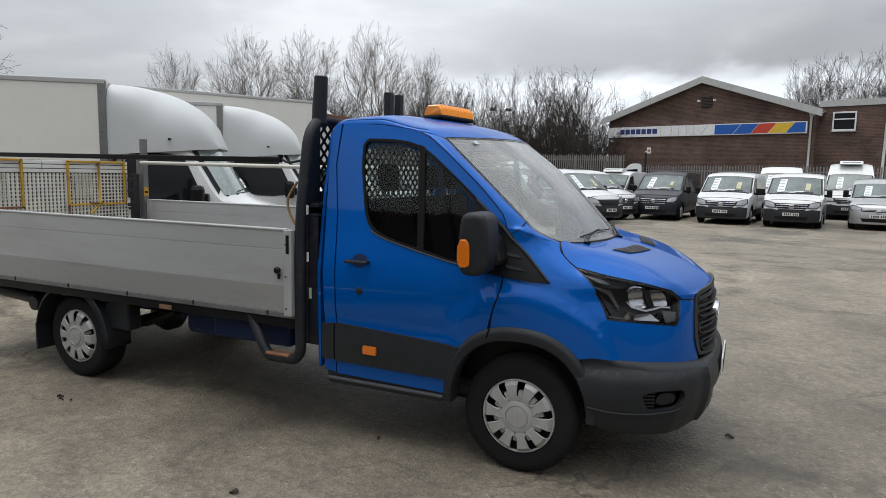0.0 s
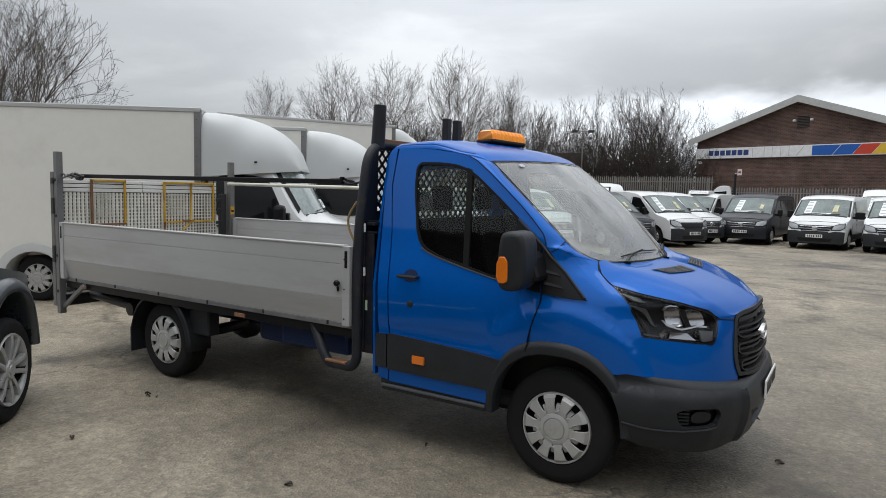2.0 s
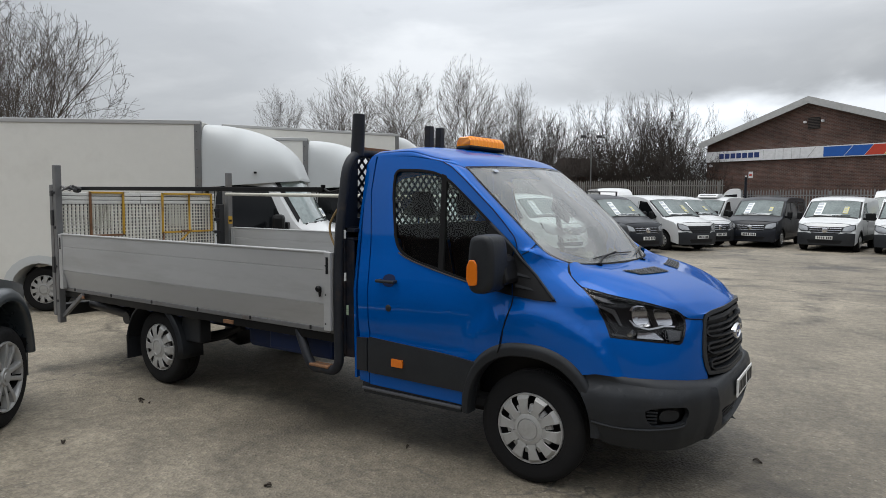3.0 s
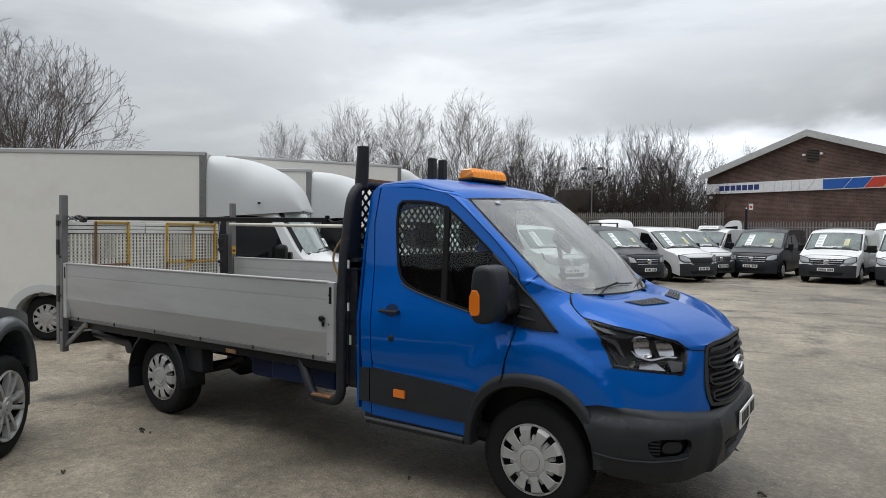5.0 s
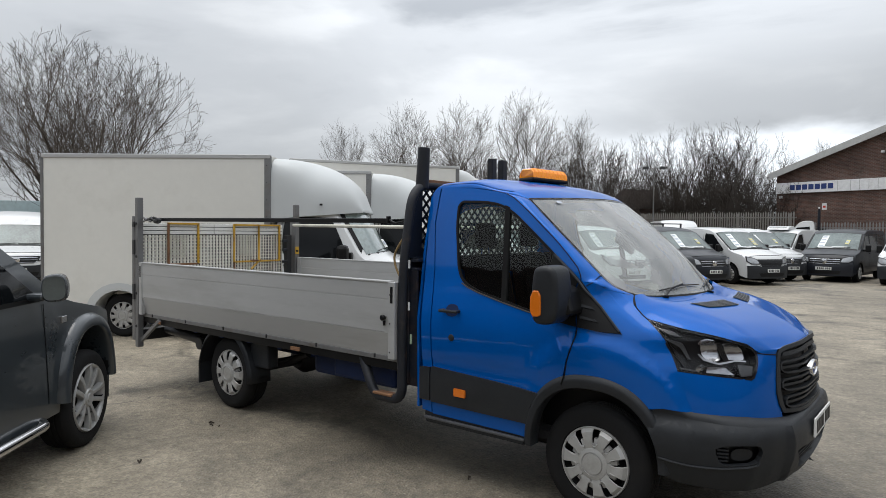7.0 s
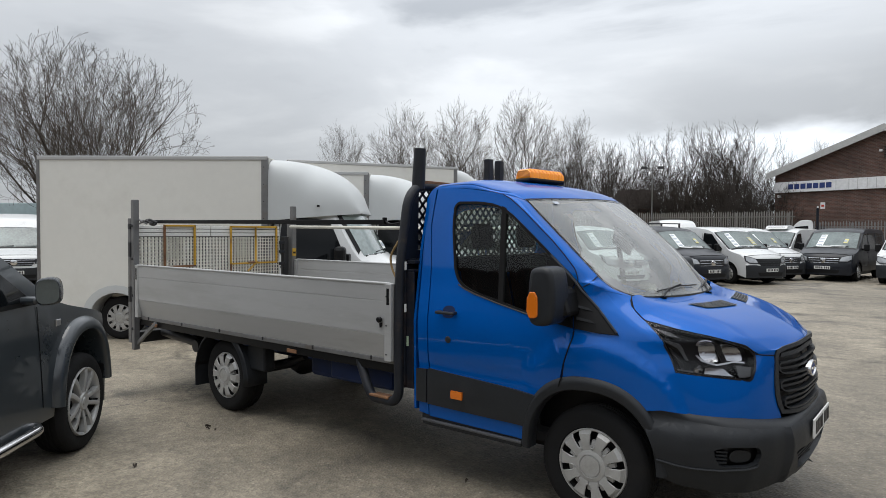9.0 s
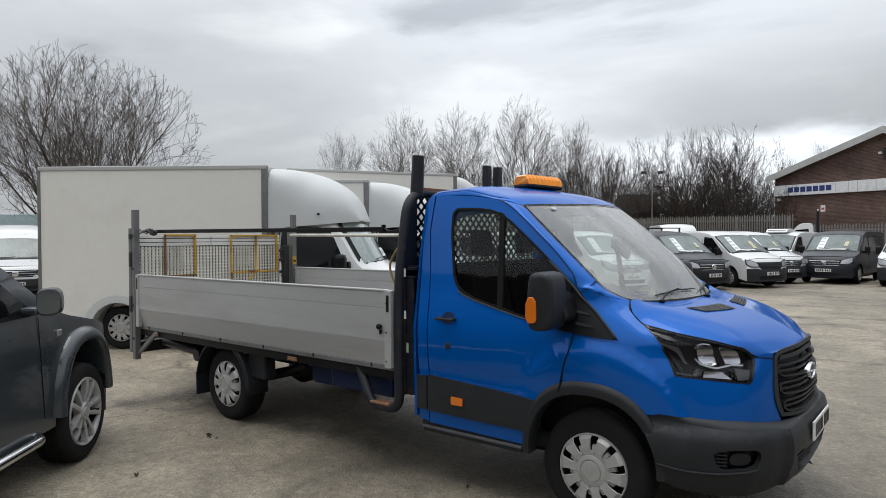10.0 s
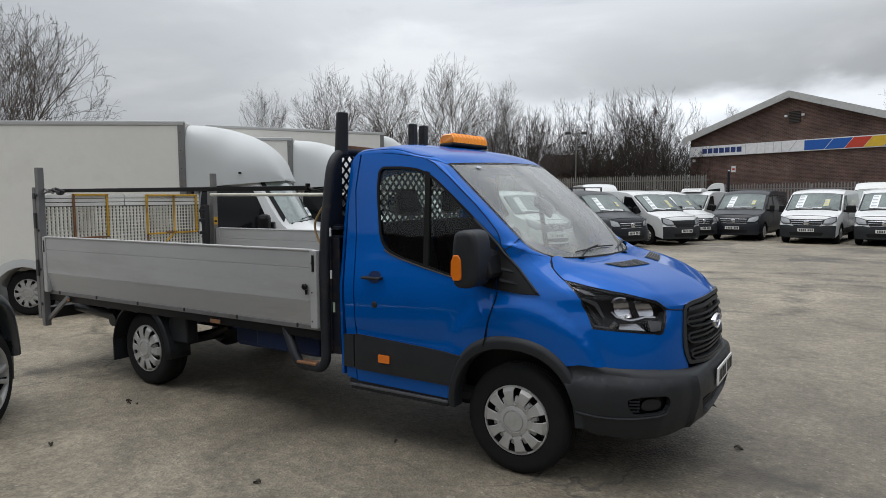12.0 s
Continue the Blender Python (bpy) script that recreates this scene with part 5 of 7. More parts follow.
def truck_bed(truck):
    y = 1.075
    # boards of three hollow rails
    for s in (-1, 1):
        drop = None
        for z0, z1, o in ((.80, .982, 0), (.984, 1.225, 0), (1.227, 1.348, 0)):
            bm = box(-5.25, -1.565, s * y - .013, s * y + .013, z0, z1, .0025)
            if z0 < .9:
                for v in bm.verts:
                    v.co.y -= s * .045 * max(0, (z1 - v.co.z) / (z1 - z0))
            if drop is None:
                drop = part("dropside", bm, ALU, truck, "alloy dropside board")
            else:
                part("board", bm, ALU, drop)
        part("top_rail", box(-5.25, -1.54, s * y - .02, s * y + .02, 1.345, 1.362, .006), ALU, drop)
        for x0, x1 in ((-5.29, -5.225), (-1.565, -1.50)):
            part("end_post", box(x0, x1, s * y - .022, s * y + .022, .79, 1.355, .006), ALU, drop)
        for x in (-5.255, -1.53):
            part("latch_slot", box(x - .012, x + .012, s * (y + .0225) - .002, s * (y + .0225) + .002, 1.20, 1.32, .001), BLACK, drop)
        if s < 0:
            part("latch_knob", lathe([(0, -.035), (.016, -.035), (.022, -.028), (.022, -.014), (.013, -.008), (.013, 0)], 20, m=pose(-1.605, -y - .013, 1.09)), BLACK, drop)
            part("latch_lever", prism([(-1.61, 1.065), (-1.59, 1.07), (-1.595, 1.035), (-1.605, 1.03)], -y - .03, -y - .015, .003), BLACK, drop)
        for k in range(6):
            x = -5.0 + k * .66
            part("hinge", box(x - .006, x + .006, s * (y + .018) - .006, s * (y + .018) + .006, .785, .815, .002), STEELDARK, drop)
        for k in range(3):
            part("rivet", lathe([(0, -.004), (.005, -.003), (.007, 0)], 8, m=pose(-1.545, -y - .022, .84 + k * .21)), STEELDARK, drop) if s < 0 else None
    part("deck", box(-5.28, -1.50, -1.05, 1.05, .765, .80, .004), GALV, truck)
    for k in range(9):
        part("cross_bearer", box(-5.2 + k * .45, -5.14 + k * .45, -1.03, 1.03, .69, .765, .004), NAVY, truck)
    part("side_rave", box(-5.28, -1.5, -1.04, -1.0, .70, .79, .005), BLACK, truck)
    part("side_rave", box(-5.28, -1.5, 1.02, 1.06, .70, .79, .005), NAVY, truck)
    for s in (-1, 1):
        part("chassis_rail", box(-5.1, -1.0, s * .42 - .035, s * .42 + .035, .50, .69, .008), NAVY, truck)
    part("fuel_tank", box(-2.75, -1.75, -.80, -.46, .47, .68, .05), NAVY, truck)
    part("tool_box", box(-2.35, -1.65, -.92, -.55, .52, .70, .03), NAVY, truck)
    part("rear_axle", tube([(-3.8, -.85, .345), (-3.8, .85, .345)], .055, 12), STEELDARK, truck)
    part("differential", lathe([(0, -.16), (.10, -.14), (.16, -.05), (.16, .05), (.10, .14), (0, .16)], 20, m=pose(-3.8, 0, .36)), STEELDARK, truck)
    part("front_axle", tube([(0, -.8, .33), (0, .8, .33)], .05, 10), STEELDARK, truck)
    part("prop_shaft", tube([(-.6, 0, .48), (-3.7, 0, .40)], .04, 10), STEELDARK, truck)
    part("engine_undertray", box(-.75, .80, -.62, .62, .26, .50, .04), BLACK, truck)
    part("gearbox", box(-1.6, -.6, -.3, .3, .34, .62, .06), STEELDARK, truck)
    part("exhaust", tube(bend([(-1.2, .3, .38), (-3.0, .35, .40), (-4.2, .45, .58), (-4.95, .45, .50)], 4, .3), .035, 10), STEELDARK, truck)
    part("silencer", tube([(-2.2, .35, .40), (-2.9, .35, .40)], .10, 14), STEELDARK, truck)
    for s in (-1, 1):
        part("leaf_spring", tube([(-4.5, s * .56, .56), (-4.15, s * .56, .42), (-3.8, s * .56, .39), (-3.45, s * .56, .42), (-3.1, s * .56, .56)], .035, 8), STEELDARK, truck)
        # rear mudguard with its flap
        rows = []
        for k in range(15):
            a = radians(-6 + k * 13.2)
            rows.append([Vector((-3.8 + .43 * math.cos(a), s * q, .35 + .43 * math.sin(a))) for q in (.78, .80, 1.0, 1.02)])
            rows[-1][0] -= Vector((.03 * math.cos(a), 0, .03 * math.sin(a)))
            rows[-1][3] -= Vector((.03 * math.cos(a), 0, .03 * math.sin(a)))
        guard = part("mudguard", grid(rows), CLAD, truck)
        mod = guard.modifiers.new("thickness", "SOLIDIFY")
        mod.thickness = .012
        part("mud_flap", box(-4.245, -4.225, s * .79 if s > 0 else -1.01, 1.01 if s > 0 else -.79, .19, .42, .004), CLAD, guard)
        part("guard_bracket", box(-3.44, -3.18, s * .9 - .06, s * .9 + .06, .46, .70, .015), CLAD, guard)
    part("reflector_white", prism([(-2.98, .62), (-2.80, .68), (-2.86, .56), (-3.0, .54)], -.30, -.28), BOXWHITE, truck)
    part("reflex_marker", box(-2.72, -2.60, -1.068, -1.06, .715, .745), RUST, truck)
    part("reflex_marker", box(-4.98, -4.88, -1.068, -1.06, .715, .745), RUST, truck)
    # hooped side step of scuffed tube
    part("step_hoop", tube(bend([(-1.445, -.45, 2.062), (-1.45, -.955, 2.072), (-1.472, -1.03, 1.475), (-1.475, -1.04, 1.15), (-1.475, -1.035, .55), (-1.52, -1.035, .49), (-1.74, -1.035, .49), (-1.79, -1.035, .56), (-1.93, -1.0, .78)], 10, .19), .036, 14), TUBE, truck, "rust-worn hooped tube")
    part("step_tread", box(-1.74, -1.55, -1.075, -1.0, .505, .525, .006), RUST, truck, "rust-worn step tread")
    # headboard: tubular frame with a sheet below and diamond mesh above
    x = -1.44
    frame_ = part("headboard", tube(bend([(x, -.46, 2.06), (x, .80, 2.055), (x, .90, 2.05), (x, .97, 1.92), (x, 1.0, 1.30), (x, 1.0, .70)], 6, .10), .042, 12), RACK, truck)
    part("lower_sheet", box(x - .01, x + .01, -1.02, 1.0, .62, 1.50, .003), RACK, frame_)
    part("mid_bar", box(x - .025, x + .025, -.98, .98, 1.50, 1.535, .006), RACK, frame_)
    for sy in (-1, 1):
        part("upright_sheet", prism([(sy * q, z) for q, z in ((.82, 1.53), (1.02, 1.53), (.985, 1.80), (.955, 1.98), (.92, 2.04), (.82, 2.065), (.82, 2.035), (.875, 2.025), (.885, 1.60), (.82, 1.60))][::sy], -.012, .012, 0, None, pose(x, 0, 0, 0, 0, 90)), RACK, frame_)
    bm = bmesh.new()
    pitch_y, pitch_z = .082, .080
    for k in range(-20, 21):
        for sgn in (1, -1):
            y0, z0 = k * pitch_y, 1.53
            y1, z1 = y0 + sgn * .51 / pitch_z * pitch_y, 2.04
            t0, t1 = 0.0, 1.0
            for lim in (-.88, .88):
                if y0 != y1:
                    t = (lim - y0) / (y1 - y0)
                    if (lim < 0) == (y1 > y0):
                        t0 = max(t0, t)
                    else:
                        t1 = min(t1, t)
            if t1 - t0 > .02:
                a = Vector((x, y0 + (y1 - y0) * t0, z0 + (z1 - z0) * t0))
                c = Vector((x, y0 + (y1 - y0) * t1, z0 + (z1 - z0) * t1))
                d = (c - a).normalized()
                n_ = Vector((1, 0, 0)).cross(d) * .0095
                e = Vector((.003, 0, 0))
                q = [bm.verts.new(v) for v in (a - n_ - e, a + n_ - e, a + n_ + e, a - n_ + e, c - n_ - e, c + n_ - e, c + n_ + e, c - n_ + e)]
                for f in ((0, 1, 5, 4), (1, 2, 6, 5), (2, 3, 7, 6), (3, 0, 4, 7)):
                    bm.faces.new([q[i] for i in f])
    tagged(part("diamond_mesh", bm, RACK, frame_, smooth=False), kind="stuff")
    part("upright_post", lathe([(0, .30), (.041, .30), (.0445, .297), (.050, 0), (0, 0)], 16, m=pose(-1.455, -.852, 2.045, 0, 3.2, 0) @ pose(0, 0, 0, 90)), TUBE, frame_)
    for yy in (.05, .21):
        part("upright_post", box(-1.475, -1.42, yy - .032, yy + .032, 2.04, 2.345, .005), TUBE, frame_)
    part("cross_bar", box(-1.47, -1.42, -.85, .85, 2.07, 2.11, .004), RUST, frame_)
    part("hook_bracket", box(-1.43, -1.36, -1.0, -.83, 1.50, 1.525, .005), RACK, frame_)
    part("hook_bracket", box(-1.43, -1.37, -1.0, -.90, 1.44, 1.46, .005), RACK, frame_)
    part("hook_bracket", box(-1.43, -1.365, -.90, -.87, 1.43, 1.53, .006), RACK, frame_)
    part("grab_lever", tube([(-1.375, -.872, 1.50), (-1.37, -.885, 1.36)], .006, 6), GALV, frame_)
    part("lever_tip", tube([(-1.37, -.884, 1.375), (-1.37, -.888, 1.345)], .011, 8), CHROME, frame_)
    part("side_plate", box(-1.50, -1.365, -1.0, -.985, .60, 1.44, .003), RACK, frame_)
    part("label_sticker", box(-1.45, -1.412, -1.0045, -1.0, .905, .975, 0), STICKER, frame_, "green and white sticker")
    for z in (1.485, 1.18):
        part("tube_slot", box(-1.432, -1.428, -1.026, -1.008, z - .03, z + .03, 0), PAPER, frame_)
    # tail lift: two uprights, a raised platform of open mesh with yellow frames
    lift = part("tail_lift", box(-5.36, -5.30, -1.10, -1.035, .43, 2.06, .006), GALV, truck, "galvanised tail lift upright")
    part("lift_upright", box(-5.44, -5.38, -1.095, -1.05, .50, 1.86, .006), GALV, lift)
    part("lift_upright", box(-5.36, -5.30, 1.035, 1.10, .43, 2.06, .006), GALV, lift)
    part("lift_upright", box(-5.44, -5.38, 1.05, 1.095, .50, 1.86, .006), GALV, lift)
    part("lift_stay", box(-5.34, -4.86, -1.07, -1.04, -.02, .02, .004, None, pose(-.02, 0, .62) @ Matrix.Translation((-5.1, 0, 0)) @ pose(0, 0, 0, 0, -33, 0) @ Matrix.Translation((5.1, 0, 0))), GALV, lift)
    for z in (.66, 1.02, 1.42, 1.78):
        part("bolt", lathe([(0, -.012), (.010, -.012), (.012, -.004), (.016, -.003), (.016, 0)], 8, m=pose(-5.33, -1.10, z)), STEELDARK, lift)
    for z0, z1 in ((.95, 1.12), (1.44, 1.60), (1.74, 1.80)):
        part("bracket", box(-5.40, -5.352, -1.115, -1.04, z0, z1, .006), STEELDARK, lift)
    # black block added for the dark lift mass under the bed
    part("lift_mass", box(-5.22, -4.50, -.75, .80, .53, .69, .03), BLACK, lift, "black folded lift mass under the bed")
    part("lift_ram", tube([(-5.25, -.78, .60), (-4.52, -.80, .56)], .05, 12), STEELDARK, lift)
    part("ram_end", lathe([(0, -.05), (.06, -.045), (.068, 0), (.06, .045), (0, .05)], 16, m=pose(-4.45, -.84, .54)), STEELDARK, lift)
    part("lift_beam", box(-5.42, -5.30, -1.05, 1.05, .50, .62, .01), STEELDARK, lift)
    xg = -5.42
    for z in (1.662, 1.706, 1.750):
        for y0, y1 in ((-1.02, -.115), (-.105, .90)):
            part("platform_slat", box(xg - .015, xg + .015, y0, y1, z, z + .037, .004), BOXWHITE, lift, "white platform slat")
    part("platform_edge", box(xg - .03, xg - .016, -1.02, .92, 1.655, 1.79, .002), STEELDARK, lift)
    bm = bmesh.new()
    behind = bmesh.new()
    for k in range(46):
        yy = -1.0 + k * 1.9 / 45
        box(xg - .003, xg + .003, yy - .0065, yy + .0065, .85, 1.655, 0, bm)
        # dark strip behind each bar puts shade into the mesh openings
        box(xg - .026, xg - .003, yy - .005, yy + .005, .85, 1.655, 0, behind)
    for k in range(21):
        zz = .86 + k * .0385
        box(xg - .002, xg + .004, -1.01, .91, zz - .0065, zz + .0065, 0, bm)
    tagged(part("platform_mesh", bm, MESHPAINT, lift, smooth=False), kind="stuff")
    tagged(part("platform_hole_shade", behind, RACK, lift, smooth=False), kind="stuff")
    for y0, y1, z0, z1 in ((-.70, -.33, 1.315, 1.785), (.157, .84, 1.32, 1.78)):
        loop = [(y0, z0), (y1, z0), (y1, z1), (y0, z1)]
        for i in range(4):
            a, c = loop[i], loop[(i + 1) % 4]
            part("yellow_bar", box(-.5, .5, -.011, .011, -.011, .011, .003, None, pose(xg + .03, (a[0] + c[0]) / 2, (a[1] + c[1]) / 2, 90 * (i % 2), 0, 90) @ Matrix.Diagonal((abs(a[0] - c[0]) + .02, 1, 1, 1)) if i % 2 == 0 else
                 pose(xg + .03, a[0], (a[1] + c[1]) / 2, 0, 90, 0) @ Matrix.Diagonal((abs(a[1] - c[1]) + .02, 1, 1, 1))), RUST if y0 < 0 and i in (0, 3) else YELLOW, lift, "chipped yellow bar" if not (y0 < 0 and i in (0, 3)) else "rusty bar")
    for y0, z0, y1, z1, mat in ((.515, 1.32, .515, 1.78, YELLOW), (.157, 1.20, .157, 1.32, RUST), (.40, 1.22, .54, 1.34, YELLOW), (.40, 1.33, .54, 1.33, RUST)):
        part("yellow_bar", tube([(xg + .036, y0, z0), (xg + .036, y1, z1)], .012, 8), mat, lift)
    for yy in (-.58, .33):
        for k in range(9):
            part("grid_wire", box(xg + .012, xg + .018, yy - .11 + k * .0275, yy - .104 + k * .0275, 1.39, 1.645), MESHPAINT, lift, smooth=False)
            part("grid_wire", box(xg + .012, xg + .018, yy - .11, yy + .115, 1.39 + k * .0315, 1.396 + k * .0315), MESHPAINT, lift, smooth=False)
    part("lift_upright", box(-5.42, -5.36, .935, 1.02, .60, 1.655, .006), STEELDARK, lift, "dark steel guide post")
    for z in (1.30, 1.46, 1.58):
        part("bracket", box(-5.37, -5.345, .86, .95, z - .02, z + .02, .005), TUBE, lift)
    part("warning_plate", box(-5.300, -5.295, 1.03, 1.09, 1.40, 1.50, .001), YELLOW, lift, "yellow and black warning plate")
    part("plate_mark", box(-5.2955, -5.293, 1.04, 1.08, 1.43, 1.455), BLACK, lift)
    # long bars carried between the tail lift and the headboard
    part("side_bar", box(-1.84, 1.84, -.014, .014, -.018, .018, .004, None, pose(-3.49, -1.0, 1.812, 0, .35, 0)), BLACK, truck)
    part("bar_stop", box(-1.665, -1.645, -1.016, -.984, 1.79, 1.835, .003), BLACK, truck)
    for k, (xa, xb, za, zb) in enumerate(((-5.30, -5.12, 1.845, 1.80), (-5.28, -5.10, 1.80, 1.845), (-5.10, -4.93, 1.83, 1.79), (-5.02, -4.90, 1.845, 1.815))):
        part("clamp_rod", tube([(xa, -1.04 - .01 * k, za), (xb, -1.045, zb)], .010, 7), GALV if k < 2 else STEELDARK, truck, "oily clamp rod")
    part("clamp_body", lathe([(0, -.05), (.024, -.045), (.03, -.02), (.026, .03), (.014, .05), (0, .05)], 14, m=pose(-5.0, -1.04, 1.805, 0, 70, 90)), STEELDARK, truck, "oily clamp")
    part("bar_tip", tube(bend([(-1.66, -1.0, 1.815), (-1.60, -1.0, 1.78), (-1.50, -.98, 1.80)], 4, .05), .008, 6), BLACK, truck)
    part("side_bar", tube([(-5.3, 1.0, 1.785), (-1.5, 1.0, 1.755)], .020, 8), MESHPAINT, truck, "cream painted side bar")
    part("rope", tube(bend([(-1.55, -.96, 1.66), (-1.60, -.95, 1.61), (-1.645, -.95, 1.54), (-1.63, -.95, 1.46), (-1.58, -.95, 1.38)], 6, .1), .009, 6), ROPE, truck)
    # beacon
    base = part("beacon", box(-.18, .18, -.085, .085, 0, .03, .012), BLACK, truck, at=pose(-.866, -.093, 2.106, 0, 2, 72), label="amber roof beacon bar")
    rows = []
    for k in range(19):
        xx = -.175 + .35 * k / 18
        e = .009 if k % 2 else 0
        h = .070 if 0 < k < 18 else .058
        rows.append([Vector((xx, -.080 + e, .03)), Vector((xx, -.076 + e, .03 + h * .6)), Vector((xx, -.055, .03 + h)), Vector((xx, .055, .03 + h)), Vector((xx, .076 - e, .03 + h * .6)), Vector((xx, .080 - e, .03))])
    bm = grid([r_[::-1] for r_ in rows])
    bm.verts.ensure_lookup_table()
    bmesh.ops.holes_fill(bm, edges=[e for e in bm.edges if e.is_boundary])
    part("beacon_lens", bm, BEACON, base, "amber ribbed lens", smooth=False)


truck = thing("dropside_truck", pose(0, 0, 0), "blue dropside truck with alloy bed, mesh headboard and amber beacon", "truck")
truck_cab(truck)
truck_bed(truck)
for xx, yy, tt in ((0, -.84, 0), (0, .84, 180), (-3.8, -.84, 0), (-3.8, .84, 180)):
    wheel(truck, xx, yy, .345, turn=tt)
part("wheel_well", box(-.46, .50, -.80, .80, .42, .90, .05), BLACK, truck)

# ---- other vehicles: x runs forward from the front bumper at x = 0 ----


def rounded(prof, n=1):
    """An open profile with its inner corners cut."""
    for _ in range(n):
        out = [prof[0]]
        for a, b in zip(prof, prof[1:]):
            k = min(.25, .09 / max(1e-6, math.hypot(b[0] - a[0], b[1] - a[1])))
            out += [(a[0] + (b[0] - a[0]) * k, a[1] + (b[1] - a[1]) * k), (b[0] + (a[0] - b[0]) * k, b[1] + (a[1] - b[1]) * k)]
        prof = out + [prof[-1]]
    return prof


class Shape:
    """The outer skin of a vehicle: a centre-line profile, a half width and how much the nose and crown round off."""

    def __init__(self, prof, half, belt=1.05, tumble=.13, taper=.9, pull=.22, crown=.06, nose=.10, wrap=0.0):
        self.nose, self.wrap = nose, wrap
        self.prof, self.half, self.belt, self.tumble, self.taper, self.pull, self.crown = prof, half, belt, tumble, taper, pull, crown
        self.top = max(z for _, z in prof)
        self.fine = rounded(prof, 2)

    def w(self, x, z):
        w = self.half - self.tumble * max(0, z - self.belt) ** 1.2 - .03 * max(0, .6 - z)
        return w * (1 - self.nose * max(0, min(1, (x + self.taper) / self.taper)) ** 2)

    def edge(self, x, z):
        """The profile point where it turns into the side."""
        f = max(0, min(1, (x + .5) / .5))
        back = max(self.pull * f, self.wrap * max(0, min(1, (x + 1.75) / .3)))
        return x - back, z - (self.crown if z > .7 else 0)

    def strip(self, i, s):
        return self.across(*self.prof[i], s)

    def across(self, x, z, s):
        xe, ze = self.edge(x, z)
        k = abs(s) ** 3
        return Vector((x + (xe - x) * k, s * self.w(xe, ze), z + (ze - z) * k))

    def between(self, i, j, t, s):
        return self.strip(i, s).lerp(self.strip(j, s), t)

    def front(self, off=0.0):
        """The nose by (share of the half width, height)."""
        zs = [z for _, z in self.prof[:5]]
        def at(s, z):
            k = max(i for i in range(4) if i == 0 or self.prof[i][1] <= z)
            a, c = self.prof[k], self.prof[k + 1]
            t = (z - a[1]) / max(1e-6, c[1] - a[1])
            x = a[0] + (c[0] - a[0]) * t
            xe, _ = self.edge(x, z)
            q = min(1, abs(s)) ** 3
            return Vector((x + (xe - x) * q + off, s * self.w(xe, z), z))
        return at

    def side(self, off=0.0, s=-1):
        def at(x, z):
            return Vector((x, s * (self.w(x, z) + off), z))
        return at

    def outline(self, arches, r, tall=1.0):
        """The side's outline, with the wheel arches cut out."""
        pts = [self.edge(x, z) for x, z in self.fine]
        z0 = pts[0][1]
        low = []
        for xa in sorted(arches):
            for k in range(13):
                a = math.pi - k * math.pi / 12
                low.append((xa + r * math.cos(a), max(z0, .34 + r * tall * math.sin(a))))
        return pts + low


def body_shell(sh, arches, r, tall=1.0):
    rows = [[sh.across(x, z, s) for s in np.linspace(-1, 1, 21)] for x, z in sh.fine]
    bm = grid(rows)
    out = sh.outline(arches, r, tall)
    bm = sheet(out, sh.side(0, -1), (), .25, 0, bm)
    b2 = flip(sheet(out, sh.side(0, -1), (), .25, 0))
    bm = join(bm, b2)
    bmesh.ops.remove_doubles(bm, verts=bm.verts[:], dist=.002)
    bmesh.ops.recalc_face_normals(bm, faces=bm.faces[:])
    return bm


MID = [(0, .25), (.0, .55), (-.05, .78), (-.16, .98), (-.34, 1.05), (-.92, 1.19), (-1.72, 1.80), (-2.0, 1.92), (-2.6, 1.97), (-4.7, 1.95), (-4.86, 1.85), (-4.95, 1.2), (-4.97, .4)]
HIGH = [(0, .25), (.0, .55), (-.04, .85), (-.14, 1.05), (-.30, 1.12), (-.85, 1.27), (-1.65, 2.0), (-1.95, 2.35), (-2.5, 2.50), (-5.6, 2.50), (-5.75, 2.4), (-5.85, 1.3), (-5.86, .4)]
SMALL = [(0, .22), (.0, .5), (-.05, .72), (-.14, .88), (-.34, .95), (-1.0, 1.12), (-1.75, 1.62), (-2.1, 1.78), (-2.6, 1.83), (-4.2, 1.80), (-4.35, 1.65), (-4.41, 1.1), (-4.42, .4)]


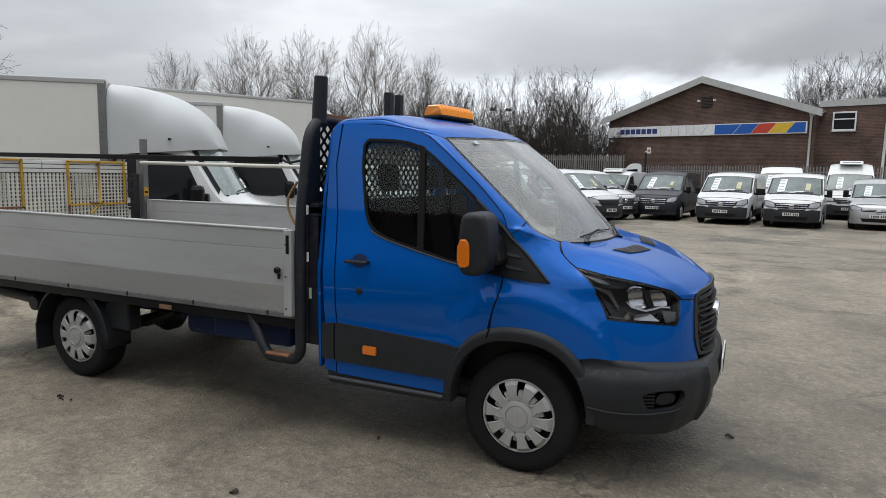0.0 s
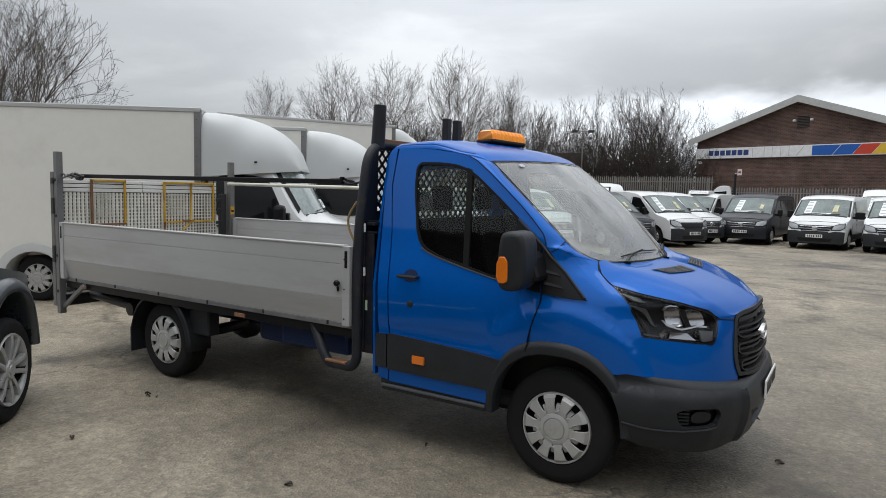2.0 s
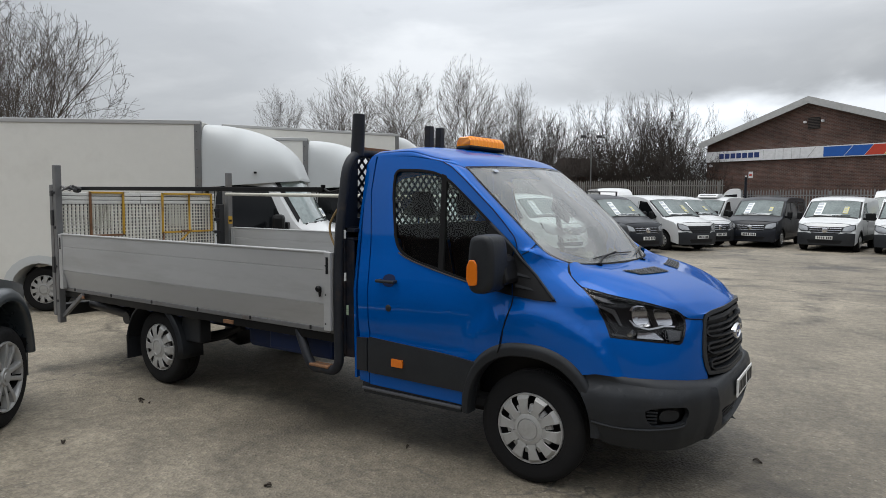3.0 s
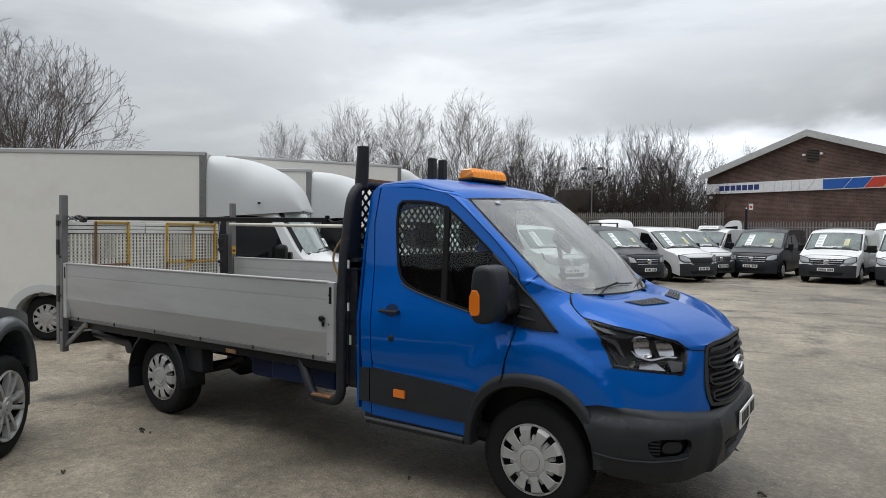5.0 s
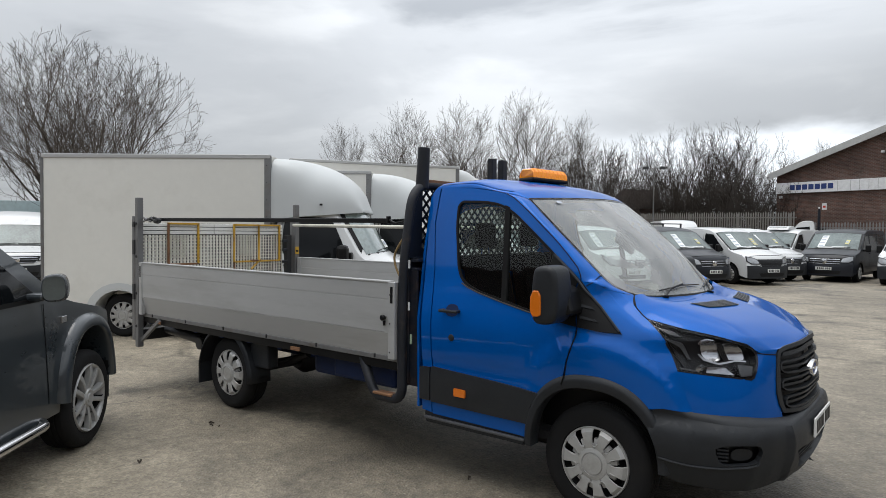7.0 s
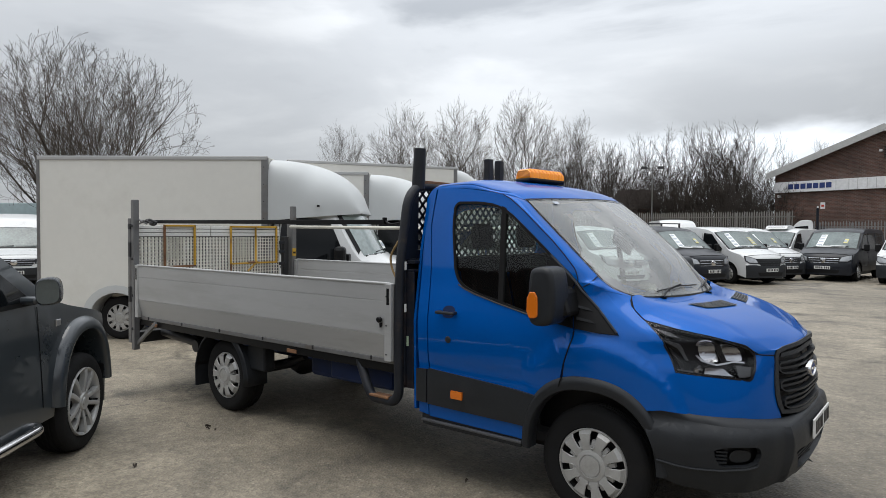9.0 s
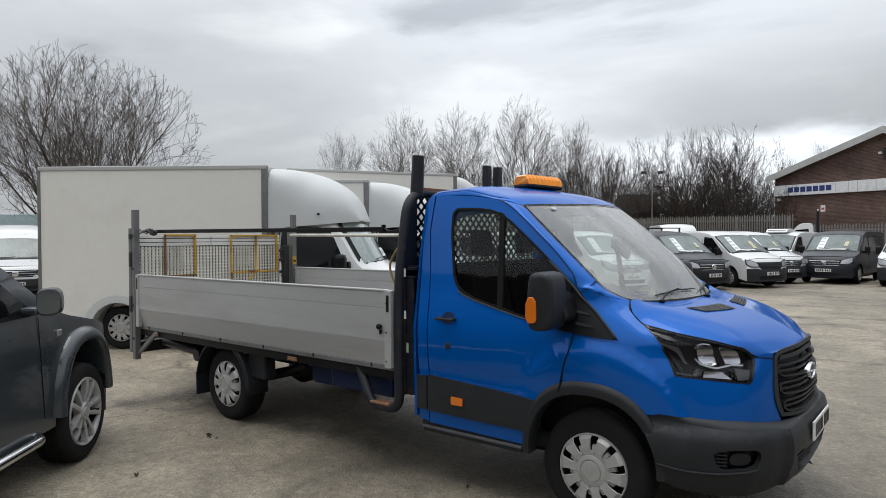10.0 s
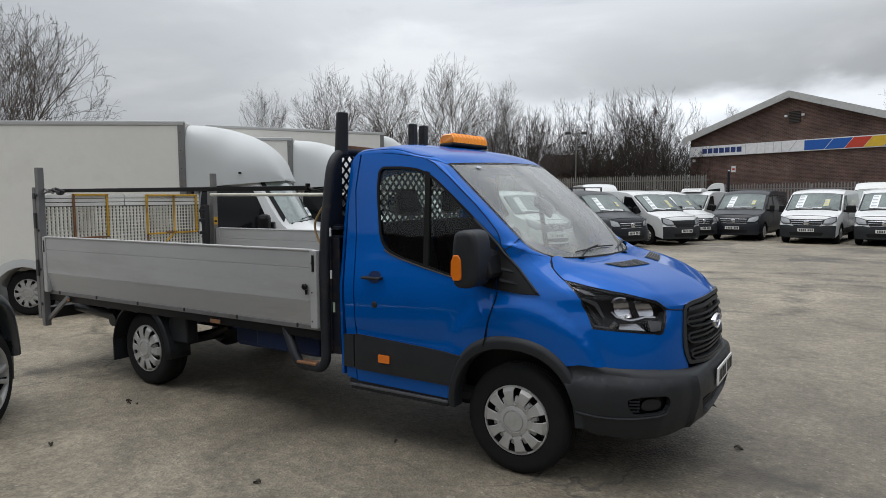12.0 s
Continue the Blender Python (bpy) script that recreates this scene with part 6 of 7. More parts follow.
def front_face(v, sh, bumper_mat, lamp, grille, plate=True, bars=3, badge=True, lamp_mat=None):
    """Bumper, lamps, grille, badge and plate of a parked vehicle."""
    b = part("bumper", sheet([(-1, .24), (1, .24), (1, .66), (.7, .68), (.5, .64), (0, .64), (-.5, .64), (-.7, .68), (-1, .66)], sh.front(.02), (), .12, .03), bumper_mat, v)
    part("air_intake", sheet([(-.55, .30), (.55, .30), (.62, .42), (-.62, .42)], sh.front(.025), (), .15, .01), BLACK, b)
    for s in (-1, 1):
        l_ = part("headlight", sheet([(s * a, c) for a, c in lamp][::s], sh.front(.012), (), .06, .02), LAMPDARK, v)
        cx, cz = sum(a for a, _ in lamp) / len(lamp), sum(c for _, c in lamp) / len(lamp)
        small = [(s * (cx + (a - cx) * .84), cz + (c - cz) * .80) for a, c in lamp][::s]
        part("reflector", sheet(small, sh.front(.018), (), .06, .01), VANLAMP, l_)
    g = part("grille", sheet(grille, sh.front(.010), (), .1, .02), BLACK, v)
    z0, z1 = min(c for _, c in grille), max(c for _, c in grille)
    xw = max(a for a, _ in grille) * .92
    for k in range(bars):
        z = z0 + (z1 - z0) * (k + .5) / bars
        part("grille_bar", sheet([(-xw, z - .006), (xw, z - .006), (xw, z + .006), (-xw, z + .006)], sh.front(.018), (), .15, .01), CHROME if badge else CLAD, g)
    if badge:
        zc = (z0 + z1) / 2
        q = sh.front(.03)(0, zc)
        part("badge", lathe([(0, -.02), (.065, -.018), (.09, -.01), (.095, 0)], 20, m=Matrix.Translation(q) @ pose(0, 0, 0, 0, 0, 90)), CHROME, g)
    if plate:
        q = sh.front(.045)(0, .50)
        p = part("number_plate", box(q.x - .006, q.x + .006, -.26, .26, .445, .555), PLATE_W, v, smooth=False)
        for k in range(7):
            y = -.215 + k * .063 + (.03 if k > 3 else 0)
            part("plate_bar", box(q.x + .006, q.x + .009, y, y + .04, .463, .538), PLATE_K, p, smooth=False)


def windscreen(v, sh, i=5, j=6, papers=(), mat=None):
    part("windscreen", grid([[sh.between(i, j, t, s) + Vector((.010, 0, .014)) for s in np.linspace(-.90, .90, 13)] for t in np.linspace(.04, .97, 5)]), mat or SCREEN, v)
    bm = grid([[sh.between(i, j, t, s) + Vector((.014, 0, .02)) for s in np.linspace(-.88, .88, 9)] for t in (-.02, .05)])
    part("scuttle", bm, BLACK, v)
    part("screen_border", grid([[sh.between(i, j, t, s) + Vector((.006, 0, .008)) for s in np.linspace(-.96, .96, 13)] for t in np.linspace(0, 1, 5)]), BLACK, v)
    part("bonnet_gap", tube([sh.between(3, 4, .35, s) + Vector((.004, 0, .004)) for s in np.linspace(-.8, .8, 11)], .006, 5), SEAL, v)
    for s0 in (-.62, .02):
        a, c = sh.between(i, j, .07, s0), sh.between(i, j, .10, s0 + .6)
        part("wiper", tube([a + Vector((.025, 0, .035)), c + Vector((.02, 0, .03))], .010, 5), BLACK, v)
    for k, (s0, s1, t0, t1, mat) in enumerate(papers):
        def at(a, c):
            return sh.between(i, j, c, a) + Vector((.016, 0, .022))
        pp = part("price_sheet", sheet([(s0, t0), (s1, t0), (s1 + .03, t1), (s0 + .03, t1)], at, (), .2, .002), mat, v, "sheet displayed behind the windscreen")
        rows = 4 if t1 - t0 > .3 else 1
        for r in range(rows):
            ta = t0 + (t1 - t0) * (r + .3) / rows
            tb = ta + (t1 - t0) * .4 / rows
            part("printed_bar", sheet([(s0 + (s1 - s0) * .15, ta), (s0 + (s1 - s0) * .85, ta), (s0 + (s1 - s0) * .85, tb), (s0 + (s1 - s0) * .15, tb)], lambda a, c: at(a, c) + Vector((.003, 0, .004)), (), .3, .001), PAPERINK, pp)


def side_details(v, sh, wins, door_x, arches, r, bumper_mat, clad_z=.55, handle=True):
    for s in (-1, 1):
        for loop in wins:
            part("side_glass", sheet(loop, sh.side(.008, -1), (), .3, .006) if s < 0 else flip(sheet(loop, sh.side(.008, -1), (), .3, .006)), FARGLASS, v)
        for x in door_x:
            bm = sheet([(x - .006, .5), (x + .006, .5), (x + .006, 1.72), (x - .006, 1.72)], sh.side(.003, -1), (), .2, .002)
            part("door_gap", bm if s < 0 else flip(bm), SEAL, v)
            bm = box(x + .05, x + .20, -sh.w(x, 1.05) - .03, -sh.w(x, 1.05) - .005, 1.03, 1.06, .006)
            part("door_handle", bm if s < 0 else flip(bm), BLACK, v)
        xr_ = sh.prof[9][0] + .25
        bm = sheet([(xr_, 1.06), (door_x[0] - .75, 1.06), (door_x[0] - .75, 1.09), (xr_, 1.09)], sh.side(.004, -1), (), .4, .004)
        part("door_rail", bm if s < 0 else flip(bm), SEAL, v)
        bm = sheet([(arches[1] + r + .02, .36), (arches[0] - r - .02, .36), (arches[0] - r - .02, clad_z), (arches[1] + r + .02, clad_z)], sh.side(.012, -1), (), .3, .015)
        part("sill_cladding", bm if s < 0 else flip(bm), bumper_mat, v)
        xm = wins[0][0][0] - .10
        y = sh.w(xm, 1.2)
        bm = box(xm - .06, xm + .05, -y - .25, -y - .07, 1.10, 1.36, .035)
        bm = box(xm - .02, xm + .05, -y - .10, -y + .05, 1.12, 1.20, .01, bm)
        part("door_mirror", bm if s < 0 else flip(bm), BLACK, v)
        for xa in arches:
            bm = bmesh.new()
            rows = []
            for k in range(13):
                a = math.pi * k / 12
                rows.append([Vector((xa + q * math.cos(a), -y0, .34 + q * math.sin(a))) for q, y0 in ((r - .01, sh.half - .28), (r - .01, sh.w(xa, .7) + .006), (r + .05, sh.w(xa, .7) + .008))])
            grid(rows, bm)
            part("wheel_arch", bm if s < 0 else flip(bm), BLACK, v)


def van(m, prof, half, paint, label, group="", bumper=None, papers=(), tr=.335, rear_glass=False, lamp=None, grille=None, arches=(-.93, -3.95), extra=None, style="trim", badge=True):
    sh = Shape(prof, half)
    v = thing("van", m, label, "van", group)
    part("body", body_shell(sh, arches, tr + .05), paint, v)
    k = (prof[6][1] - prof[5][1]) / .61
    zc, xc = prof[5][1], prof[5][0]
    zt, xt = prof[6][1], prof[6][0]
    wins = [[(xc - .28, zc - .02), (xt - .05, zt - .10), (xt - .42, zt - .06), (xt - .46, zc - .06)]]
    if rear_glass:
        wins += [[(xt - .60, zc - .04), (xt - .58, zt - .05), (xt - 1.55, zt - .03), (xt - 1.55, zc - .02)], [(xt - 1.68, zc - .02), (xt - 1.68, zt - .03), (prof[9][0] + .18, zt - .06), (prof[9][0] + .14, zc)]]
    windscreen(v, sh, 5, 6, papers)
    z3 = prof[3][1]
    lamp = lamp or [(.54, z3 - .27), (.60, z3 - .10), (.80, z3 - .03), (.99, z3 + .0), (1.0, z3 - .17), (.86, z3 - .27)]
    grille = grille or [(-.46, z3 - .34), (.46, z3 - .34), (.56, z3 - .22), (.60, z3 - .10), (-.60, z3 - .10), (-.56, z3 - .22)]
    front_face(v, sh, bumper or paint, lamp, grille, badge=badge)
    side_details(v, sh, wins, (xt - .50,), arches, tr + .05, bumper or paint)
    for xa in arches:
        for s in (-1, 1):
            wheel(v, xa, s * (half - .115), tr, r=tr, w=.21, rim=.205, style=style, turn=0 if s < 0 else 180)
    part("underside", box(prof[-1][0] + .15, -.25, -half + .16, half - .16, .20, .42, .02), BLACK, v)
    if extra:
        extra(v, sh)
    return v


def roof_bars(v, sh):
    for x in (-2.3, -3.2, -4.2):
        bm = tube([(x, -.74, sh.top + .09), (x, .74, sh.top + .09)], .018, 8)
        for s in (-1, 1):
            box(x - .03, x + .03, s * .70 - .02, s * .70 + .02, sh.top - .06, sh.top + .09, .005, bm)
        part("roof_bar", bm, STEELDARK, v)


def roof_pod(v, sh):
    part("roof_unit", prism(rounded([(-1.75, sh.top - .06), (-1.85, sh.top + .07), (-2.0, sh.top + .11), (-2.45, sh.top + .11), (-2.55, sh.top - .03)]), -.45, .45, .03), WHITE, v)
    part("roof_unit_slot", box(-1.845, -1.82, -.36, .36, sh.top + .0, sh.top + .05, .004), BLACK, v)


SHEETS = ((-.62, -.36, .15, .85, PAPER), (.35, .52, .22, .62, LIME), (-.62, .30, .06, .15, PAPER))
SHEETS2 = ((-.55, -.30, .10, .80, PAPER), (-.5, .5, .05, .14, PAPER), (.40, .54, .3, .55, LIME))
FRONTROW = "vans parked facing the yard"
SIDEROW = "vans parked side by side"
van(pose(-2.30, 22.75, 0, 0, 0, -97), MID, .95, SLATE, "dark slate van with a chrome-barred grille and price sheets", FRONTROW, papers=SHEETS2, rear_glass=True, style="alloy")
van(pose(.24, 21.9, 0, 0, 0, -98), MID, .95, WHITE, "white panel van with a black bumper and price sheets", FRONTROW, bumper=CLAD, papers=SHEETS)
van(pose(2.56, 21.6, 0, 0, 0, -97), MID, .95, WHITE, "white van with rear windows, chrome grille and black bumper", FRONTROW, bumper=CLAD, papers=SHEETS, rear_glass=True)
van(pose(5.28, 22.3, 0, 0, 0, -98), SMALL, .90, SILVER, "silver compact van with a low black grille", FRONTROW, papers=SHEETS2, tr=.32, arches=(-.88, -3.5), grille=[(-.5, .56), (.5, .56), (.62, .72), (-.62, .72)])
van(pose(5.1, 28.3, 0, 0, 0, -96), HIGH, 1.0, WHITE, "white high-roofed van with a roof unit", FRONTROW, bumper=CLAD, papers=SHEETS2, tr=.345, arches=(-.98, -4.6), extra=roof_pod)
van(pose(2.4, 28.6, 0, 0, 0, -94), [(x, min(z, 2.3) if z > 2.3 else z) for x, z in HIGH], 1.0, WHITE, "white tall panel van", FRONTROW, papers=SHEETS, tr=.345, arches=(-.98, -4.6))
van(pose(-4.94, 24.75, 0, 0, 0, -100), MID, .95, WHITE, "white van with a low refrigeration pod on its roof", FRONTROW, bumper=CLAD, papers=(), extra=roof_pod)
van(pose(-3.15, 21.9, 0, 0, 0, -32), MID, .96, WHITE, "white van with a dark lower grille", SIDEROW, bumper=CLAD, papers=SHEETS2)
van(pose(-3.31, 19.45, 0, 0, 0, -30), MID, .96, WHITE, "white van with a black bumper and dark grille", SIDEROW, bumper=CLAD, papers=SHEETS, badge=False)
van(pose(-4.55, 17.3, 0, 0, 0, -28), MID, .96, SLATE, "slate grey van with roof bars", SIDEROW, papers=SHEETS2, extra=roof_bars)
van(pose(-6.3, 14.9, 0, 0, 0, -26), MID, .97, WHITE, "white panel van with large sloping headlights", SIDEROW, papers=SHEETS, lamp=[(.48, .70), (.60, .86), (1.0, 1.06), (1.02, .88), (.85, .72)])
van(pose(-7.7, 11.9, 0, 0, 0, -24), MID, .97, WHITE, "white panel van beside the box vans", SIDEROW, papers=SHEETS2)
van(pose(-20.3, 2.62, 0, 0, 0, -20), HIGH, 1.02, WHITE, "white high-roofed van with a black bumper", bumper=CLAD, tr=.345, arches=(-.98, -4.6)).scale = (1, 1, .9)



def tipper(m):
    """A small white tipper seen over the parked row: its cab and the dark bulkhead behind it."""
    v = thing("tipper_truck", m, "white tipper cab with a dark raised bulkhead behind the vans", "truck")
    sh = Shape([(0, .3), (0, .6), (-.05, .9), (-.15, 1.08), (-.34, 1.15), (-.95, 1.36), (-1.70, 2.25), (-1.9, 2.42), (-2.2, 2.46), (-2.5, 2.42), (-2.52, 1.9), (-2.53, 1.3), (-2.54, .5)], .98, tumble=.12)
    part("cab_body", body_shell(sh, (-.98,), .40), WHITE, v)
    windscreen(v, sh, 5, 6)
    front_face(v, sh, CLAD, [(.50, .82), (.58, .98), (.95, 1.16), (1.0, .98), (.86, .84)], [(-.48, .66), (.48, .66), (.52, 1.0), (-.52, 1.0)])
    for s in (-1, 1):
        side = (lambda b: b) if s < 0 else flip
        part("side_glass", side(sheet([(-1.15, 1.40), (-1.72, 2.08), (-2.30, 2.14), (-2.34, 1.42)], sh.side(.008, -1), (), .2, .006)), FARGLASS, v)
    body = part("tipper_body", box(-5.6, -2.75, -1.03, 1.03, .85, 1.35, .02), STEELDARK, v)
    board = part("bulkhead", box(-2.75, -2.66, -1.0, 1.0, .85, 3.05, .02), RACK, v, "dark upright bulkhead")
    for k in range(5):
        part("bulkhead_rib", box(-2.655, -2.63, -.9 + k * .43, -.86 + k * .43, .9, 3.0, .004), STEELDARK, board)
    part("bulkhead_lamp", box(-2.74, -2.66, .70, .86, 3.05, 3.12, .01), SIGNWHITE, board)
    part("chassis", box(-5.5, -.3, -.45, .45, .35, .85, .02), BLACK, v)
    for xa in (-.98, -4.4):
        for s in (-1, 1):
            wheel(v, xa, s * .84, .345, turn=0 if s < 0 else 180)
    return v


tipper(pose(-6.9, 33.75, 0, 0, 0, -172))
van(pose(-8.6, 26.9, 0, 0, 0, -60), HIGH, 1.0, WHITE, "white van whose roof shows behind the row", SIDEROW, bumper=CLAD, tr=.345, arches=(-.98, -4.6)).scale = (1, 1, .965)

# ---- box vans ----
LUTON = [(0, .27), (.0, .60), (-.05, .85), (-.15, 1.05), (-.34, 1.12), (-.98, 1.36), (-1.40, 2.06), (-1.60, 2.13), (-1.90, 2.14), (-2.2, 2.1), (-2.22, 1.9), (-2.24, 1.3), (-2.25, .5)]


def box_van(m, label, top=2.90, length=3.78):
    fw = .50
    sh = Shape([(x + fw, z) if x > -2.0 else (x, z) for x, z in LUTON], .99, tumble=.16, wrap=.34)
    v = thing("box_van", m, label, "box van", "white box vans parked together")
    part("cab_body", body_shell(sh, (fw - .98,), .40), WHITE, v)
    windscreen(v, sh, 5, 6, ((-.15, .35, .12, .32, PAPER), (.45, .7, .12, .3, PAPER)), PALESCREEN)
    front_face(v, sh, CLAD, [(.50, .82), (.58, .98), (.95, 1.16), (1.0, .98), (.86, .84)], [(-.48, .62), (.48, .62), (.52, 1.0), (-.52, 1.0)], bars=4, badge=False)
    for s in (-1, 1):
        side = (lambda b: b) if s < 0 else flip
        part("side_glass", side(sheet(smoothed([(-1.0, 1.27), (-1.10, 1.50), (-1.27, 1.86), (-1.36, 1.95), (-2.0, 1.97), (-2.10, 1.90), (-2.12, 1.40), (-2.0, 1.30), (-1.5, 1.22)], 1), sh.side(.010, -1), (), .2, .006)), FARGLASS, v)
        bm = box(-1.16, -.98, -1.30, -1.06, 1.20, 1.52, .06)
        bm = box(-1.08, -.94, -1.1, -.9, 1.26, 1.40, .02, bm)
        part("door_mirror", side(bm), BLACK, v)
        part("door_gap", side(sheet([(-2.14, .5), (-2.128, .5), (-2.128, 2.0), (-2.14, 2.0)], sh.side(.004, -1), (), .2, .002)), SEAL, v)
        part("door_handle", side(box(-2.08, -1.92, -1.02, -.985, 1.17, 1.20, .006)), BLACK, v)
        rows = []
        for k in range(13):
            a = math.pi * k / 12
            rows.append([Vector((fw - .98 + q * math.cos(a), -yy, .345 + q * math.sin(a))) for q, yy in ((.39, .7), (.39, 1.0), (.45, 1.005))])
        part("wheel_arch", side(grid(rows)), CLAD, v)
    x0, x1 = -2.28, -2.28 - length
    xr = -4.75
    # box sides with the wheel openings cut out
    arch = [(xr + .50 * math.cos(math.pi * k / 12), .36 + .44 * math.sin(math.pi * k / 12)) for k in range(13)]
    loop = [(x1, .40), (x1, top), (x0, top), (x0, .40)] + [(a, max(c, .40)) for a, c in arch]
    for s in (-1, 1):
        side = (lambda b: b) if s < 0 else flip
        wall = part("box_side", side(sheet(loop, lambda a, c: Vector((a, -1.06, c)), (), .6, .03)), BOXWHITE, v)
        part("corner_post", side(box(x0 - .09, x0 + .012, -1.072, -1.0, .42, top + .01, .006)), GALV, wall)
        part("corner_post", side(box(x1 - .012, x1 + .04, -1.072, -1.0, .42, top + .01, .006)), GALV, wall)
        part("top_rail", side(box(x1, x0 + .01, -1.074, -1.0, top - .035, top + .035, .012)), ALU, wall)
        for k in range(9):
            part("rivet", side(lathe([(0, -.004), (.007, -.003), (.009, 0)], 6, m=pose(x0 - .05, -1.072, .6 + k * .27))), STEELDARK, wall)
        rows = []
        for k in range(13):
            a = math.pi * k / 12
            rows.append([Vector((xr + q * math.cos(a) * 1.1, -yy, .36 + q * math.sin(a))) for q, yy in ((.40, .75), (.40, 1.096), (.46, 1.10), (.52, 1.096))])
        part("arch_lip", side(grid(rows)), MOULDED, wall)
        part("bottom_rail", side(box(x1, xr - .52, -1.07, -1.02, .36, .42, .01)), GALV, wall)
        wheel(v, fw - .98, s * .87, .345, turn=0 if s < 0 else 180)
        wheel(v, xr, s * .87, .345, turn=0 if s < 0 else 180)
    part("box_roof", box(x1, x0, -1.05, 1.05, top - .02, top + .025, .01), BOXWHITE, v)
    part("box_front", box(x0 - .03, x0, -1.03, 1.03, .5, top), BOXWHITE, v)
    part("box_rear", box(x1, x1 + .03, -1.03, 1.03, .5, top), BOXWHITE, v)
    part("box_floor", box(x1, x0, -.70, .70, .44, .52), GALV, v)
    # moulded fairing over the cab
    rows = []
    n = 16
    for k in range(n + 1):
        t = k / n
        x = x0 + .012 + 1.42 * t
        zt = 2.12 + (top + .015 - 2.12) * (1 - t ** 2.5) ** .58
        wd = 1.055 * (1 - .40 * t ** 2.6)
        zb = 1.92 + .12 * t
        e_ = 2 / (7.0 - 4.0 * min(1, t * 2.2))
        row = []
        for k2 in range(29):
            a = math.pi * k2 / 28
            c_, s_ = math.cos(a), math.sin(a)
            row.append(Vector((x, -math.copysign(wd * abs(c_) ** e_, c_), zb + (zt - zb) * abs(s_) ** e_)))
        rows.append(row)
    bm = grid([r_[::-1] for r_ in rows])
    grid([[r_[0].lerp(r_[-1], q) + Vector((0, 0, .02 * math.sin(math.pi * q))) for q in (0, .05, .5, .95, 1)] for r_ in rows], bm)
    tip = rows[-1]
    grid([tip, [Vector((v_.x + .015, v_.y * .9, (v_.z + 2.06) / 2)) for v_ in tip], [Vector((v_.x + .016, v_.y * .3, 2.05)) for v_ in tip]], bm)
    fair = part("fairing", bm, MOULDED, v, "white moulded roof fairing")
    for s in (-1, 1):
        part("marker_lamp", box(x0 + .80, x0 + .84, s * 1.0 - .02, s * 1.0 + .02, 2.14, 2.17), BLACK, fair)
    part("chassis", box(x1 + .1, -.2, -.45, .45, .30, .48, .02), BLACK, v)
    return v


def by_corner(x, y, yaw, k=1):
    """Where a box van stands whose box has its front near-side corner at x, y."""
    return pose(x, y, 0, 0, 0, yaw) @ pose(2.28 * k, 1.07 * k, 0)


box_van(by_corner(-6.745, 1.682, 36.7, .963), "white box van with a moulded fairing above its cab").scale = (.963, .963, .985)
box_van(by_corner(-7.71, 4.84, 36.7), "second white box van with a moulded fairing, half hidden")
box_van(by_corner(-8.75, 9.15, 61), "taller white box van behind the other two", top=3.4, length=4.4)

# ---- dark pickup beside the truck ----
PICK = [(.0, .38), (-.02, .62), (-.09, .82), (-.24, .97), (-.55, 1.09), (-1.36, 1.25), (-2.15, 1.76), (-2.45, 1.82), (-2.9, 1.83), (-3.7, 1.80), (-4.05, 1.62), (-4.30, 1.22), (-5.2, 1.20), (-5.22, .5)]


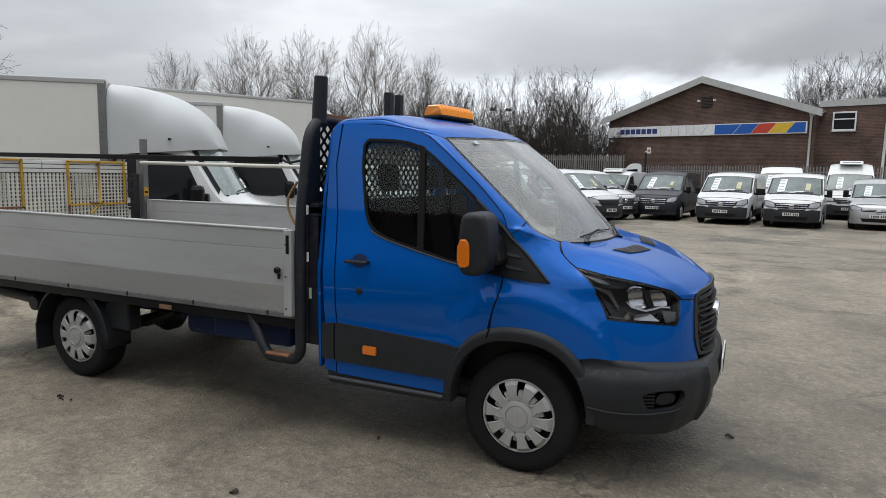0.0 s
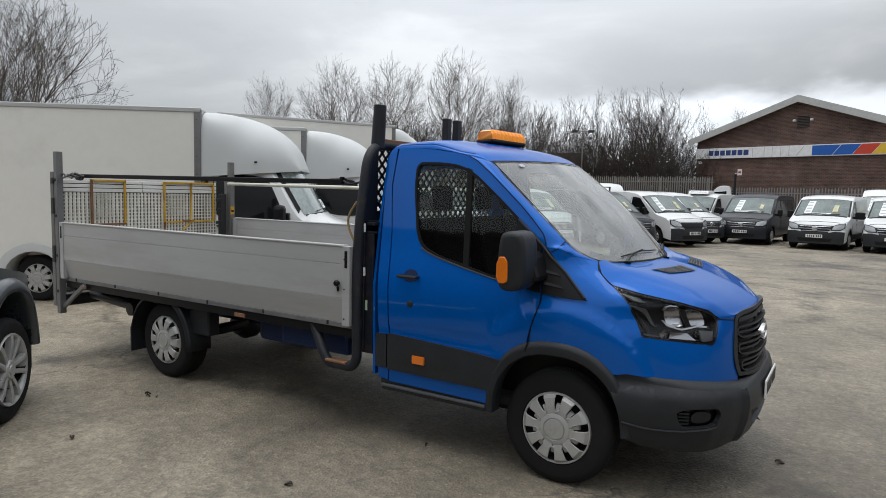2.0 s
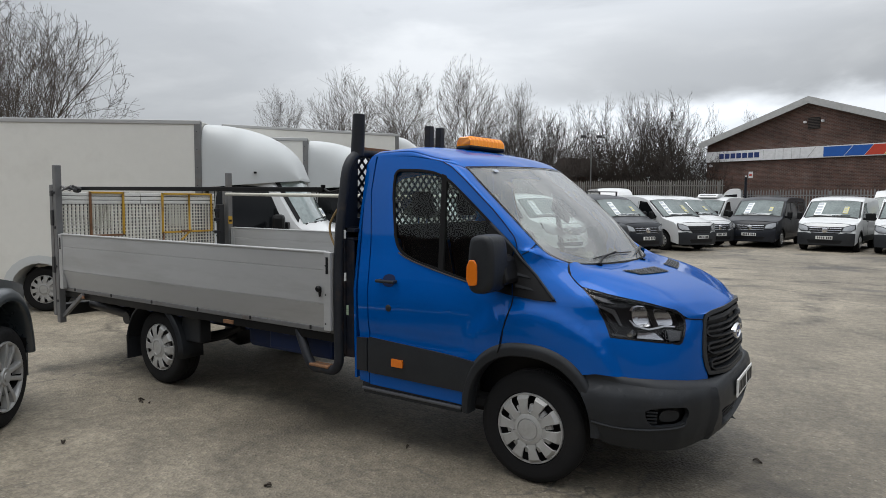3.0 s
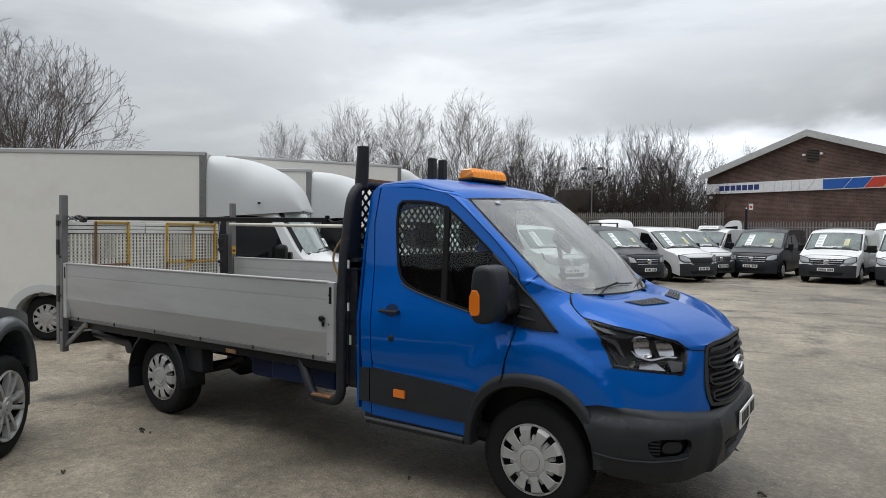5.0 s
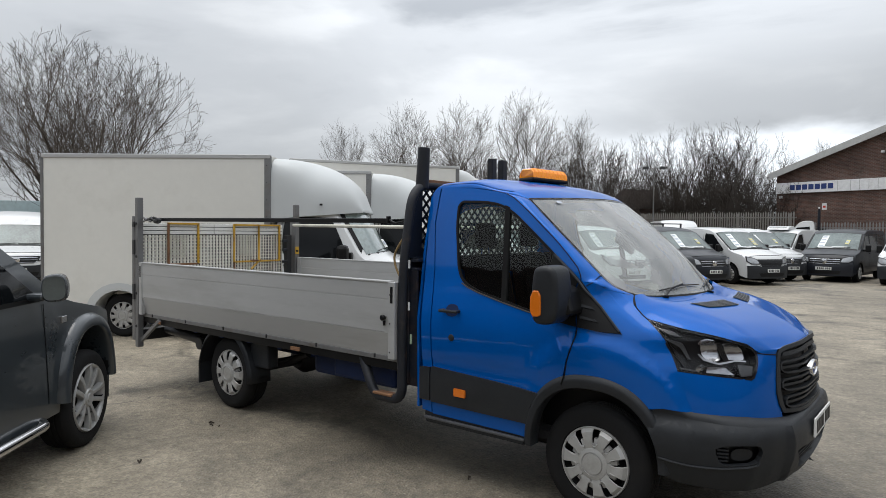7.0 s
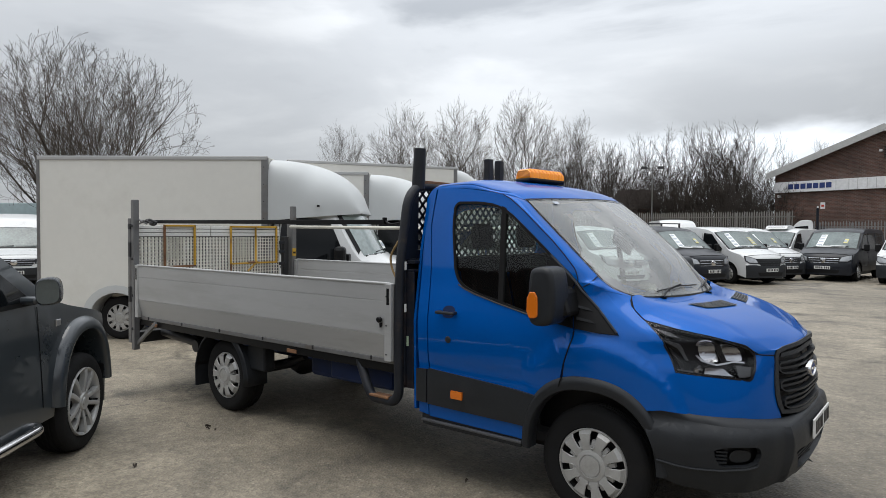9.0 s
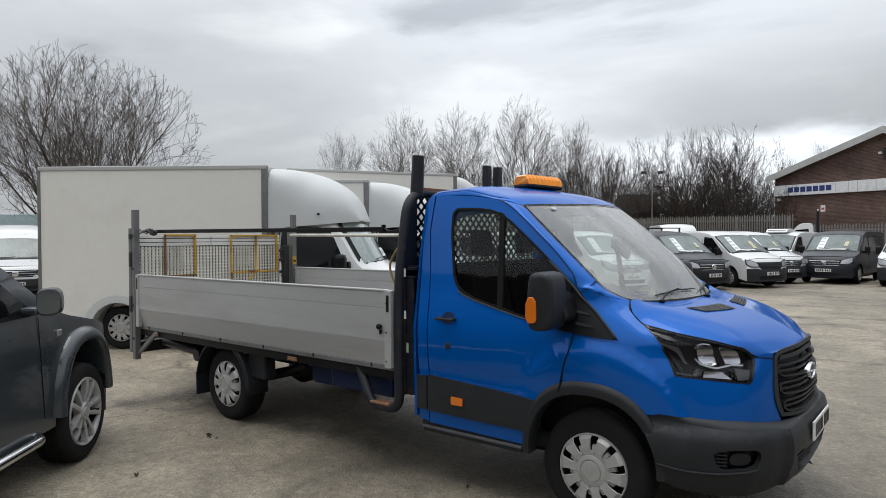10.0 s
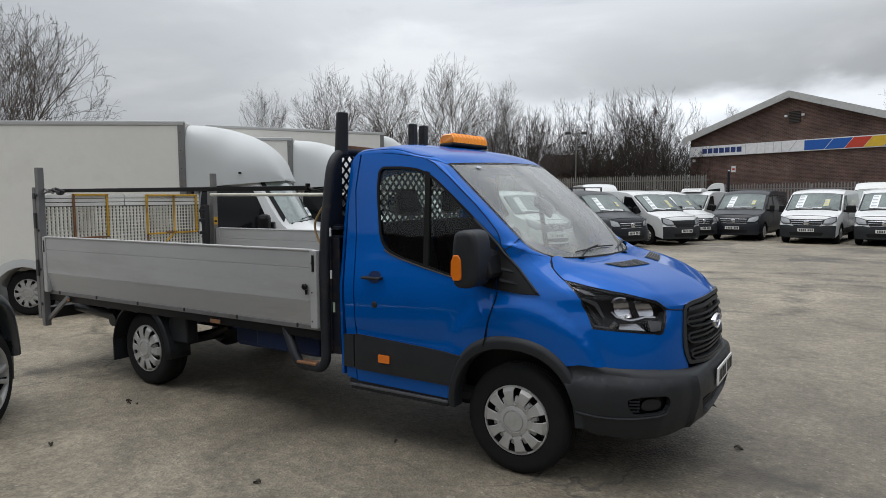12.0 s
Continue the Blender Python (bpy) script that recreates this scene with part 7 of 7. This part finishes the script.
def pickup(m):
    sh = Shape(PICK, .95, belt=1.2, tumble=.26, pull=.42, crown=.05, nose=.22)
    v = thing("pickup_truck", m, "dark grey double-cab pickup with alloy wheels and chrome side bar", "pickup")
    arches, r = (-.97, -4.05), .42
    part("body", body_shell(sh, arches, r, 1.48), DARKGREY, v)
    windscreen(v, sh, 5, 6)
    front_face(v, sh, DARKGREY, [(.50, .74), (.55, .92), (.95, .98), (1.0, .84), (.8, .76)], [(-.48, .72), (.48, .72), (.52, .92), (-.52, .92)])
    for s in (-1, 1):
        side = (lambda b: b) if s < 0 else flip
        part("side_glass", side(sheet([(-1.68, 1.25), (-2.28, 1.66), (-2.80, 1.72), (-2.82, 1.24)], sh.side(.006, -1), (), .2, .006)), FARGLASS, v)
        part("side_glass", side(sheet([(-2.90, 1.24), (-2.88, 1.72), (-3.6, 1.69), (-3.85, 1.34), (-3.8, 1.25)], sh.side(.006, -1), (), .2, .006)), FARGLASS, v)
        part("waist_seal", side(sheet([(-1.62, 1.22), (-3.85, 1.21), (-3.85, 1.24), (-1.62, 1.25)], sh.side(.008, -1), (), .2, .008)), SEAL, v)
        part("door_gap", side(sheet([(-1.55, .48), (-1.542, .48), (-1.62, 1.2), (-1.628, 1.2)], sh.side(.003, -1), (), .2, .002)), SEAL, v)
        part("door_gap", side(sheet([(-2.86, .48), (-2.852, .48), (-2.852, 1.7), (-2.86, 1.7)], sh.side(.003, -1), (), .2, .002)), SEAL, v)
        part("wing_badge", side(box(-1.385, -1.315, -sh.w(-1.35, 1.05) - .014, -sh.w(-1.35, 1.05) + .01, 1.03, 1.08, .004)), CHROME, v)
        shell = smoothed([(-.075, -.075), (-.02, -.094), (.065, -.092), (.078, 0), (.068, .075), (.0, .094), (-.06, .085), (-.08, .02)], 2)
        turned = pose(-1.80, -1.12, 1.327, 0, 0, 105)
        bm = prism(shell, -.05, .05, .02, None, turned)
        bm = box(-1.82, -1.70, -1.05, -.88, 1.235, 1.285, .02, bm)
        mir = part("door_mirror", side(bm), DARKGREY, v)
        part("mirror_glass", side(prism([(a * .88, c * .86) for a, c in shell], .0495, .053, 0, None, turned)), DIMMIRROR, mir)
        part("side_bar", side(tube(bend([(-1.60, -.88, .38), (-1.68, -1.0, .37), (-3.45, -1.0, .37), (-3.55, -.88, .38)], 5, .1), .035, 12)), CHROME, v, "polished tubular side bar")
        for xa in arches:
            rows = []
            for k in range(33):
                a = radians(10) + radians(164) * k / 32
                c_, s_ = math.cos(a), math.sin(a)
                square = (abs(c_) ** 2.4 + abs(s_) ** 2.4) ** (-1 / 2.4)
                rows.append([Vector((xa + q * square * c_, -yy, .38 + h * square * s_)) for q, h, yy in ((.365, .555, .60), (.37, .56, .985), (.38, .572, 1.008), (.405, .60, 1.014), (.44, .645, 1.0), (.462, .67, .965), (.467, .675, .90))])
            part("arch_flare", side(grid(rows)), DARKGREY, v)
            part("arch_liner", side(lathe([(.352, -.97), (.340, -.60), (.2, -.60)], 32, m=Matrix.Translation((xa, 0, .60)))), BLACK, v)
            wheel(v, xa, s * .85, .38, r=.38, w=.25, rim=.26, style="alloy", turn=0 if s < 0 else 180)
    part("underside", box(-5.0, -.2, -.7, .7, .28, .55, .03), BLACK, v)
    return v


pickup(pose(-4.43, -2.91, 0, 0, 0, 133.6) @ pose(.92, 0, 0))

# ---- brick building with its sign ----
FACE = pose(-7.45, 39.86, 0, 0, 0, -17.84)
unit = thing("brick_building", FACE, "red brick unit with a gable and coloured sign band", "building")
WID, EAVE, APEX = 12.25, 5.42, 7.47
part("gable_wall", prism([(0, 0), (WID, 0), (WID, EAVE), (WID / 2, APEX), (0, EAVE)], 0, .3), BRICK, unit, smooth=False)
for s in (0, 1):
    x = 0 if s == 0 else WID - .3
    part("side_wall", box(x, x + .3, .3, 24, 0, EAVE), BRICK, unit, smooth=False)
for a, c in (((-.35, EAVE - .10), (WID / 2, APEX + .07)), ((WID / 2, APEX + .07), (WID + .35, EAVE - .10))):
    part("roof_slope", prism([a, c, (c[0], c[1] + .10), (a[0], a[1] + .10)], -.35, 24), ROOFING, unit, smooth=False)
    part("fascia", prism([(a[0], a[1] - .26), (c[0], c[1] - .26), (c[0], c[1] + .13), (a[0], a[1] + .13)], -.40, -.35), FASCIA, unit, smooth=False)
    part("soffit", prism([(a[0], a[1] - .06), (c[0], c[1] - .06), (c[0], c[1] - .02), (a[0], a[1] - .02)], -.35, 0), FASCIA, unit, smooth=False)
band_ = part("sign_board", box(.02, 11.87, -.14, -.01, 4.22, 4.86, .01), SIGNWHITE, unit, "white sign band with a row of coloured panels", smooth=False)
for k in range(7):
    x = .89 + k * .367
    part("letter_block", box(x, x + .30, -.155, -.14, 4.40, 4.71, .01), SIGNNAVY, band_, smooth=False)
for x in (3.62, 4.31, 4.77, 5.25, 5.71):
    part("panel_joint", box(x, x + .025, -.146, -.14, 4.26, 4.82), FASCIA, band_, smooth=False)
part("panel_joint", prism([(6.10, 4.26), (6.14, 4.26), (6.56, 4.82), (6.52, 4.82)], -.147, -.14), FASCIA, band_, smooth=False)
for x0, x1, mat in ((6.96, 7.98, SIGNBLUE), (8.02, 8.97, SIGNBLUE), (9.0, 9.88, SIGNRED), (9.91, 10.82, SIGNYELLOW), (10.85, 11.80, SIGNBLUE)):
    s0, s1 = (0 if x0 < 7 else .43), (.43 if x1 < 11.5 else 0)
    part("colour_panel", prism([(x0, 4.27), (x1, 4.27), (x1 + s1, 4.81), (x0 + s0, 4.81)], -.152, -.14), mat, band_, smooth=False)
vent = part("gable_vent", box(6.03, 6.67, -.03, .02, 5.86, 6.50), BLACK, unit, smooth=False)
for k in range(7):
    part("vent_slat", box(6.03, 6.67, -.06, -.02, 5.88 + k * .088, 5.925 + k * .088, .004), ROOFTILE, vent, smooth=False)
for x in (5.90, 6.83):
    part("flood_lamp", box(x - .07, x + .07, -.2, -.01, 6.20, 6.32, .02), FRAMEW, unit)
part("notice", box(2.74, 3.0, -.03, -.005, 3.18, 3.56, .004), SIGNWHITE, unit, "small white notice", smooth=False)
part("notice_mark", box(2.79, 2.95, -.034, -.03, 3.30, 3.42, 0), SIGNRED, unit, smooth=False)
part("security_lamp", box(.25, .42, -.22, -.01, 3.92, 4.07, .02), FRAMEW, unit)
part("downpipe", tube([(WID - .22, -.10, 0), (WID - .22, -.10, EAVE - .15)], .06, 8), PIPE, unit)
part("hopper", box(WID - .32, WID - .06, -.2, -.02, EAVE - .30, EAVE - .10, .02), FASCIA, unit)
part("dark_door", box(2.2, 3.0, -.03, .01, 0, 2.2, .01), BLACK, unit, smooth=False)
wing_ = part("flat_wing", box(WID, WID + 16, .5, 12, 0, 5.62), BRICK, unit, "flat-roofed brick wing", smooth=False)
part("parapet", box(WID, WID + 16, .42, 12.1, 5.62, 5.95), FASCIA, wing_, smooth=False)
for x in (12.98, 16.85):
    w_ = part("window", box(x, x + 1.0, .44, .49, 4.38, 5.28), FARGLASS, wing_, smooth=False)
    for a in ((x - .05, x + .02, 4.33, 5.33), (x + .98, x + 1.05, 4.33, 5.33), (x, x + 1, 4.33, 4.41), (x, x + 1, 5.25, 5.33), (x, x + 1, 4.91, 4.97)):
        bm = box(a[0], a[1], .40, .46, a[2], a[3], .004)
        part("window_frame", bm, FRAMEW, wing_, smooth=False)
    part("window_sill", box(x - .08, x + 1.08, .36, .47, 4.28, 4.33, .004), FASCIA, wing_, smooth=False)
part("downpipe", tube([(15.35, .36, 0), (15.42, .36, 6.6)], .07, 8), PIPE, wing_)
part("wall_cable", tube([(WID + .2 + k * .3, .46, 4.2 - .55 * math.sin(math.pi * k / 9)) for k in range(10)], .012, 5), STEELDARK, wing_)

# ---- palisade fence ----


def palisade(a, c, h, label, mat=FENCE, gap=.155):
    a, c = Vector(a), Vector(c)
    d = c - a
    n = int(d.length / gap)
    f = thing("palisade_fence", pose(a.x, a.y, 0, 0, 0, math.degrees(math.atan2(d.y, d.x))), label, "fence")
    bm = bmesh.new()
    v = [bm.verts.new(p) for p in ((0, 0, .05), (.035, -.02, .05), (.07, 0, .05), (0, 0, h - .08), (.035, -.02, h), (.07, 0, h - .08))]
    for q in ((0, 1, 4, 3), (1, 2, 5, 4)):
        bm.faces.new([v[i] for i in q])
    me = mesh_from(bm, "pale", mat, False)
    for k in range(n):
        o = new("pale", me)
        o.parent = f
        o.location = (k * gap, 0, 0)
        o.scale = (1, 1, 1 + .012 * math.sin(k * 1.7))
    for z in (.45, h - .35):
        part("rail", box(0, d.length, .005, .045, z, z + .05), mat, f, smooth=False)
    for k in range(int(d.length / 2.75) + 1):
        part("post", box(k * 2.75, k * 2.75 + .1, .02, .08, 0, h - .1), mat, f, smooth=False)
    return f


palisade((-5.6, 37.3, 0), (12, 31.3, 0), 2.43, "grey steel palisade fence in front of the brick unit")
palisade((-28, 35.6, 0), (-5.6, 35.9, 0), 3.0, "tall weathered palisade fence below the trees", TIMBER, .13)
palisade((-56, 10.5, 0), (-28, 35.6, 0), 2.63, "weathered palisade fence along the yard", TIMBER, .13)

# ---- bare trees ----


def grow(seed, height, wide, levels=5, twig=.010, trunk=.16, lean=.5, limbs=5, low=.12, dense=(0, 1, 1, 1, 2), bendy=.10, short=(.48, .70), limb=(.4, .58), reach=(.36, .52), bark=None):
    """A leafless tree of that height whose crown keeps inside an egg wide metres across."""
    bark = bark or BARK2
    rnd = random.Random(seed)
    wood, fine = bmesh.new(), bmesh.new()
    mid, half = height * (.5 + low * .6), height * (.5 - low * .3)

    def inside(p):
        return (p.x ** 2 + p.y ** 2) / (wide / 2) ** 2 + ((p.z - mid) / half) ** 2 < rnd.uniform(.82, 1.05)

    def stick(bm, p, q, r0, r1, sides):
        d = (q - p).normalized()
        a = d.cross(Vector((.31, .77, .12))).normalized()
        c = d.cross(a)
        ring = [[bm.verts.new(o + (a * math.cos(k * 2 * math.pi / sides) + c * math.sin(k * 2 * math.pi / sides)) * r) for k in range(sides)] for o, r in ((p, r0), (q, r1))]
        for k in range(sides):
            bm.faces.new((ring[0][k], ring[0][(k + 1) % sides], ring[1][(k + 1) % sides], ring[1][k]))

    def branch(p, d, length, r, level):
        n = 4 if level < 3 else 3 if level < levels else 2
        sway = bendy * (.6 if level == 1 else 1)
        q = p
        for i in range(n):
            d = (d + Vector((rnd.gauss(0, sway), rnd.gauss(0, sway), rnd.gauss(.04, sway * .6)))).normalized()
            e = q + d * length / n
            r1 = max(r * (1 - .5 / n * (i + 1)), twig * .5)
            stick(wood if level < 2 else fine, q, e, max(r * (1 - .5 / n * i), twig * .5), r1, 6 if level < 2 else 3)
            q = e
            if level > 1 and not inside(q):
                return
            if level < levels:
                for _ in range((rnd.choice((1, 1, 2)) if level < 3 else rnd.choice(dense)) if i < n - 1 else 2):
                    ang, az = rnd.uniform(.35, .85), rnd.uniform(0, 2 * math.pi)
                    a = d.cross(Vector((math.cos(az), math.sin(az), .2))).normalized()
                    nd = (d * math.cos(ang) + a * math.sin(ang) + Vector((0, 0, .16))).normalized()
                    branch(q, nd, length * rnd.uniform(*short), r1 * rnd.uniform(.5, .7), level + 1)
    top = Vector((rnd.uniform(-.15, .15), rnd.uniform(-.15, .15), height * low))
    stick(wood, Vector((0, 0, 0)), top, trunk, trunk * .85, 8)
    for k in range(limbs):
        az = k * 2 * math.pi / limbs + rnd.uniform(-.4, .4)
        out = rnd.uniform(.2, 1) * lean
        d = Vector((math.cos(az) * out, math.sin(az) * out, 1)).normalized()
        branch(top - Vector((0, 0, rnd.uniform(0, height * low * .6))), d, height * rnd.uniform(*reach), trunk * rnd.uniform(*limb), 1)
    return mesh_from(wood, "trunk", BARK, False), mesh_from(fine, "crown", bark, False)


# slender, slender, broad, bushy, large and round
TREES = [grow(3, 12, 5.0, 5, .011, .15, .30, 4, .16, (1, 1, 2), .13), grow(8, 12, 5.6, 5, .011, .15, .34, 4, .14, (1, 1, 2), .13), grow(21, 10, 10.5, 5, .013, .22, 1.0, 9, .08, (0, 1, 1, 1, 2), .14, (.46, .66), bark=BARK), grow(33, 8, 7.5, 5, .012, .15, .9, 8, .06, (0, 1, 1, 1, 2), .14, (.46, .66), bark=BARK), grow(47, 10.5, 11.0, 6, .0115, .25, .95, 14, .06, (0, 0, 0, 1, 1), .085, (.46, .64), (.26, .40), (.42, .56))]


def tree(kind, x, y, h, yaw, label, widen=1.0):
    base_h = (12, 12, 10, 8, 10.5)[kind]
    t = thing("bare_tree", pose(x, y, 0, 0, 0, yaw), label, "tree", "bare winter trees")
    for nm, me in zip(("trunk", "crown"), TREES[kind]):
        o = new(nm, me)
        o.parent = t
        o.scale = (h / base_h * widen, h / base_h * widen, h / base_h)
    return t


def from_camera(bearing, dist, origin=(1.71, -4.56), yaw=38.35):
    """A place in the distance, by bearing and range from the camera, to fit its view."""
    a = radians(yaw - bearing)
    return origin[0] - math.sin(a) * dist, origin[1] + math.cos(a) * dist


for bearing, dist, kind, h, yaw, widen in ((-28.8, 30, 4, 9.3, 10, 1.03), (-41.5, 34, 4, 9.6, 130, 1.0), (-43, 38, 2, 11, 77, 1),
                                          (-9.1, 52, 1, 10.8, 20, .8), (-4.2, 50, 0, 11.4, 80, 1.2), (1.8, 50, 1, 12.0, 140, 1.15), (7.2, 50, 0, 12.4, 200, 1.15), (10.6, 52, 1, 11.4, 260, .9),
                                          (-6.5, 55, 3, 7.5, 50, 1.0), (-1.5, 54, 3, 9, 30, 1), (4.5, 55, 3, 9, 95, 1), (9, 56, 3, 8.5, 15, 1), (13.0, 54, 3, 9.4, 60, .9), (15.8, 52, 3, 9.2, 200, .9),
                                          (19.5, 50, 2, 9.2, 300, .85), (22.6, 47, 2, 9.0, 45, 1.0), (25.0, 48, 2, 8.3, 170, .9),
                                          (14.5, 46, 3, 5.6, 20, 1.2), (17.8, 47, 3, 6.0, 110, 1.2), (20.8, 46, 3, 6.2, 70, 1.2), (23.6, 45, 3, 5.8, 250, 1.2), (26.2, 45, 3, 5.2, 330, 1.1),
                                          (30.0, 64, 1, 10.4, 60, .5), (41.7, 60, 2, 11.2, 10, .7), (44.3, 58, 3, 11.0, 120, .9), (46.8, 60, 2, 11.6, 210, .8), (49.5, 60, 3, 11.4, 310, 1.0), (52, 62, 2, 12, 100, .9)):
    x, y = from_camera(bearing, dist)
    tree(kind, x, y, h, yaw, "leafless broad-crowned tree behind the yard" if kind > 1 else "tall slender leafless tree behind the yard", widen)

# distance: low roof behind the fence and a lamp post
house = thing("house", pose(*from_camera(16.3, 48), 0, 0, 0, 20), "low house with a dark brown tiled roof", "house")
part("wall", box(-1.5, 1.5, -1.4, 1.4, 0, 3.5), BRICK, house, smooth=False)
part("roof", prism([(-1.75, 3.4), (-1.2, 4.65), (1.2, 4.65), (1.75, 3.4)], -1.6, 1.6), ROOFTILE, house, smooth=False)
post = thing("lamp_post", pose(*from_camera(17.5, 42), 0, 0, 0, 30), "slim grey lamp post with two lamp heads", "lamp post")
part("pole", tube([(0, 0, 0), (0, 0, 5.75)], .05, 8, taper=.035), GALV, post)
part("arm", tube([(-.5, 0, 5.7), (.5, 0, 5.7)], .025, 6), GALV, post)
for s in (-1, 1):
    part("lamp_head", box(s * .5 - .18, s * .5 + .18, -.1, .1, 5.62, 5.8, .03), STEELDARK, post)
x, y = from_camera(-33.5, 31)
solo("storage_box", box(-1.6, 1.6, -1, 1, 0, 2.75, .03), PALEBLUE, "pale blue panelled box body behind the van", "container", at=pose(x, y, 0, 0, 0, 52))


# litter on the asphalt
def leaf(x, y, yaw, size, label):
    bm = bmesh.new()
    rows = []
    for k in range(6):
        t = k / 5
        wd = size * .36 * math.sin(math.pi * (t * .92 + .04))
        rows.append([Vector((size * (t - .5), q * wd, .004 + .012 * abs(q) + .008 * math.sin(t * 5))) for q in (-1, -.5, 0, .5, 1)])
    grid(rows, bm)
    solo("fallen_leaf", bm, DEADLEAF, label, "leaf", "leaves lying on the asphalt", at=pose(x, y, 0, 0, 0, yaw))


for k, (x, y, size) in enumerate([(1.12, 0.21, 0.09), (-3.47, -1.34, 0.07), (-3.33, -1.36, 0.05), (-1.28, -1.88, 0.08), (-0.95, -0.91, 0.05), (-3.0, -2.22, 0.07), (-3.41, -1.38, 0.05), (-3.48, -1.35, 0.05)]):
    leaf(x, y, k * 67, size * .65, "dark dead leaf lying on the asphalt")
